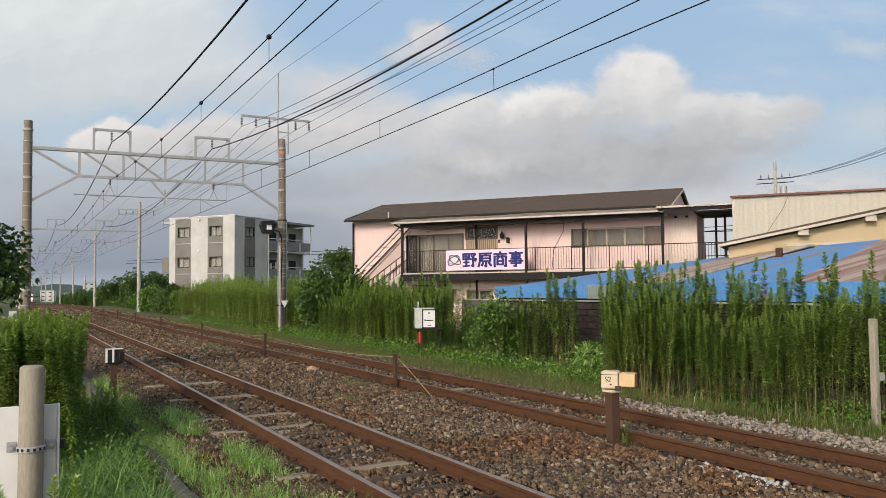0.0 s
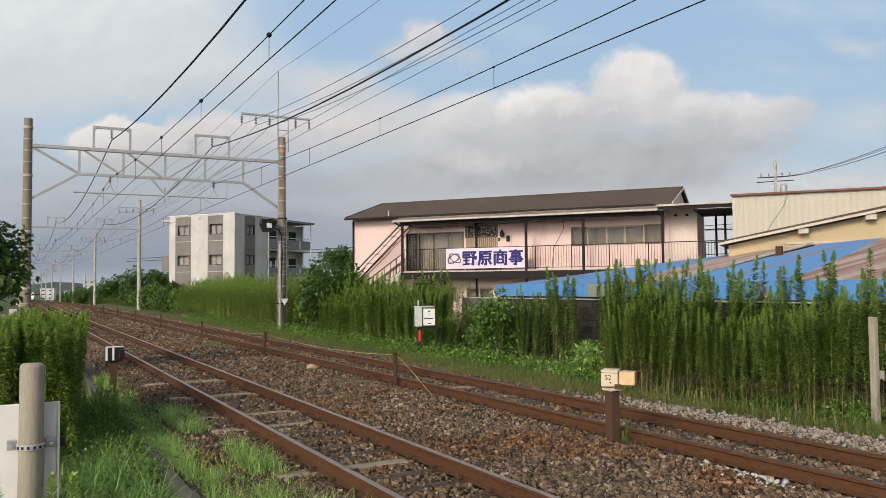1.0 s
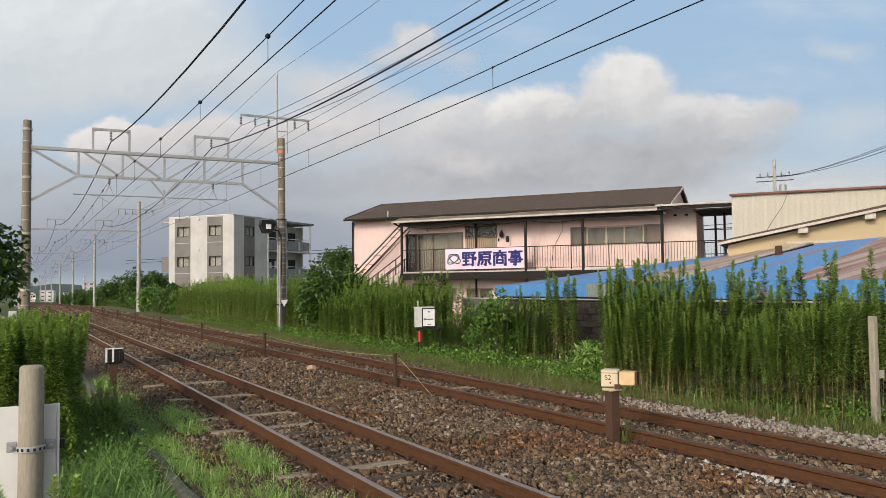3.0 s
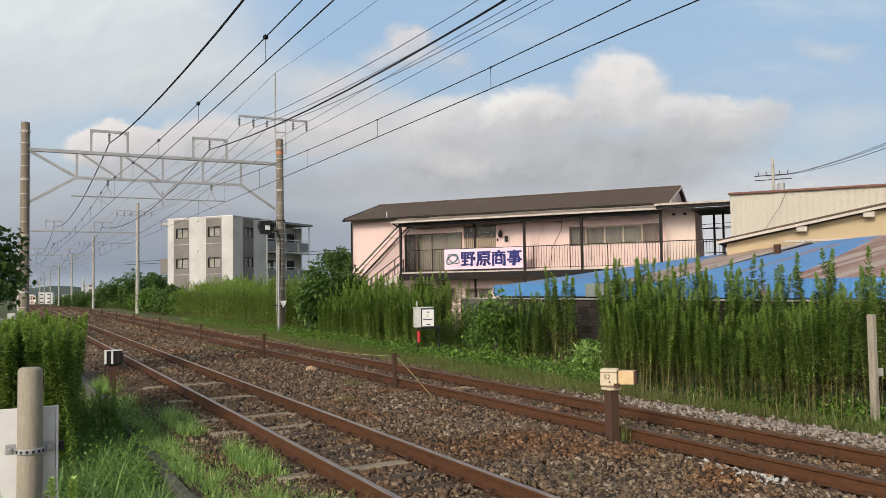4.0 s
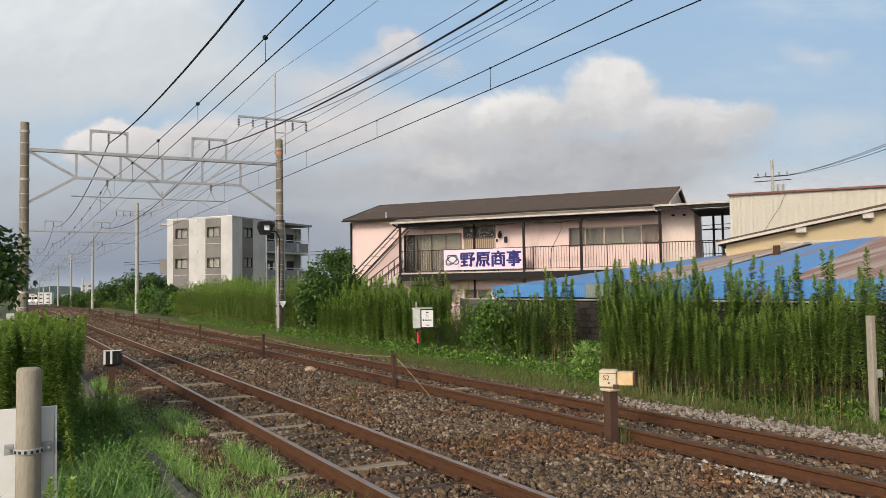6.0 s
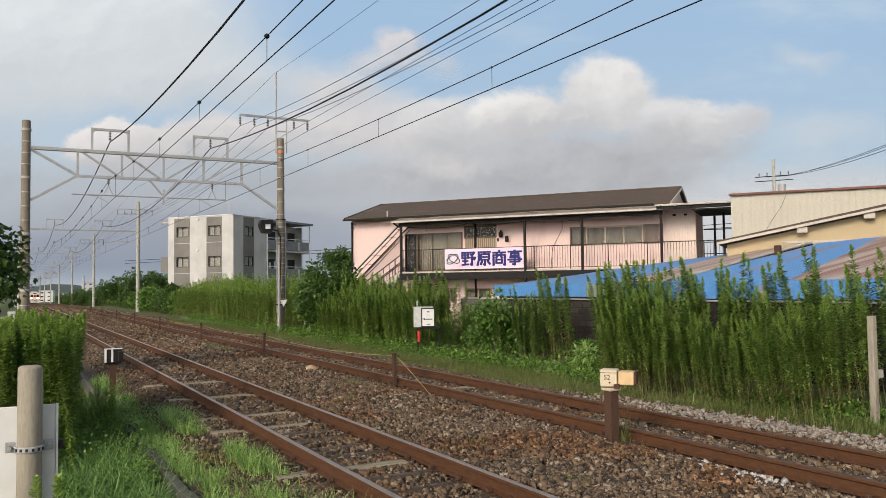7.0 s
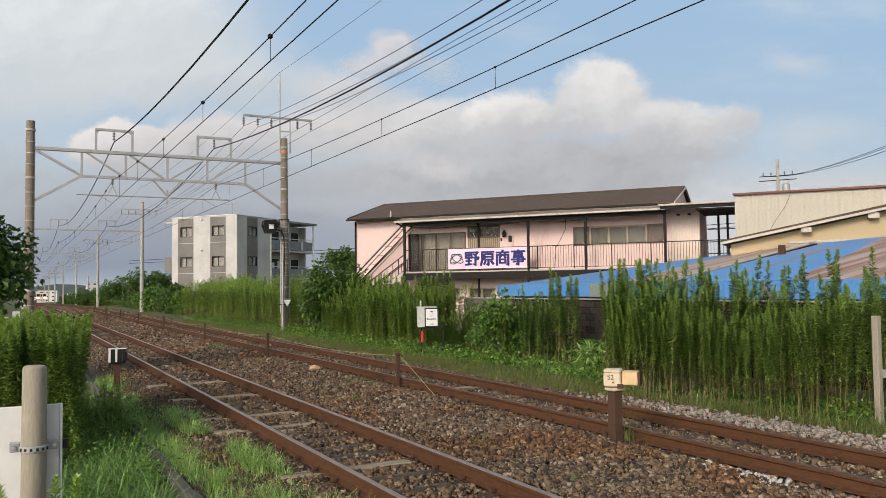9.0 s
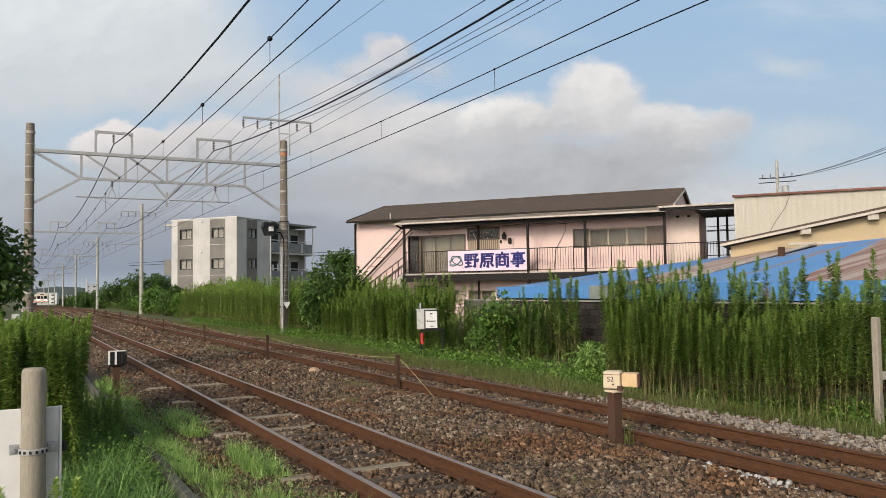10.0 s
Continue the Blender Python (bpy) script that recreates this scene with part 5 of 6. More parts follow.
def spread(templates, xs, ys, zs, scale, rng, lean=0.05):
    """Copies of templates at the given places, joined into one set of arrays for each material; some plants have paler leaves."""
    out = [[[], [], 0] for _ in range(5)]
    for i in range(len(xs)):
        tpl = templates[int(rng.integers(len(templates)))]
        a = rng.uniform(0, 6.28)
        c, s = math.cos(a), math.sin(a)
        lx, ly = rng.normal(0, lean, 2)
        pale = rng.random() < 0.42
        for k, (V, F) in enumerate(tpl):
            o = out[4 if pale and k == 0 else k]
            W = V * scale[i]
            P = np.stack([W[:, 0] * c - W[:, 1] * s + lx * W[:, 2] + xs[i], W[:, 0] * s + W[:, 1] * c + ly * W[:, 2] + ys[i], W[:, 2] + zs[i]], 1)
            o[0].append(P)
            o[1].append(F + o[2])
            o[2] += len(V)
    return [(np.concatenate(o[0]), np.concatenate(o[1])) if o[0] else (np.zeros((0, 3)), np.zeros((0, 3), int)) for o in out]


def plant_mesh(name, sets, mats):
    """One object of leaves and stalks, a material for each set."""
    n, faces, index = 0, [], []
    for i, (V, F) in enumerate(sets):
        faces.append(F + n)
        index.append(np.full(len(F), i, np.int32))
        n += len(V)
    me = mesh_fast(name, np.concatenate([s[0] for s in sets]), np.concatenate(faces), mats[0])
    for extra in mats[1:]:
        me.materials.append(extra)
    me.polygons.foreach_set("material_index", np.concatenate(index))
    return new(name, me)


SWAYING = []      # (object, foot, strength, phase)


def stand(x0, x1, y0, y1, dens, h0, h1, templates, seed, label, leaf, sway=1.0, ground=-0.42, step=1.0, rise=0.30, slant=0.0):
    """A bed of weeds, cut into clumps that sway each by itself; rise: how much taller it grows towards its back;
    slant: metres by which its far end reaches on for each metre of depth."""
    rng = np.random.default_rng(seed)
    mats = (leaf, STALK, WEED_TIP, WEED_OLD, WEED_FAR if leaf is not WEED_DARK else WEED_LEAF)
    n_cl = max(1, int(round((y1 - y0) / step)))
    for k in range(n_cl):
        a, b = y0 + (y1 - y0) * k / n_cl, y0 + (y1 - y0) * (k + 1) / n_cl
        n = max(4, int(dens * (b - a) * (x1 - x0)))
        fx, fy = (x0 + x1) / 2, (a + b) / 2
        xs, ys = rng.uniform(x0, x1, n), rng.uniform(a - 0.12, b + 0.12, n)
        back = (xs - x0) / (x1 - x0)
        ys += slant * (xs - x0) * (ys - y0) / (y1 - y0)
        ht = h0 + (h1 - h0) * np.clip(rise * back + 0.32 * rng.random(n) + np.array([0.42 * noise.noise((px * 0.45, py * 0.45, seed)) for px, py in zip(xs, ys)]) + np.where(rng.random(n) < 0.08 + 0.08 * back, rng.uniform(0.2, 0.5, n), 0), 0, 1.12)
        sets = spread(templates, xs - fx, ys - fy, np.zeros(n), ht, rng)
        ob = plant_mesh("weed_clump", sets, mats)
        foot = (fx, fy, ground + dip(fy))
        ob.location = foot
        tagged(ob, label, "weeds", kind="stuff")
        SWAYING.append((ob, foot, sway * rng.uniform(0.7, 1.3), k * 0.9 + seed))


_rng = np.random.default_rng(5)
TALL = [weed_template(_rng, 1.0, 430, 0.20, 0.047, 0.085) for _ in range(9)]
LEAFY = [weed_template(_rng, 1.0, 340, 0.08, 0.054, 0.10, 0.05) for _ in range(6)]
BUSHY = [weed_template(_rng, 1.0, 520, 0.02, 0.040, 0.13, 0.0) for _ in range(5)]
FARW = [weed_template(_rng, 1.0, 110, 0.12, 0.070, 0.13, 0.08) for _ in range(5)]

stand(11.0, 13.4, 8.05, 13.4, 29, 1.30, 2.62, TALL, 1, "tall green goldenrod-like weeds with bare stalks below", WEED_LEAF, 1.0, step=0.6, rise=0.78, slant=1.15)
stand(13.3, 14.3, 18.0, 19.3, 12, 2.3, 3.0, TALL, 2, "sparse tall green weeds before a block wall", WEED_LEAF, 0.9, step=0.7, rise=0.2)
stand(13.0, 14.5, 19.2, 21.6, 20, 1.3, 2.3, LEAFY, 12, "leafy green weeds before a block wall", WEED_DARK, 0.8, step=0.8)
stand(12.4, 14.3, 22.9, 25.4, 18, 0.9, 1.6, LEAFY, 13, "shorter green weeds beside the cabinet", WEED_DARK, 0.5, step=1.2)
stand(12.2, 14.6, 25.3, 35.0, 24, 1.5, 2.7, LEAFY, 3, "dense bed of tall green weeds beside the line", WEED_LEAF, 0.6, step=1.2, rise=0.5)
stand(12.4, 15.2, 38.0, 56.0, 15, 2.0, 3.1, FARW, 4, "dense bed of tall green weeds beside the line", WEED_FAR, 0.4, step=2.2, rise=0.5)
stand(12.6, 15.6, 56.0, 73.0, 10, 2.1, 3.3, FARW, 6, "distant bed of tall weeds beside the line", WEED_FAR, 0.3, step=4.0, rise=0.5)
stand(12.6, 16.2, 73.0, 108.0, 6, 1.1, 1.9, FARW, 17, "distant bed of tall weeds beside the line", WEED_DARK, 0.2, step=7.0)
stand(12.6, 16.0, 108.0, 170.0, 4, 0.8, 1.5, FARW, 16, "distant bed of tall weeds beside the line", WEED_DARK, 0.2, step=13.0)
stand(-1.2, 0.80, 11.2, 14.6, 52, 2.0, 2.34, BUSHY, 7, "dense dark green weeds beside the drain", WEED_LEAF, 0.12, ground=-0.72, step=0.9, rise=0.1)
stand(0.02, 0.20, 4.45, 4.62, 90, 1.50, 1.60, LEAFY, 8, "young green weed at the foot of the post", WEED_LEAF, 0.4, ground=-0.70, step=1.0)
stand(0.8, 1.5, 12.2, 16.5, 40, 0.6, 1.1, LEAFY, 9, "knee-high green weeds along the drain", WEED_LEAF, 0.3, ground=-0.72, step=2.0)


def grass_patch(name, spots, n, length, mat, seed, label, width=0.006, flat=0.5, tuft=0):
    """Curved grass blades scattered in ellipses (x, y, rx, ry, z); tuft: how many blades spring from one root."""
    rng = np.random.default_rng(seed)
    area = np.array([s[2] * s[3] for s in spots])
    pick = rng.choice(len(spots), n, p=area / area.sum())
    S = np.array(spots)[pick]
    r, a = np.sqrt(rng.random(n)), rng.uniform(0, 6.28, n)
    x, y, z = S[:, 0] + S[:, 2] * r * np.cos(a), S[:, 1] + S[:, 3] * r * np.sin(a), S[:, 4]
    L = length * rng.uniform(0.5, 1.2, n)
    ang = rng.uniform(0, 6.28, n)
    if tuft:
        root = np.arange(n) // tuft * tuft
        x, y, z = x[root] + 0.05 * np.cos(ang), y[root] + 0.05 * np.sin(ang), z[root]
        L *= (0.55 + 0.75 * rng.random(n))[root]
    out = np.stack([np.cos(ang), np.sin(ang), np.zeros(n)], 1)
    side = np.stack([-np.sin(ang), np.cos(ang), np.zeros(n)], 1)
    bend = rng.uniform(0.2, 1.0, n)[:, None] * flat
    base = np.stack([x, y, z], 1)
    pts = []
    for t in (0, 0.4, 0.75, 1.0):
        c = base + out * (bend * t ** 2 * L[:, None]) + np.array([0, 0, 1.0]) * (L[:, None] * (t - 0.45 * bend * t ** 2))
        w = width * (1 - t * 0.92) * (0.7 + 0.6 * rng.random(n))[:, None]
        pts += [c - side * w, c + side * w]
    V = np.stack(pts, 1).reshape(-1, 3)
    q = np.array([(0, 1, 3, 2), (2, 3, 5, 4), (4, 5, 7, 6)])
    F = (np.arange(n)[:, None, None] * 8 + q[None]).reshape(-1, 4)
    return tagged(new(name, mesh_fast(name, V, F, mat)), label, "grass", kind="stuff")


grass_patch("long_grass", [(0.6, 9.2, 0.85, 2.8, -0.72), (0.5, 6.6, 1.0, 1.6, -0.72), (1.1, 12.0, 0.5, 2.0, -0.72), (-0.6, 9.0, 0.8, 3.0, -0.70), (1.2, 13.8, 0.4, 2.4, -0.70), (1.3, 10.5, 0.3, 2.2, -0.70)], 19000, 0.62, GRASS_LUSH, 21, "long lush green grass in the drain", 0.009, 1.5, 34)
grass_patch("grass_tuft", [(1.98, 10.2, 0.24, 1.5, -0.36), (2.15, 8.0, 0.38, 1.3, -0.36), (2.0, 13.9, 0.30, 1.2, -0.36), (2.25, 6.6, 0.42, 0.9, -0.34), (2.05, 19.5, 0.35, 1.6, -0.36), (1.85, 12.0, 0.16, 1.2, -0.36), (1.95, 16.4, 0.25, 1.0, -0.36), (2.3, 7.2, 0.25, 1.0, -0.26), (2.45, 9.2, 0.2, 1.0, -0.20), (2.5, 6.0, 0.25, 0.8, -0.20), (2.3, 12.6, 0.2, 1.2, -0.22)], 19000, 0.22, GRASS, 22, "bright green grass tufts on the ballast edge", 0.0045, 1.2, 22)
grass_patch("verge_grass", [(10.6, 11.5, 0.6, 2.6, -0.40), (10.0, 17.0, 1.2, 4.6, -0.34), (10.0, 27.0, 1.2, 9.0, -0.34), (10.2, 45.0, 1.1, 14.0, -0.36), (11.2, 8.5, 0.5, 2.0, -0.42), (9.6, 14.5, 0.6, 3.0, -0.30)], 48000, 0.21, GRASS_DRY, 23, "short dry green verge grass", 0.006, 0.8)
grass_patch("verge_greens", [(12.0, 15.5, 1.3, 3.0, -0.42), (11.9, 22.0, 1.2, 4.5, -0.42), (12.0, 31.0, 1.0, 6.0, -0.42), (12.4, 52.0, 1.0, 16.0, -0.42), (12.0, 9.0, 1.0, 3.0, -0.42)], 8000, 0.26, GRASS_LUSH, 24, "fresh green grass at the foot of the weeds", 0.008, 1.2)
grass_patch("track_weeds", [(5.15, 8.6, 0.14, 0.22, -0.18), (6.7, 7.65, 0.12, 0.3, -0.2), (5.2, 13.2, 0.2, 0.3, -0.18), (6.15, 15.3, 0.2, 0.7, -0.18), (4.9, 6.4, 0.15, 0.25, -0.18), (6.1, 27.0, 0.3, 2.0, -0.18)], 700, 0.18, GRASS_DRY, 25, "small dry weeds growing in the ballast", 0.004, 0.8)


def leaf_cover(name, spots, n, mat, seed, label, size, ground=-0.42):
    """Low leafy growth: many small clumps of leaves scattered in ellipses (x, y, rx, ry)."""
    rng = np.random.default_rng(seed)
    cl = []
    area = np.array([s[2] * s[3] for s in spots])
    for i in rng.choice(len(spots), n, p=area / area.sum()):
        x, y, rx, ry = spots[i]
        r, a = math.sqrt(rng.random()), rng.uniform(0, 6.28)
        k = rng.uniform(0.10, 0.28)
        cl.append((x + rx * r * math.cos(a), y + ry * r * math.sin(a), ground + k * 0.8, k))
    V, F = leaf_cloud(rng, cl, 26, size, 0.36)
    return tagged(new(name, mesh_fast(name, V, F, mat)), label, "weeds", kind="stuff")


def leaf_cloud(rng, clumps, per, size, wide=0.30):
    """Leaves gathered in clumps (x, y, z, r), thinner towards the rim."""
    C = np.repeat(np.array([c[:3] for c in clumps], float), per, 0)
    R = np.repeat(np.array([c[3] for c in clumps], float), per)
    n = len(C)
    v = rng.normal(0, 1, (n, 3))
    v /= np.linalg.norm(v, axis=1, keepdims=True)
    base = C + v * (R * rng.uniform(0.35, 1.0, n) ** 0.6)[:, None]
    d = v + rng.normal(0, 0.6, (n, 3)) + np.array([0, 0, -0.25])
    ln = size * rng.uniform(0.6, 1.3, n)
    up = np.tile([0, 0, 1.0], (n, 1)) + rng.normal(0, 0.5, (n, 3))
    return leaf_tris(base, d, ln, ln * wide, up)


def build_tree(name, at, h, crown, n_clumps, per, leaf, mat, seed, label, trunk_r=0.12, category="tree", squash=0.8, wide=0.30):
    """A tapered trunk with limbs, and a crown of leaf clumps with gaps; crown: (radius, centre height)."""
    rng = np.random.default_rng(seed)
    T = empty(name, pose(at[0], at[1], at[2] + dip(at[1])), label, category)
    bm = bar((0, 0, -0.3), (0, 0, crown[1]), trunk_r, sides=8, r2=trunk_r * 0.45)
    clumps = []
    for i in range(n_clumps):
        v = rng.normal(0, 1, 3)
        v /= np.linalg.norm(v)
        r = crown[0] * rng.uniform(0.35, 0.95)
        p = np.array([v[0] * r, v[1] * r, crown[1] + v[2] * r * squash])
        p[2] = max(p[2], 0.25)
        clumps.append((*p, crown[0] * rng.uniform(0.20, 0.38)))
        if i % 3 == 0:
            bar((0, 0, max(0.2, crown[1] * rng.uniform(0.35, 0.8))), tuple(p), trunk_r * 0.28, bm=bm, sides=5, r2=trunk_r * 0.08)
    part("trunk", bm, BARK, T)
    V, F = leaf_cloud(rng, clumps, per, leaf, wide)
    c = new("crown", mesh_fast("crown", V, F, mat))
    c.parent = T
    return T


bush_a = build_tree("shrub", (13.6, 36.6, -0.42), 3.3, (1.65, 1.7), 80, 110, 0.19, BROAD, 31, "broad-leaved green shrub among the weeds", 0.05, "shrub", 1.0, 0.36)
bush_b = build_tree("shrub", (13.8, 20.6, -0.42), 2.0, (1.0, 1.05), 30, 90, 0.13, WEED_DARK, 32, "low leafy shrub before the wall", 0.03, "shrub", 1.0)
leaf_cover("leafy_weeds", [(12.0, 16.5, 0.9, 3.2), (11.8, 23.0, 1.0, 5.0), (12.0, 33.0, 0.9, 7.0), (12.4, 50.0, 1.0, 14.0), (12.0, 10.5, 0.6, 3.0), (13.4, 15.8, 0.6, 1.0)], 1300, WEED_LEAF, 41, "low leafy green weeds along the verge", 0.085)
leaf_cover("creeping_weeds", [(11.3, 14.5, 0.5, 1.6), (11.2, 19.0, 0.6, 2.6), (11.2, 26.0, 0.6, 4.0), (11.6, 8.6, 0.4, 1.0)], 420, WEED_LEAF, 43, "green creeping weeds at the edge of the verge", 0.06, -0.50)
leaf_cover("wall_creeper", [(14.7, 18.2, 0.35, 2.6), (14.8, 22.4, 0.3, 0.6), (14.4, 15.9, 0.4, 0.6)], 150, WEED_DARK, 44, "dark leafy creeper at the foot of the wall", 0.10, -0.2)
leaf_cover("drain_weeds", [(1.42, 12.5, 0.22, 3.0), (1.9, 15.0, 0.25, 2.5), (0.9, 13.0, 0.5, 2.0), (0.4, 6.0, 0.8, 1.0)], 170, WEED_LEAF, 42, "small leafy weeds beside the drain", 0.045)
leaf_cover("drain_herbs", [(1.35, 8.6, 0.22, 1.6), (1.30, 10.8, 0.25, 1.2), (0.75, 7.4, 0.5, 1.4), (0.3, 10.0, 0.6, 1.5)], 120, WEED_DARK, 45, "dark broad-leaved herbs among the grass", 0.06, -0.66)
for k, (x, y, r) in enumerate(((13.9, 75.0, 1.5), (13.7, 79.5, 1.7), (14.2, 84.0, 1.6), (13.6, 89.0, 1.8), (14.4, 95.0, 1.7), (15.2, 72.0, 1.7), (13.8, 102.0, 1.3), (14.0, 110.0, 1.2), (14.6, 120.0, 1.3))):
    build_tree("shrub", (x, y, -0.42), r * 1.7, (r, r * 0.75), 34, 80, 0.24, BROAD if k % 3 else WEED_DARK, 147 + k, "dark green shrub in the hedge beside the line", 0.05, "shrub", 0.85, 0.40)
build_tree("shrub", (12.5, 15.75, -0.42), 1.1, (0.42, 0.42), 14, 70, 0.22, GRASS, 33, "bright long-leaved weed at the foot of the wall", 0.02, "shrub", 0.9, 0.09)
build_tree("tree", (20.2, 52.3, -0.45), 5.2, (1.35, 4.0), 44, 80, 0.20, TREE_LEAF, 35, "dark green garden tree behind the house", 0.14)
tree_left = build_tree("tree", (-0.85, 20.5, -0.6), 4.4, (1.55, 3.05), 64, 90, 0.15, TREE_LEAF, 36, "dark green tree with hanging branches", 0.10, wide=0.36)
tree_high = build_tree("tree", (-1.78, 19.0, -0.6), 6.6, (1.75, 4.6), 34, 45, 0.17, TREE_LEAF, 46, "dark green tree with hanging branches", 0.10, wide=0.36)
build_tree("shrub", (13.9, 8.1, -0.42), 2.2, (0.9, 1.5), 22, 70, 0.10, leaf_material("brownish leaf", (0.05, 0.055, 0.018), (0.11, 0.11, 0.035), (0.16, 0.09, 0.04)), 37, "brownish leafy shrub behind the fence post", 0.03, "shrub", 1.0)
for k, (x, y, r, h) in enumerate(((14.0, 129.0, 2.4, 2.3), (17.0, 126.0, 3.5, 2.9), (20.4, 127.0, 3.4, 2.9), (24.5, 130.0, 3.6, 2.9), (13.4, 148.0, 1.7, 0.9), (12.8, 166.0, 1.7, 0.9), (13.0, 186.0, 1.9, 1.0), (13.2, 212.0, 2.2, 1.1), (16.0, 236.0, 2.8, 1.2), (15.0, 268.0, 2.8, 1.2), (24.0, 290.0, 4.2, 1.8), (20.0, 335.0, 4.0, 1.6), (33.0, 340.0, 5.0, 2.4), (28.0, 400.0, 5.0, 2.6), (40.0, 420.0, 6.0, 3.2), (48.0, 470.0, 7.0, 3.4), (-6.0, 120.0, 3.0, 2.0), (-7.0, 160.0, 4.0, 2.5))):
    build_tree("tree" if r > 3 else "shrub", (x, y, -0.42), h + r, (r, h), 30, 130, 0.055 * r + 0.14, TREE_LEAF if k % 2 else BROAD, 60 + k, "dense green trees beside the line" if r > 3 else "green shrub beside the line", 0.05 * r, "tree" if r > 3 else "shrub", 0.75, 0.42)


# ---- things along the line ----
IVORY = surface("ivory enamel", (0.50, 0.42, 0.30), (0.56, 0.475, 0.345), (0.43, 0.34, 0.22), 0.55, grain=10, patch=6, bump=0.05)
TAN_ENAMEL = surface("tan enamel", (0.50, 0.35, 0.19), (0.57, 0.41, 0.235), (0.40, 0.26, 0.13), 0.55, grain=10, patch=6, bump=0.05)
ROPE = surface("yellowed rope", (0.35, 0.30, 0.16), (0.45, 0.38, 0.2), None, 0.9, grain=80)
RED_PAINT = surface("red paint", (0.42, 0.03, 0.03), (0.5, 0.045, 0.04), None, 0.5, bump=0.05)
GREY_BOX = surface("grey enamel", (0.44, 0.45, 0.43), (0.50, 0.51, 0.49), (0.36, 0.36, 0.33), 0.6, grain=12, patch=4, bump=0.05)
INK = surface("printed ink", (0.015, 0.015, 0.02), (0.02, 0.02, 0.03), None, 0.6, bump=0.0)
NAVY = surface("navy print", (0.020, 0.022, 0.125), (0.028, 0.030, 0.15), None, 0.7, bump=0.0)
TEAL = surface("teal print", (0.05, 0.30, 0.30), (0.07, 0.36, 0.36), None, 0.7, bump=0.0)
SIGN_PINK = surface("pinkish white banner", (0.64, 0.50, 0.59), (0.70, 0.56, 0.65), (0.58, 0.44, 0.53), 0.8, grain=6, patch=2, bump=0.05)


def lettering(name, text, size, m, mat, parent, thick=0.002):
    cu = bpy.data.curves.new(name, "FONT")
    cu.body, cu.size, cu.extrude, cu.align_x, cu.align_y = text, size, thick, "CENTER", "CENTER"
    tmp = bpy.data.objects.new(name, cu)
    scene.collection.objects.link(tmp)
    me = bpy.data.meshes.new_from_object(tmp.evaluated_get(bpy.context.evaluated_depsgraph_get()))
    bpy.data.objects.remove(tmp)
    me.materials.clear()
    me.materials.append(mat)
    ob = new(name, me)
    ob.parent = parent
    ob.matrix_basis = m
    return ob


def build_stakes():
    first = empty("stake", pose(6.72, 14.55, 0), "rusty brown steel stake carrying a rope", "stake", "rope stakes")
    part("post", box(-0.034, -0.034, -0.35, 0.034, 0.034, 0.46, 0.006), RUST, first)
    part("cap", box(-0.042, -0.042, 0.44, 0.042, 0.042, 0.49, 0.008), RUST, first)
    part("hook", bar((0.045, 0, 0.40), (0.10, -0.03, 0.44), 0.012, sides=6), RUST, first)
    ys = [14.55, 23.3, 32.05, 41.75, 51.0, 60.0, 70.0, 80.0]
    for y in ys[1:]:
        copy_thing(first, pose(6.58, y, 0.02, 0, random.uniform(-1.5, 1.5), random.uniform(-10, 10)))
    pts = []
    for i in range(len(ys) - 1):
        for k in range(8):
            t = k / 8
            pts.append((6.70 if i == 0 and k == 0 else 6.62, ys[i] + (ys[i + 1] - ys[i]) * t, 0.44 - 0.10 * 4 * t * (1 - t)))
    tagged(wire_part("rope", pts, 0.0045, None, "", ROPE), "thin yellowed rope strung between the stakes", "rope")
    tagged(wire_part("guy_rope", [(6.75, 14.5, 0.42), (6.72, 13.9, 0.22), (6.68, 13.0, -0.12), (6.66, 12.8, -0.17)], 0.005, None, "", ROPE), "thin rope end slanting to the ballast", "rope")


build_stakes()


def build_marker_s2():
    M = empty("signal_marker", pose(6.55, 7.83, 0), "ivory signal box lettered S2 on a rusty post", "signal box")
    part("post", box(-0.065, -0.065, -0.30, 0.065, 0.065, 0.50, 0.008), RUST, M)
    part("base_plate", lathe([(0.17, -0.32), (0.16, -0.24), (0.08, -0.20)], 12), RUST, M)
    part("collar", box(-0.09, -0.09, 0.48, 0.09, 0.09, 0.515, 0.008), IVORY, M)
    head = empty_part("head", M)
    head.matrix_basis = pose(0, 0, 0, 0, 0, -50)
    case = part("case", box(-0.12, -0.09, 0.53, 0.09, 0.11, 0.74, 0.015), IVORY, head)
    part("lid_line", box(-0.125, -0.094, 0.700, 0.094, 0.114, 0.706), RUST, case)
    part("hood", box(0.10, -0.075, 0.555, 0.29, 0.10, 0.72, 0.010), TAN_ENAMEL, head, "tan enamelled hood")
    part("hood_end", box(0.291, -0.07, 0.56, 0.318, 0.095, 0.715), RUST, head, "rusted open end of the hood")
    part("hinge", box(0.05, -0.105, 0.515, 0.12, -0.085, 0.57), RUST, head)
    part("bolt", bar((0.0, -0.09, 0.585), (0.0, -0.10, 0.585), 0.012, sides=8), RUST, head)
    lettering("writing", "S2", 0.085, pose(-0.03, -0.0925, 0.645, 90, 0, 0), INK, case)
    return M


build_marker_s2()


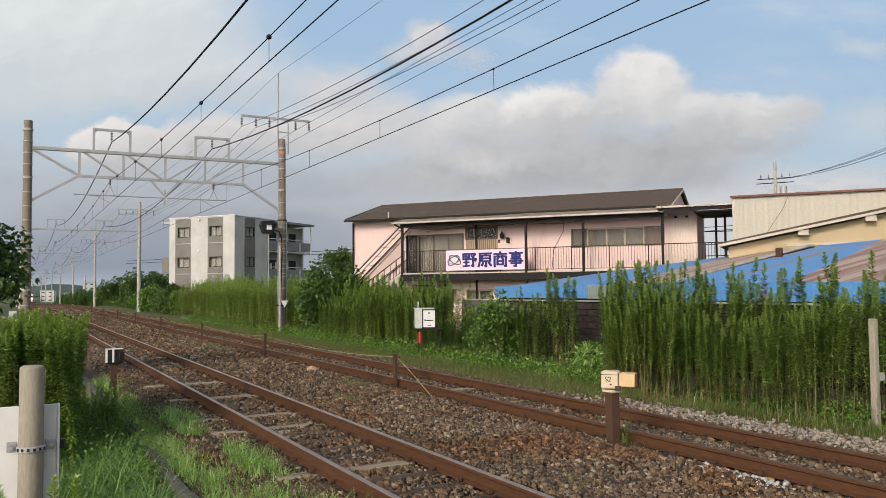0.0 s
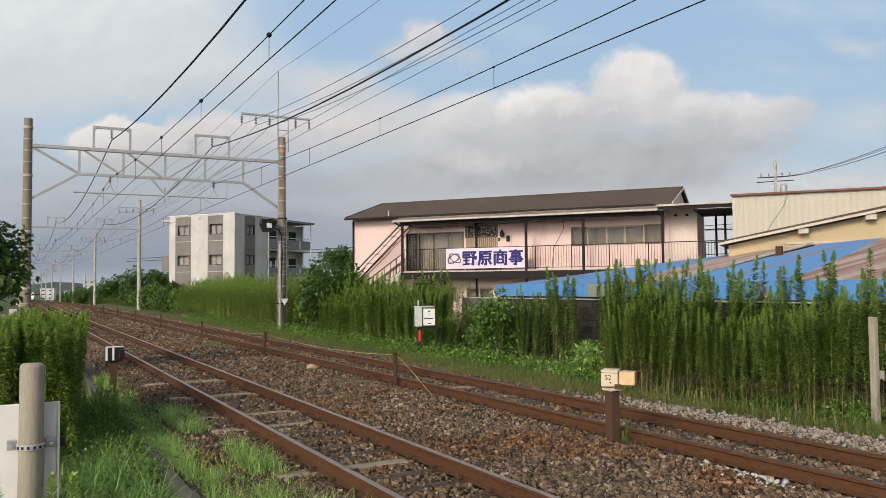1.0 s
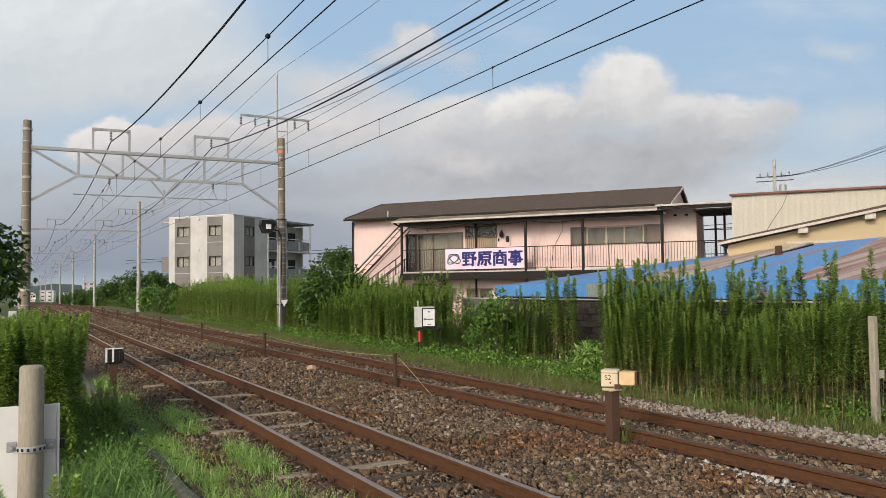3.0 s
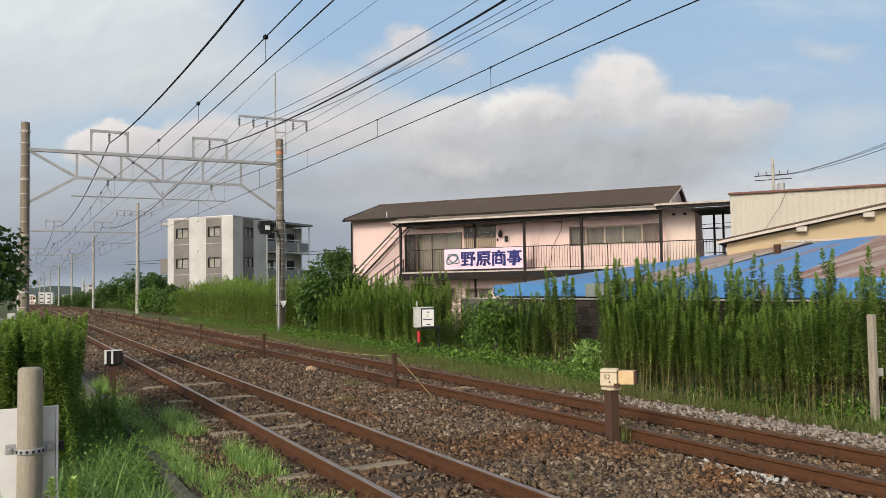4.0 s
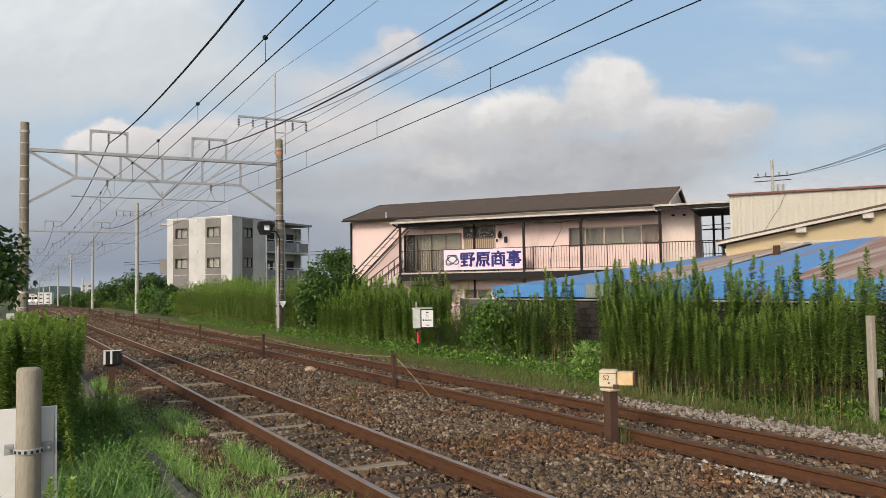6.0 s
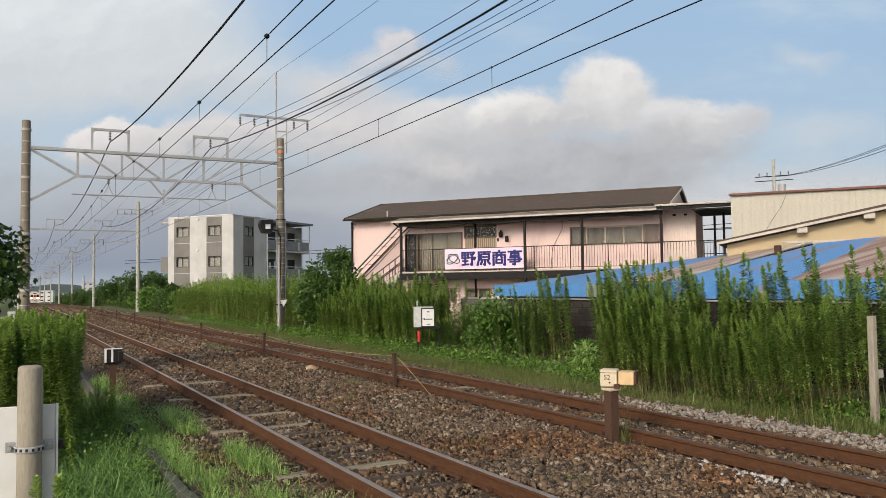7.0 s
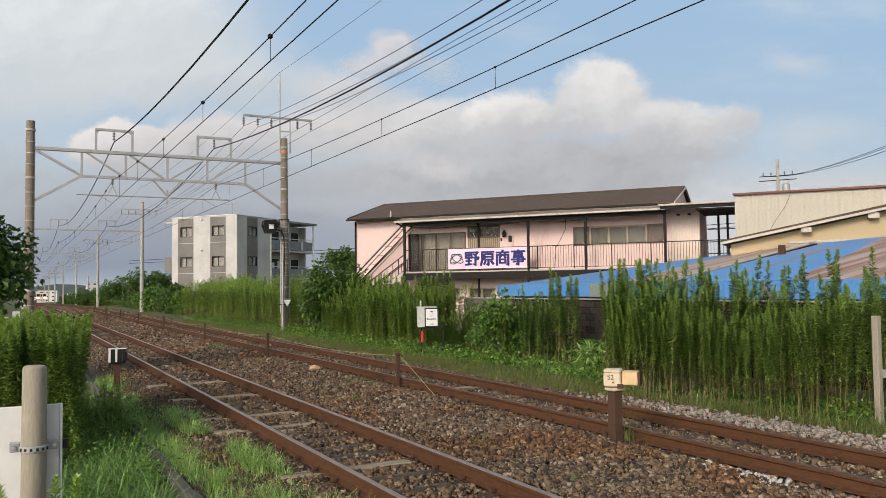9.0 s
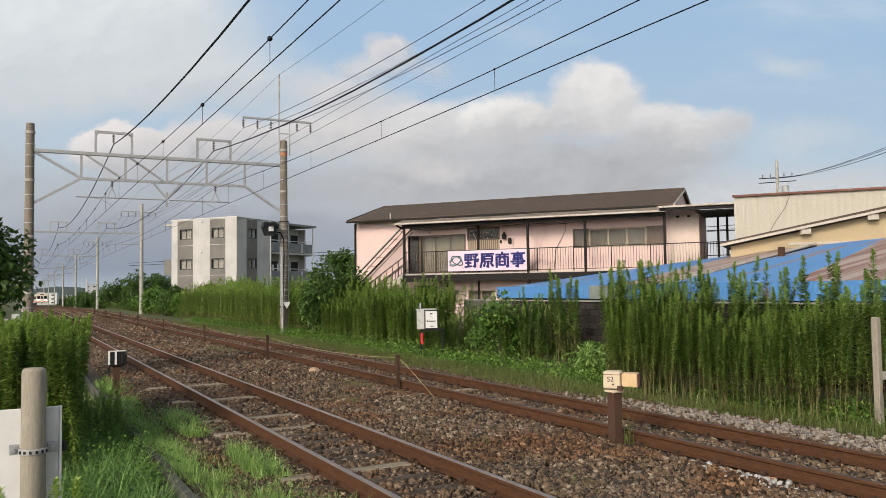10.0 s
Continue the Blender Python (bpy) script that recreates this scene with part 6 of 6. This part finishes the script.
def build_dwarf_marker():
    M = empty("lineside_marker", pose(1.94, 18.25, 0), "small black and white marker box on a rusty post", "marker")
    part("post", prism([(-0.09, 0.26), (0.09, 0.26), (0.06, 0.05), (0.055, -0.38), (-0.055, -0.38), (-0.06, 0.05)], "y", -0.05, 0.05), RUST, M)
    head = part("housing", box(-0.17, -0.10, 0.27, 0.17, 0.10, 0.56, 0.015), BLACK_PAINT, M)
    for x0, x1 in ((-0.175, -0.135), (-0.045, -0.005)):
        part("white_plate", box(x0, -0.115, 0.30, x1, -0.101, 0.57), WHITE_PAINT, head, "white plate")
    part("white_edge", box(-0.175, -0.115, 0.571, 0.17, -0.06, 0.59), WHITE_PAINT, head)
    part("lamp_tunnel", box(0.09, -0.16, 0.32, 0.19, 0.06, 0.52, 0.01), BLACK_PAINT, head)


build_dwarf_marker()


def build_phone_box():
    M = empty("lineside_cabinet", pose(11.76, 22.95, 0, 0, 0, -22), "grey lineside cabinet with a black-framed white notice", "cabinet")
    case = part("case", box(-0.42, -0.14, 0.52, 0.16, 0.20, 1.13, 0.012), GREY_BOX, M)
    part("roof", box(-0.45, -0.17, 1.13, 0.19, 0.23, 1.16, 0.006), GREY_BOX, case)
    fr = part("notice_frame", box(-0.20, -0.165, 0.52, 0.24, -0.142, 1.12), BLACK_PAINT, M, "black notice frame")
    nt = part("notice", box(-0.165, -0.175, 0.555, 0.205, -0.1665, 1.085), WHITE_PAINT, fr, "white notice plate")
    part("mark", box(-0.02, -0.179, 0.985, 0.06, -0.1755, 1.02), INK, nt)
    bm = bar((-0.04, -0.177, 0.83), (0.08, -0.177, 0.95), 0.03, 0.002)
    bar((0.08, -0.1795, 0.83), (-0.04, -0.1795, 0.95), 0.03, 0.002, bm=bm)
    part("mark", bm, INK, nt)
    part("writing_bar", box(-0.07, -0.178, 0.755, 0.15, -0.1755, 0.785), INK, nt)
    part("writing_blot", box(-0.13, -0.178, 0.745, -0.085, -0.1755, 0.80), INK, nt)
    part("writing_bar", box(-0.03, -0.178, 0.60, 0.09, -0.1755, 0.625), INK, nt)
    part("shelf", box(-0.25, -0.18, 0.47, 0.42, 0.22, 0.515), STEEL_DARK, M)
    for x in (-0.30, 0.38):
        part("leg", bar((x, 0, -0.45), (x, 0, 0.48), 0.045), STEEL_DARK, M)
    part("hose", bar((-0.27, -0.08, 0.05), (-0.27, -0.08, 0.40), 0.05, sides=10), RED_PAINT, M, "red signal flare tube")
    part("pipe", bar((-0.30, 0.1, 1.13), (-0.30, 0.1, 1.35), 0.03, sides=8), GALV, M)


build_phone_box()


def build_near_sign():
    S = empty("sign_board", pose(0.11, 4.85, 0), "back of a white sign board clamped to a round concrete post", "sign")
    part("post", lathe([(0.066, -0.9), (0.060, 1.366), (0.056, 1.379), (0.046, 1.386), (0.001, 1.388)], 20), POST_CONCRETE, S, "weathered concrete post", True)
    part("board", box(-0.46, 0.075, 0.42, 0.128, 0.089, 1.165, 0.004), WHITE_PAINT, S, "white painted sheet")
    part("board_rim", box(0.1285, 0.06, 0.42, 0.140, 0.095, 1.165), WHITE_PAINT, S)
    band = part("clamp_band", lathe([(0.069, 0.935), (0.071, 0.937), (0.071, 0.962), (0.069, 0.964)], 20), GALV, S)
    for i in range(6):
        a = radians(-150 + i * 24)
        part("slot", box(-0.006, -0.003, 0.942, 0.006, 0.003, 0.957, m=Matrix.Translation((0.0715 * math.cos(a), 0.0715 * math.sin(a), 0)) @ Matrix.Rotation(a + math.pi / 2, 4, "Z")), BLACK_PAINT, band)
    for s in (-1, 1):
        lug = part("clamp_lug", box(s * 0.066, 0.02, 0.93, s * 0.115, 0.035, 0.985, 0.004), GALV, S)
        part("bolt", bar((s * 0.095, 0.02, 0.957), (s * 0.095, -0.005, 0.957), 0.010, sides=6), GALV, lug)
    part("edge_bolt", lathe([(0.014, 0), (0.014, 0.05)], 8, at=(0.154, 0.08, 0.92)), BLACK_PAINT, S)


build_near_sign()


def build_fence_post(x, y, z, lean):
    P = empty("fence_post", pose(x, y, 0, lean, 0, 0), "old square concrete fence post", "fence post", "fence posts")
    part("post", box(-0.052, -0.052, -0.5, 0.052, 0.052, z, 0.012), POST_CONCRETE, P)
    part("rail_stub", box(0.053, -0.03, 0.30, 0.2, 0.03, 0.42), CONCRETE, P)


build_fence_post(11.68, 7.82, 1.25, 0)
build_fence_post(12.25, 7.55, 0.40, 1)


KERB = surface("dark damp kerb concrete", (0.055, 0.055, 0.048), (0.10, 0.098, 0.086), (0.045, 0.06, 0.03), 0.95, grain=26, patch=3.0, bump=0.7, dist=0.01, spread=0.4)


def build_drain():
    D = empty("drain_kerb", None, "grey precast concrete drain kerb sunk in grass", "kerb", kind="structure")
    y = 4.0
    rng = random.Random(2)
    while y < 25:
        o = part("kerb_stone", box(1.62, y + 0.012, -0.80, 1.73, y + 1.18, -0.33 + rng.uniform(-0.02, 0.015), 0.012), KERB, D)
        o.matrix_basis = pose(rng.uniform(-0.012, 0.012), 0, 0, 0, rng.uniform(-0.4, 0.4), 0)
        y += 1.2
    y = 9.5
    while y < 12:
        part("slab", box(1.30, y, -0.60, 1.60, y + 0.58, -0.54, 0.01), CONCRETE_OLD, D)
        y += 0.9


build_drain()


def build_warning_lamp():
    L = empty("warning_signal", pose(11.40, 39.3, 0), "black hooded obstruction signal on the pole", "signal")
    part("housing", prism([(-0.50, 5.20), (0.06, 5.20), (0.20, 5.00), (0.02, 4.56), (-0.40, 4.56), (-0.56, 4.96)], "y", -0.28, 0.18), BLACK_PAINT, L, "black pentagonal hood")
    part("lens", box(-0.30, -0.32, 4.76, -0.05, -0.281, 5.00, 0.01), WHITE_LENS, L, "white lens")
    part("visor", prism([(-0.36, 5.03), (0.02, 5.03), (0.02, 5.06), (-0.36, 5.06)], "y", -0.5, -0.282), BLACK_PAINT, L)
    part("conduit", wire_mesh([(0.12, 0, 4.75), (0.40, 0, 4.70), (0.54, 0, 4.4), (0.56, 0, 3.6), (0.50, 0.1, 1.0), (0.50, 0.1, -0.4)], 0.04), BLACK_PAINT, L)
    part("cable_duct", bar((0.46, -0.02, -0.4), (0.46, -0.02, 4.0), 0.045, sides=8), GALV, L)
    part("plate", prism([(0.50, 1.25), (0.88, 1.25), (0.69, 0.90)], "y", -0.02, 0.0), WHITE_PAINT, L, "white triangular plate")


WHITE_LENS = surface("white lens", (0.75, 0.76, 0.78), (0.8, 0.81, 0.83), None, 0.2, bump=0.0)
build_warning_lamp()


def build_banner():
    """Banner on the gallery rail: strokes built as bars in a 100 x 100 cell for each character."""
    B = empty("banner", house.matrix_world @ pose(2.45, -0.10, 2.645), "pinkish white banner with navy characters on the railing", "banner")
    W, Hh = 4.08, 1.0
    part("cloth", box(0, 0, 0, W, 0.02, Hh, 0.004), SIGN_PINK, B)
    # ring emblem as plain shapes
    for k, (cx, cz, tilt, mat) in enumerate(((0.42, 0.50, 35, INK), (0.50, 0.52, -30, INK), (0.44, 0.52, 15, TEAL))):
        pts = []
        for i in range(29):
            a = 2 * math.pi * i / 28
            x, z = 0.34 * math.cos(a), 0.17 * math.sin(a)
            c, s = math.cos(radians(tilt)), math.sin(radians(tilt))
            pts.append((cx + x * c - z * s, -0.012 - 0.006 * k, cz + x * s + z * c))
        part("emblem_ring", wire_mesh(pts, 0.022 if k < 2 else 0.016), mat, B)
    # strokes (x0, y0, x1, y1) from the lower left of each cell
    glyphs = {
        "\u91ce": [(4, 92, 46, 92), (4, 74, 46, 74), (4, 56, 46, 56), (4, 92, 4, 56), (46, 92, 46, 56), (25, 92, 25, 10), (6, 36, 44, 36), (2, 10, 48, 14), (56, 92, 92, 92), (92, 92, 76, 74), (62, 80, 80, 66), (52, 58, 98, 58), (98, 58, 90, 44), (75, 58, 75, 8), (75, 8, 62, 14)],
        "\u539f": [(10, 92, 98, 92), (14, 92, 14, 40), (14, 40, 4, 6), (58, 92, 52, 80), (30, 78, 88, 78), (30, 60, 88, 60), (30, 42, 88, 42), (30, 78, 30, 42), (88, 78, 88, 42), (59, 42, 59, 6), (59, 6, 48, 12), (38, 32, 28, 12), (78, 32, 94, 12)],
        "\u5546": [(50, 100, 50, 86), (6, 86, 94, 86), (32, 84, 36, 72), (68, 84, 64, 72), (10, 70, 90, 70), (10, 70, 10, 4), (90, 70, 90, 4), (90, 4, 80, 8), (40, 66, 28, 50), (60, 66, 72, 50), (30, 40, 70, 40), (30, 18, 70, 18), (30, 40, 30, 18), (70, 40, 70, 18)],
        "\u4e8b": [(4, 90, 96, 90), (24, 78, 76, 78), (24, 64, 76, 64), (24, 78, 24, 64), (76, 78, 76, 64), (16, 52, 82, 52), (2, 38, 98, 38), (16, 24, 82, 24), (82, 52, 82, 24), (50, 98, 50, 4), (50, 4, 36, 8)],
    }
    x = 0.92
    s = 0.0072
    for ch, strokes in glyphs.items():
        bm = bmesh.new()
        for i, (x0, y0, x1, y1) in enumerate(strokes):
            a, b = Vector((x + x0 * s, -0.004 - 0.0006 * i, 0.13 + y0 * s * 1.02)), Vector((x + x1 * s, -0.004 - 0.0006 * i, 0.13 + y1 * s * 1.02))
            d = (b - a).normalized() * 0.03
            c = (b - a)
            w = 0.092 if abs(c.x) > abs(c.z) else 0.118
            q = Matrix.Translation((a + b) / 2) @ Matrix.Rotation(-math.atan2(c.z, c.x), 4, "Y")
            box(-c.length / 2 - 0.03, -0.003, -w / 2, c.length / 2 + 0.03, 0.003, w / 2, bm=bm, m=q)
        part("character", bm, NAVY, B)
        x += 0.79


build_banner()


# ---- far things ----
def build_utility_pole():
    U = empty("utility_pole", pose(60, 48.95, 0), "grey concrete utility pole with cross arms and wires", "utility pole")
    part("pole", bar((0, 0, -0.4), (0, 0, 12.8), 0.2, sides=12, r2=0.13), CONCRETE, U)
    for z in (10.9, 11.3):
        part("cross_arm", bar((-0.85, 1.3, z), (0.85, -1.3, z), 0.07), STEEL_DARK, U)
    part("transformer", lathe([(0.3, 9.7), (0.32, 9.75), (0.32, 10.5), (0.28, 10.55)], 12, at=(0.4, -0.5, 0)), GALV, U)
    for s in (-0.65, -0.3, 0.3, 0.65):
        part("insulator", insulator(bmesh.new(), s, -s * 1.57, 11.3, 11.7, 0.08, 2), PORCELAIN, U)
        part("brace", bar((0, 0, 10.2), (s, -s * 1.57, 10.9), 0.04), GALV, U)
    for s, sag in ((0.65, 0.9), (0.3, 1.1), (-0.3, 1.3)):
        pts = [(60 + s - 25.5 * t, 48.95 - s * 1.57 - 32 * t, 11.25 - 2.6 * t + 1.1 * (s + 0.3) * t - sag * 2 * t * (1 - t)) for t in [i / 12 for i in range(13)]]
        tagged(wire_part("power_cable", pts, 0.018), "black power line to the utility pole", "cable")
    for dz in (0.0, 0.35):
        pts = [(30 + 40 * t, 92 - 42 * t, 5.4 + dz + 4.0 * t) for t in (0, 0.5, 1)]
        tagged(wire_part("power_cable", [(14 + 46 * t, 118 - 69 * t, 5.6 + dz + 1.4 * t - 0.8 * t * (1 - t)) for t in [i / 10 for i in range(11)]], 0.03), "distant black power line", "cable")


build_utility_pole()
FAR_WHITE = surface("far white wall", (0.60, 0.60, 0.58), (0.66, 0.66, 0.64), None, 0.8, grain=2, patch=0.2, bump=0.0)
FAR_GREY = surface("far grey wall", (0.36, 0.37, 0.39), (0.42, 0.43, 0.45), None, 0.8, grain=2, patch=0.2, bump=0.0)
FAR_HILL = surface("far woods", (0.055, 0.075, 0.07), (0.085, 0.105, 0.095), (0.10, 0.12, 0.12), 1.0, grain=0.4, patch=0.03, bump=0.6, dist=2.0)


def far_building(x, y, w, d, h, mat, label, storeys):
    B = empty("distant_building", pose(x, y, -0.45 + dip(y), 0, 0, -10), label, "building", "distant buildings")
    part("wall", box(0, 0, 0, w, d, h), mat, B)
    part("roof", box(-0.2, -0.2, h, w + 0.2, d + 0.2, h + 0.35), FAR_GREY, B)
    n = max(2, int(w / 3))
    for s in range(storeys):
        for i in range(n):
            a = w * (i + 0.25) / n
            z = h * (s + 0.35) / storeys
            part("window", box(a, -0.05, z, a + w * 0.4 / n, 0.05, z + h * 0.35 / storeys), DARK_ROOM, B)


far_building(12.6, 430, 6, 8, 5.5, FAR_WHITE, "white distant building beside the line", 3)
far_building(25.0, 470, 5, 8, 4.2, FAR_WHITE, "white distant building beside the line", 3)
far_building(45.0, 620, 8, 10, 11.5, FAR_GREY, "tall grey distant building", 4)
far_building(31.0, 380, 8, 8, 3.2, FAR_WHITE, "low white distant building", 1)
far_building(45.0, 300, 9, 7, 5.0, FAR_WHITE, "low white distant house", 2)
far_building(-10.0, 60, 6, 9, 5.0, FAR_GREY, "grey house behind the tree", 2)
far_building(21.5, 108, 9, 6, 3.0, FAR_WHITE, "low white house behind shrubs", 1)
ch = empty("chimney", pose(44.0, 590, -2.6), "tall grey distant chimney", "chimney")
part("stack", bar((0, 0, -0.5), (0, 0, 15), 0.8, sides=12, r2=0.5), FAR_GREY, ch)


def build_hill():
    V, F = [], []
    for i in range(81):
        x = -400 + i * 20
        h = 10 + 7 * noise.noise((x * 0.006, 0, 4)) + 3 * noise.noise((x * 0.03, 0, 9))
        V += [(x, 900, -1), (x, 950, h), (x, 1100, h * 0.9)]
    for i in range(80):
        a = i * 3
        F += [(a, a + 3, a + 4, a + 1), (a + 1, a + 4, a + 5, a + 2)]
    tagged(new("backdrop_hill", mesh_of("backdrop_hill", V, F, FAR_HILL)), "low wooded hills on the horizon", "hill", kind="structure")


build_hill()

# ---- trackside cabinet left of the mast ----
cab = empty("relay_cabinet", pose(-0.5, 33.0, -0.4), "pale grey relay cabinet and concrete stub beside the mast", "cabinet")
part("leg", box(0.57, -0.03, 0, 0.63, 0.03, 1.04), STEEL_DARK, cab)
case = part("case", box(0.47, -0.14, 1.04, 0.73, 0.14, 1.50, 0.015), GREY_BOX, cab)
part("door", box(0.49, -0.155, 1.07, 0.71, -0.142, 1.47), GREY_BOX, case)
part("stub_post", box(0.10, -0.13, 0, 0.38, 0.13, 1.32, 0.03), POST_CONCRETE, cab, "weathered concrete stub post")

# ---- approaching train ----
TRAIN_BODY = surface("cream train paint", (0.60, 0.50, 0.42), (0.66, 0.56, 0.48), None, 0.5, grain=2, patch=0.5, bump=0.0)
TRAIN_RED = surface("orange-red stripe", (0.50, 0.14, 0.06), (0.55, 0.17, 0.08), None, 0.5, bump=0.0)
HEADLIGHT = glow("headlight", (1.0, 0.93, 0.80), 24.0)
BLACK_GLASS = surface("dark windscreen", (0.015, 0.017, 0.02), (0.02, 0.022, 0.026), None, 0.1, bump=0.0)


def build_train():
    T = empty("train", pose(TRACKS[1], 400, 0), "approaching cream commuter train with lit headlights", "train")
    for c in range(4):
        y = c * 20.4
        car = part("car_body", prism([(-1.42, 1.05), (1.42, 1.05), (1.47, 1.6), (1.45, 2.9), (1.15, 3.5), (0.6, 3.68), (-0.6, 3.68), (-1.15, 3.5), (-1.45, 2.9), (-1.47, 1.6)], "y", y, y + 19.9), TRAIN_BODY, T)
        part("stripe", box(-1.49, y + 0.05, 1.35, 1.49, y + 19.85, 1.6), TRAIN_RED, car)
        part("underframe", box(-1.2, y + 0.3, 0.35, 1.2, y + 19.6, 1.05), STEEL_DARK, car)
        for k in range(8):
            for s in (-1, 1):
                part("window", box(s * 1.46 - 0.03, y + 1.2 + k * 2.3, 2.0, s * 1.46 + 0.03, y + 2.8 + k * 2.3, 2.85), BLACK_GLASS, car)
        part("air_conditioner", box(-0.9, y + 7, 3.69, 0.9, y + 12, 4.05, 0.05), GALV, car)
    front = part("front_mask", box(-1.40, -0.06, 1.10, 1.40, -0.002, 3.45, 0.02), TRAIN_BODY, T)
    for a, b in ((-1.25, -0.45), (0.45, 1.25)):
        part("windscreen", box(a, -0.10, 2.05, b, -0.062, 2.85), BLACK_GLASS, front)
    part("gangway_door", box(-0.38, -0.09, 1.10, 0.38, -0.062, 3.10), TRAIN_BODY, front)
    part("door_window", box(-0.24, -0.11, 2.05, 0.24, -0.092, 2.80), BLACK_GLASS, front)
    for x in (-0.95, 0.95):
        part("headlight", lathe([(0.18, 0), (0.18, 0.05)], 12), HEADLIGHT, front, "lit headlight").matrix_basis = pose(x, -0.13, 1.62, 90, 0, 0)
    part("front_band", box(-1.38, -0.085, 1.12, 1.38, -0.062, 1.40), TRAIN_RED, front, "orange-red band below the lights")
    part("destination_sign", box(-0.5, -0.10, 3.12, 0.5, -0.062, 3.36), BLACK_GLASS, front)
    part("skirt", box(-1.25, -0.05, 0.25, 1.25, 0.2, 1.0), GREY_BOX, T)
    part("coupler", box(-0.12, -0.5, 0.75, 0.12, 0.0, 1.0), STEEL_DARK, T)
    for y in (2.5, 4.6, 15.5, 17.6):
        for s in (-0.566, 0.566):
            w = part("wheel", lathe([(0.42, -0.06), (0.43, 0), (0.43, 0.06)], 16), RUST, T)
            w.matrix_basis = pose(s, y, 0.43, 0, 90, 0)
    pan = part("pantograph", bar((-0.5, 26, 4.1), (-0.5, 27.2, 4.9), 0.04), STEEL_DARK, T)
    part("pan_arm", bar((-0.5, 27.2, 4.9), (0.0, 26.2, 5.75), 0.04), STEEL_DARK, pan)
    return T


train = build_train()

# ---- odd stones ----
def build_painted_stone():
    bm = bmesh.new()
    bmesh.ops.create_icosphere(bm, subdivisions=2, radius=0.14)
    for v in bm.verts:
        v.co *= 1 + 0.25 * noise.noise(v.co * 7)
        v.co.z *= 0.75
    ob = part("stone", bm, surface("ochre stone", (0.34, 0.21, 0.12), (0.46, 0.34, 0.24), (0.5, 0.44, 0.36), 0.9, grain=14, patch=6, bump=0.6), None)
    tagged(ob, "ochre painted stone lying in the ballast", "stone")
    ob.matrix_world = pose(6.30, 18.28, -0.11, 0, 0, 30)


build_painted_stone()
grass_patch("post_weeds", [(6.66, 7.72, 0.07, 0.10, -0.22)], 26, 0.50, GRASS_DRY, 26, "thin green weed climbing beside the marker post", 0.006, 0.35)


# ---- what moves ----
VIEW_AXIS = Vector((math.sin(radians(28.2)), math.cos(radians(28.2)), 0))


def gust(t, phase):
    """Lean of the weeds in degrees: a slow sway, and a gust about 7.2 s that pushes them over."""
    sway = 0.5 * math.sin(1.9 * t + phase) + 0.25 * math.sin(4.1 * t + 1.7 * phase)
    push = math.exp(-((t - 7.3) / 0.75) ** 2)
    return sway - 7.0 * push


def leaning(foot, degrees):
    return Matrix.Translation(foot) @ Matrix.Rotation(radians(degrees), 4, VIEW_AXIS)


def motions():
    for cloud, turn, sink in ((cloud_main, 0.325, 0.055), (cloud_right, 0.43, 0.055), (cloud_wisp, 0.31, 0.085), (cloud_veil, 0.45, 0.08)):
        walk(cloud, [(t, pose(0, 0, 1.775, -sink * t, 0, -28.24 + turn * t)) for t in (0, 5, 10)])
    # the train comes on along the far track
    walk(train, [(t, pose(TRACKS[1], y, dip(y), math.degrees(math.atan((dip(y + 40) - dip(y)) / 40)), 0, 0)) for t, y in ((0, 392), (3.5, 340), (7, 293), (8.5, 275), (10, 259))])
    beats = [i * 0.5 for i in range(21)]
    for ob, foot, strength, phase in SWAYING:
        walk(ob, [(t, leaning(foot, strength * gust(t, phase))) for t in beats])
    for ob, foot, strength in ((tree_left, (-0.85, 20.5, -0.6), 1.0), (tree_high, (-1.78, 19.0, -0.6), 1.0)):
        walk(ob, [(t, leaning(foot, strength * (0.5 * math.sin(1.3 * t + 0.5) + 1.5 * math.exp(-((t - 8.9) / 0.9) ** 2)))) for t in beats])
    for ob, foot in ((bush_a, (13.6, 36.6, -0.42)), (bush_b, (13.3, 21.3, -0.42))):
        walk(ob, [(t, leaning(foot, 0.3 * gust(t, 2.0))) for t in beats])


motions()
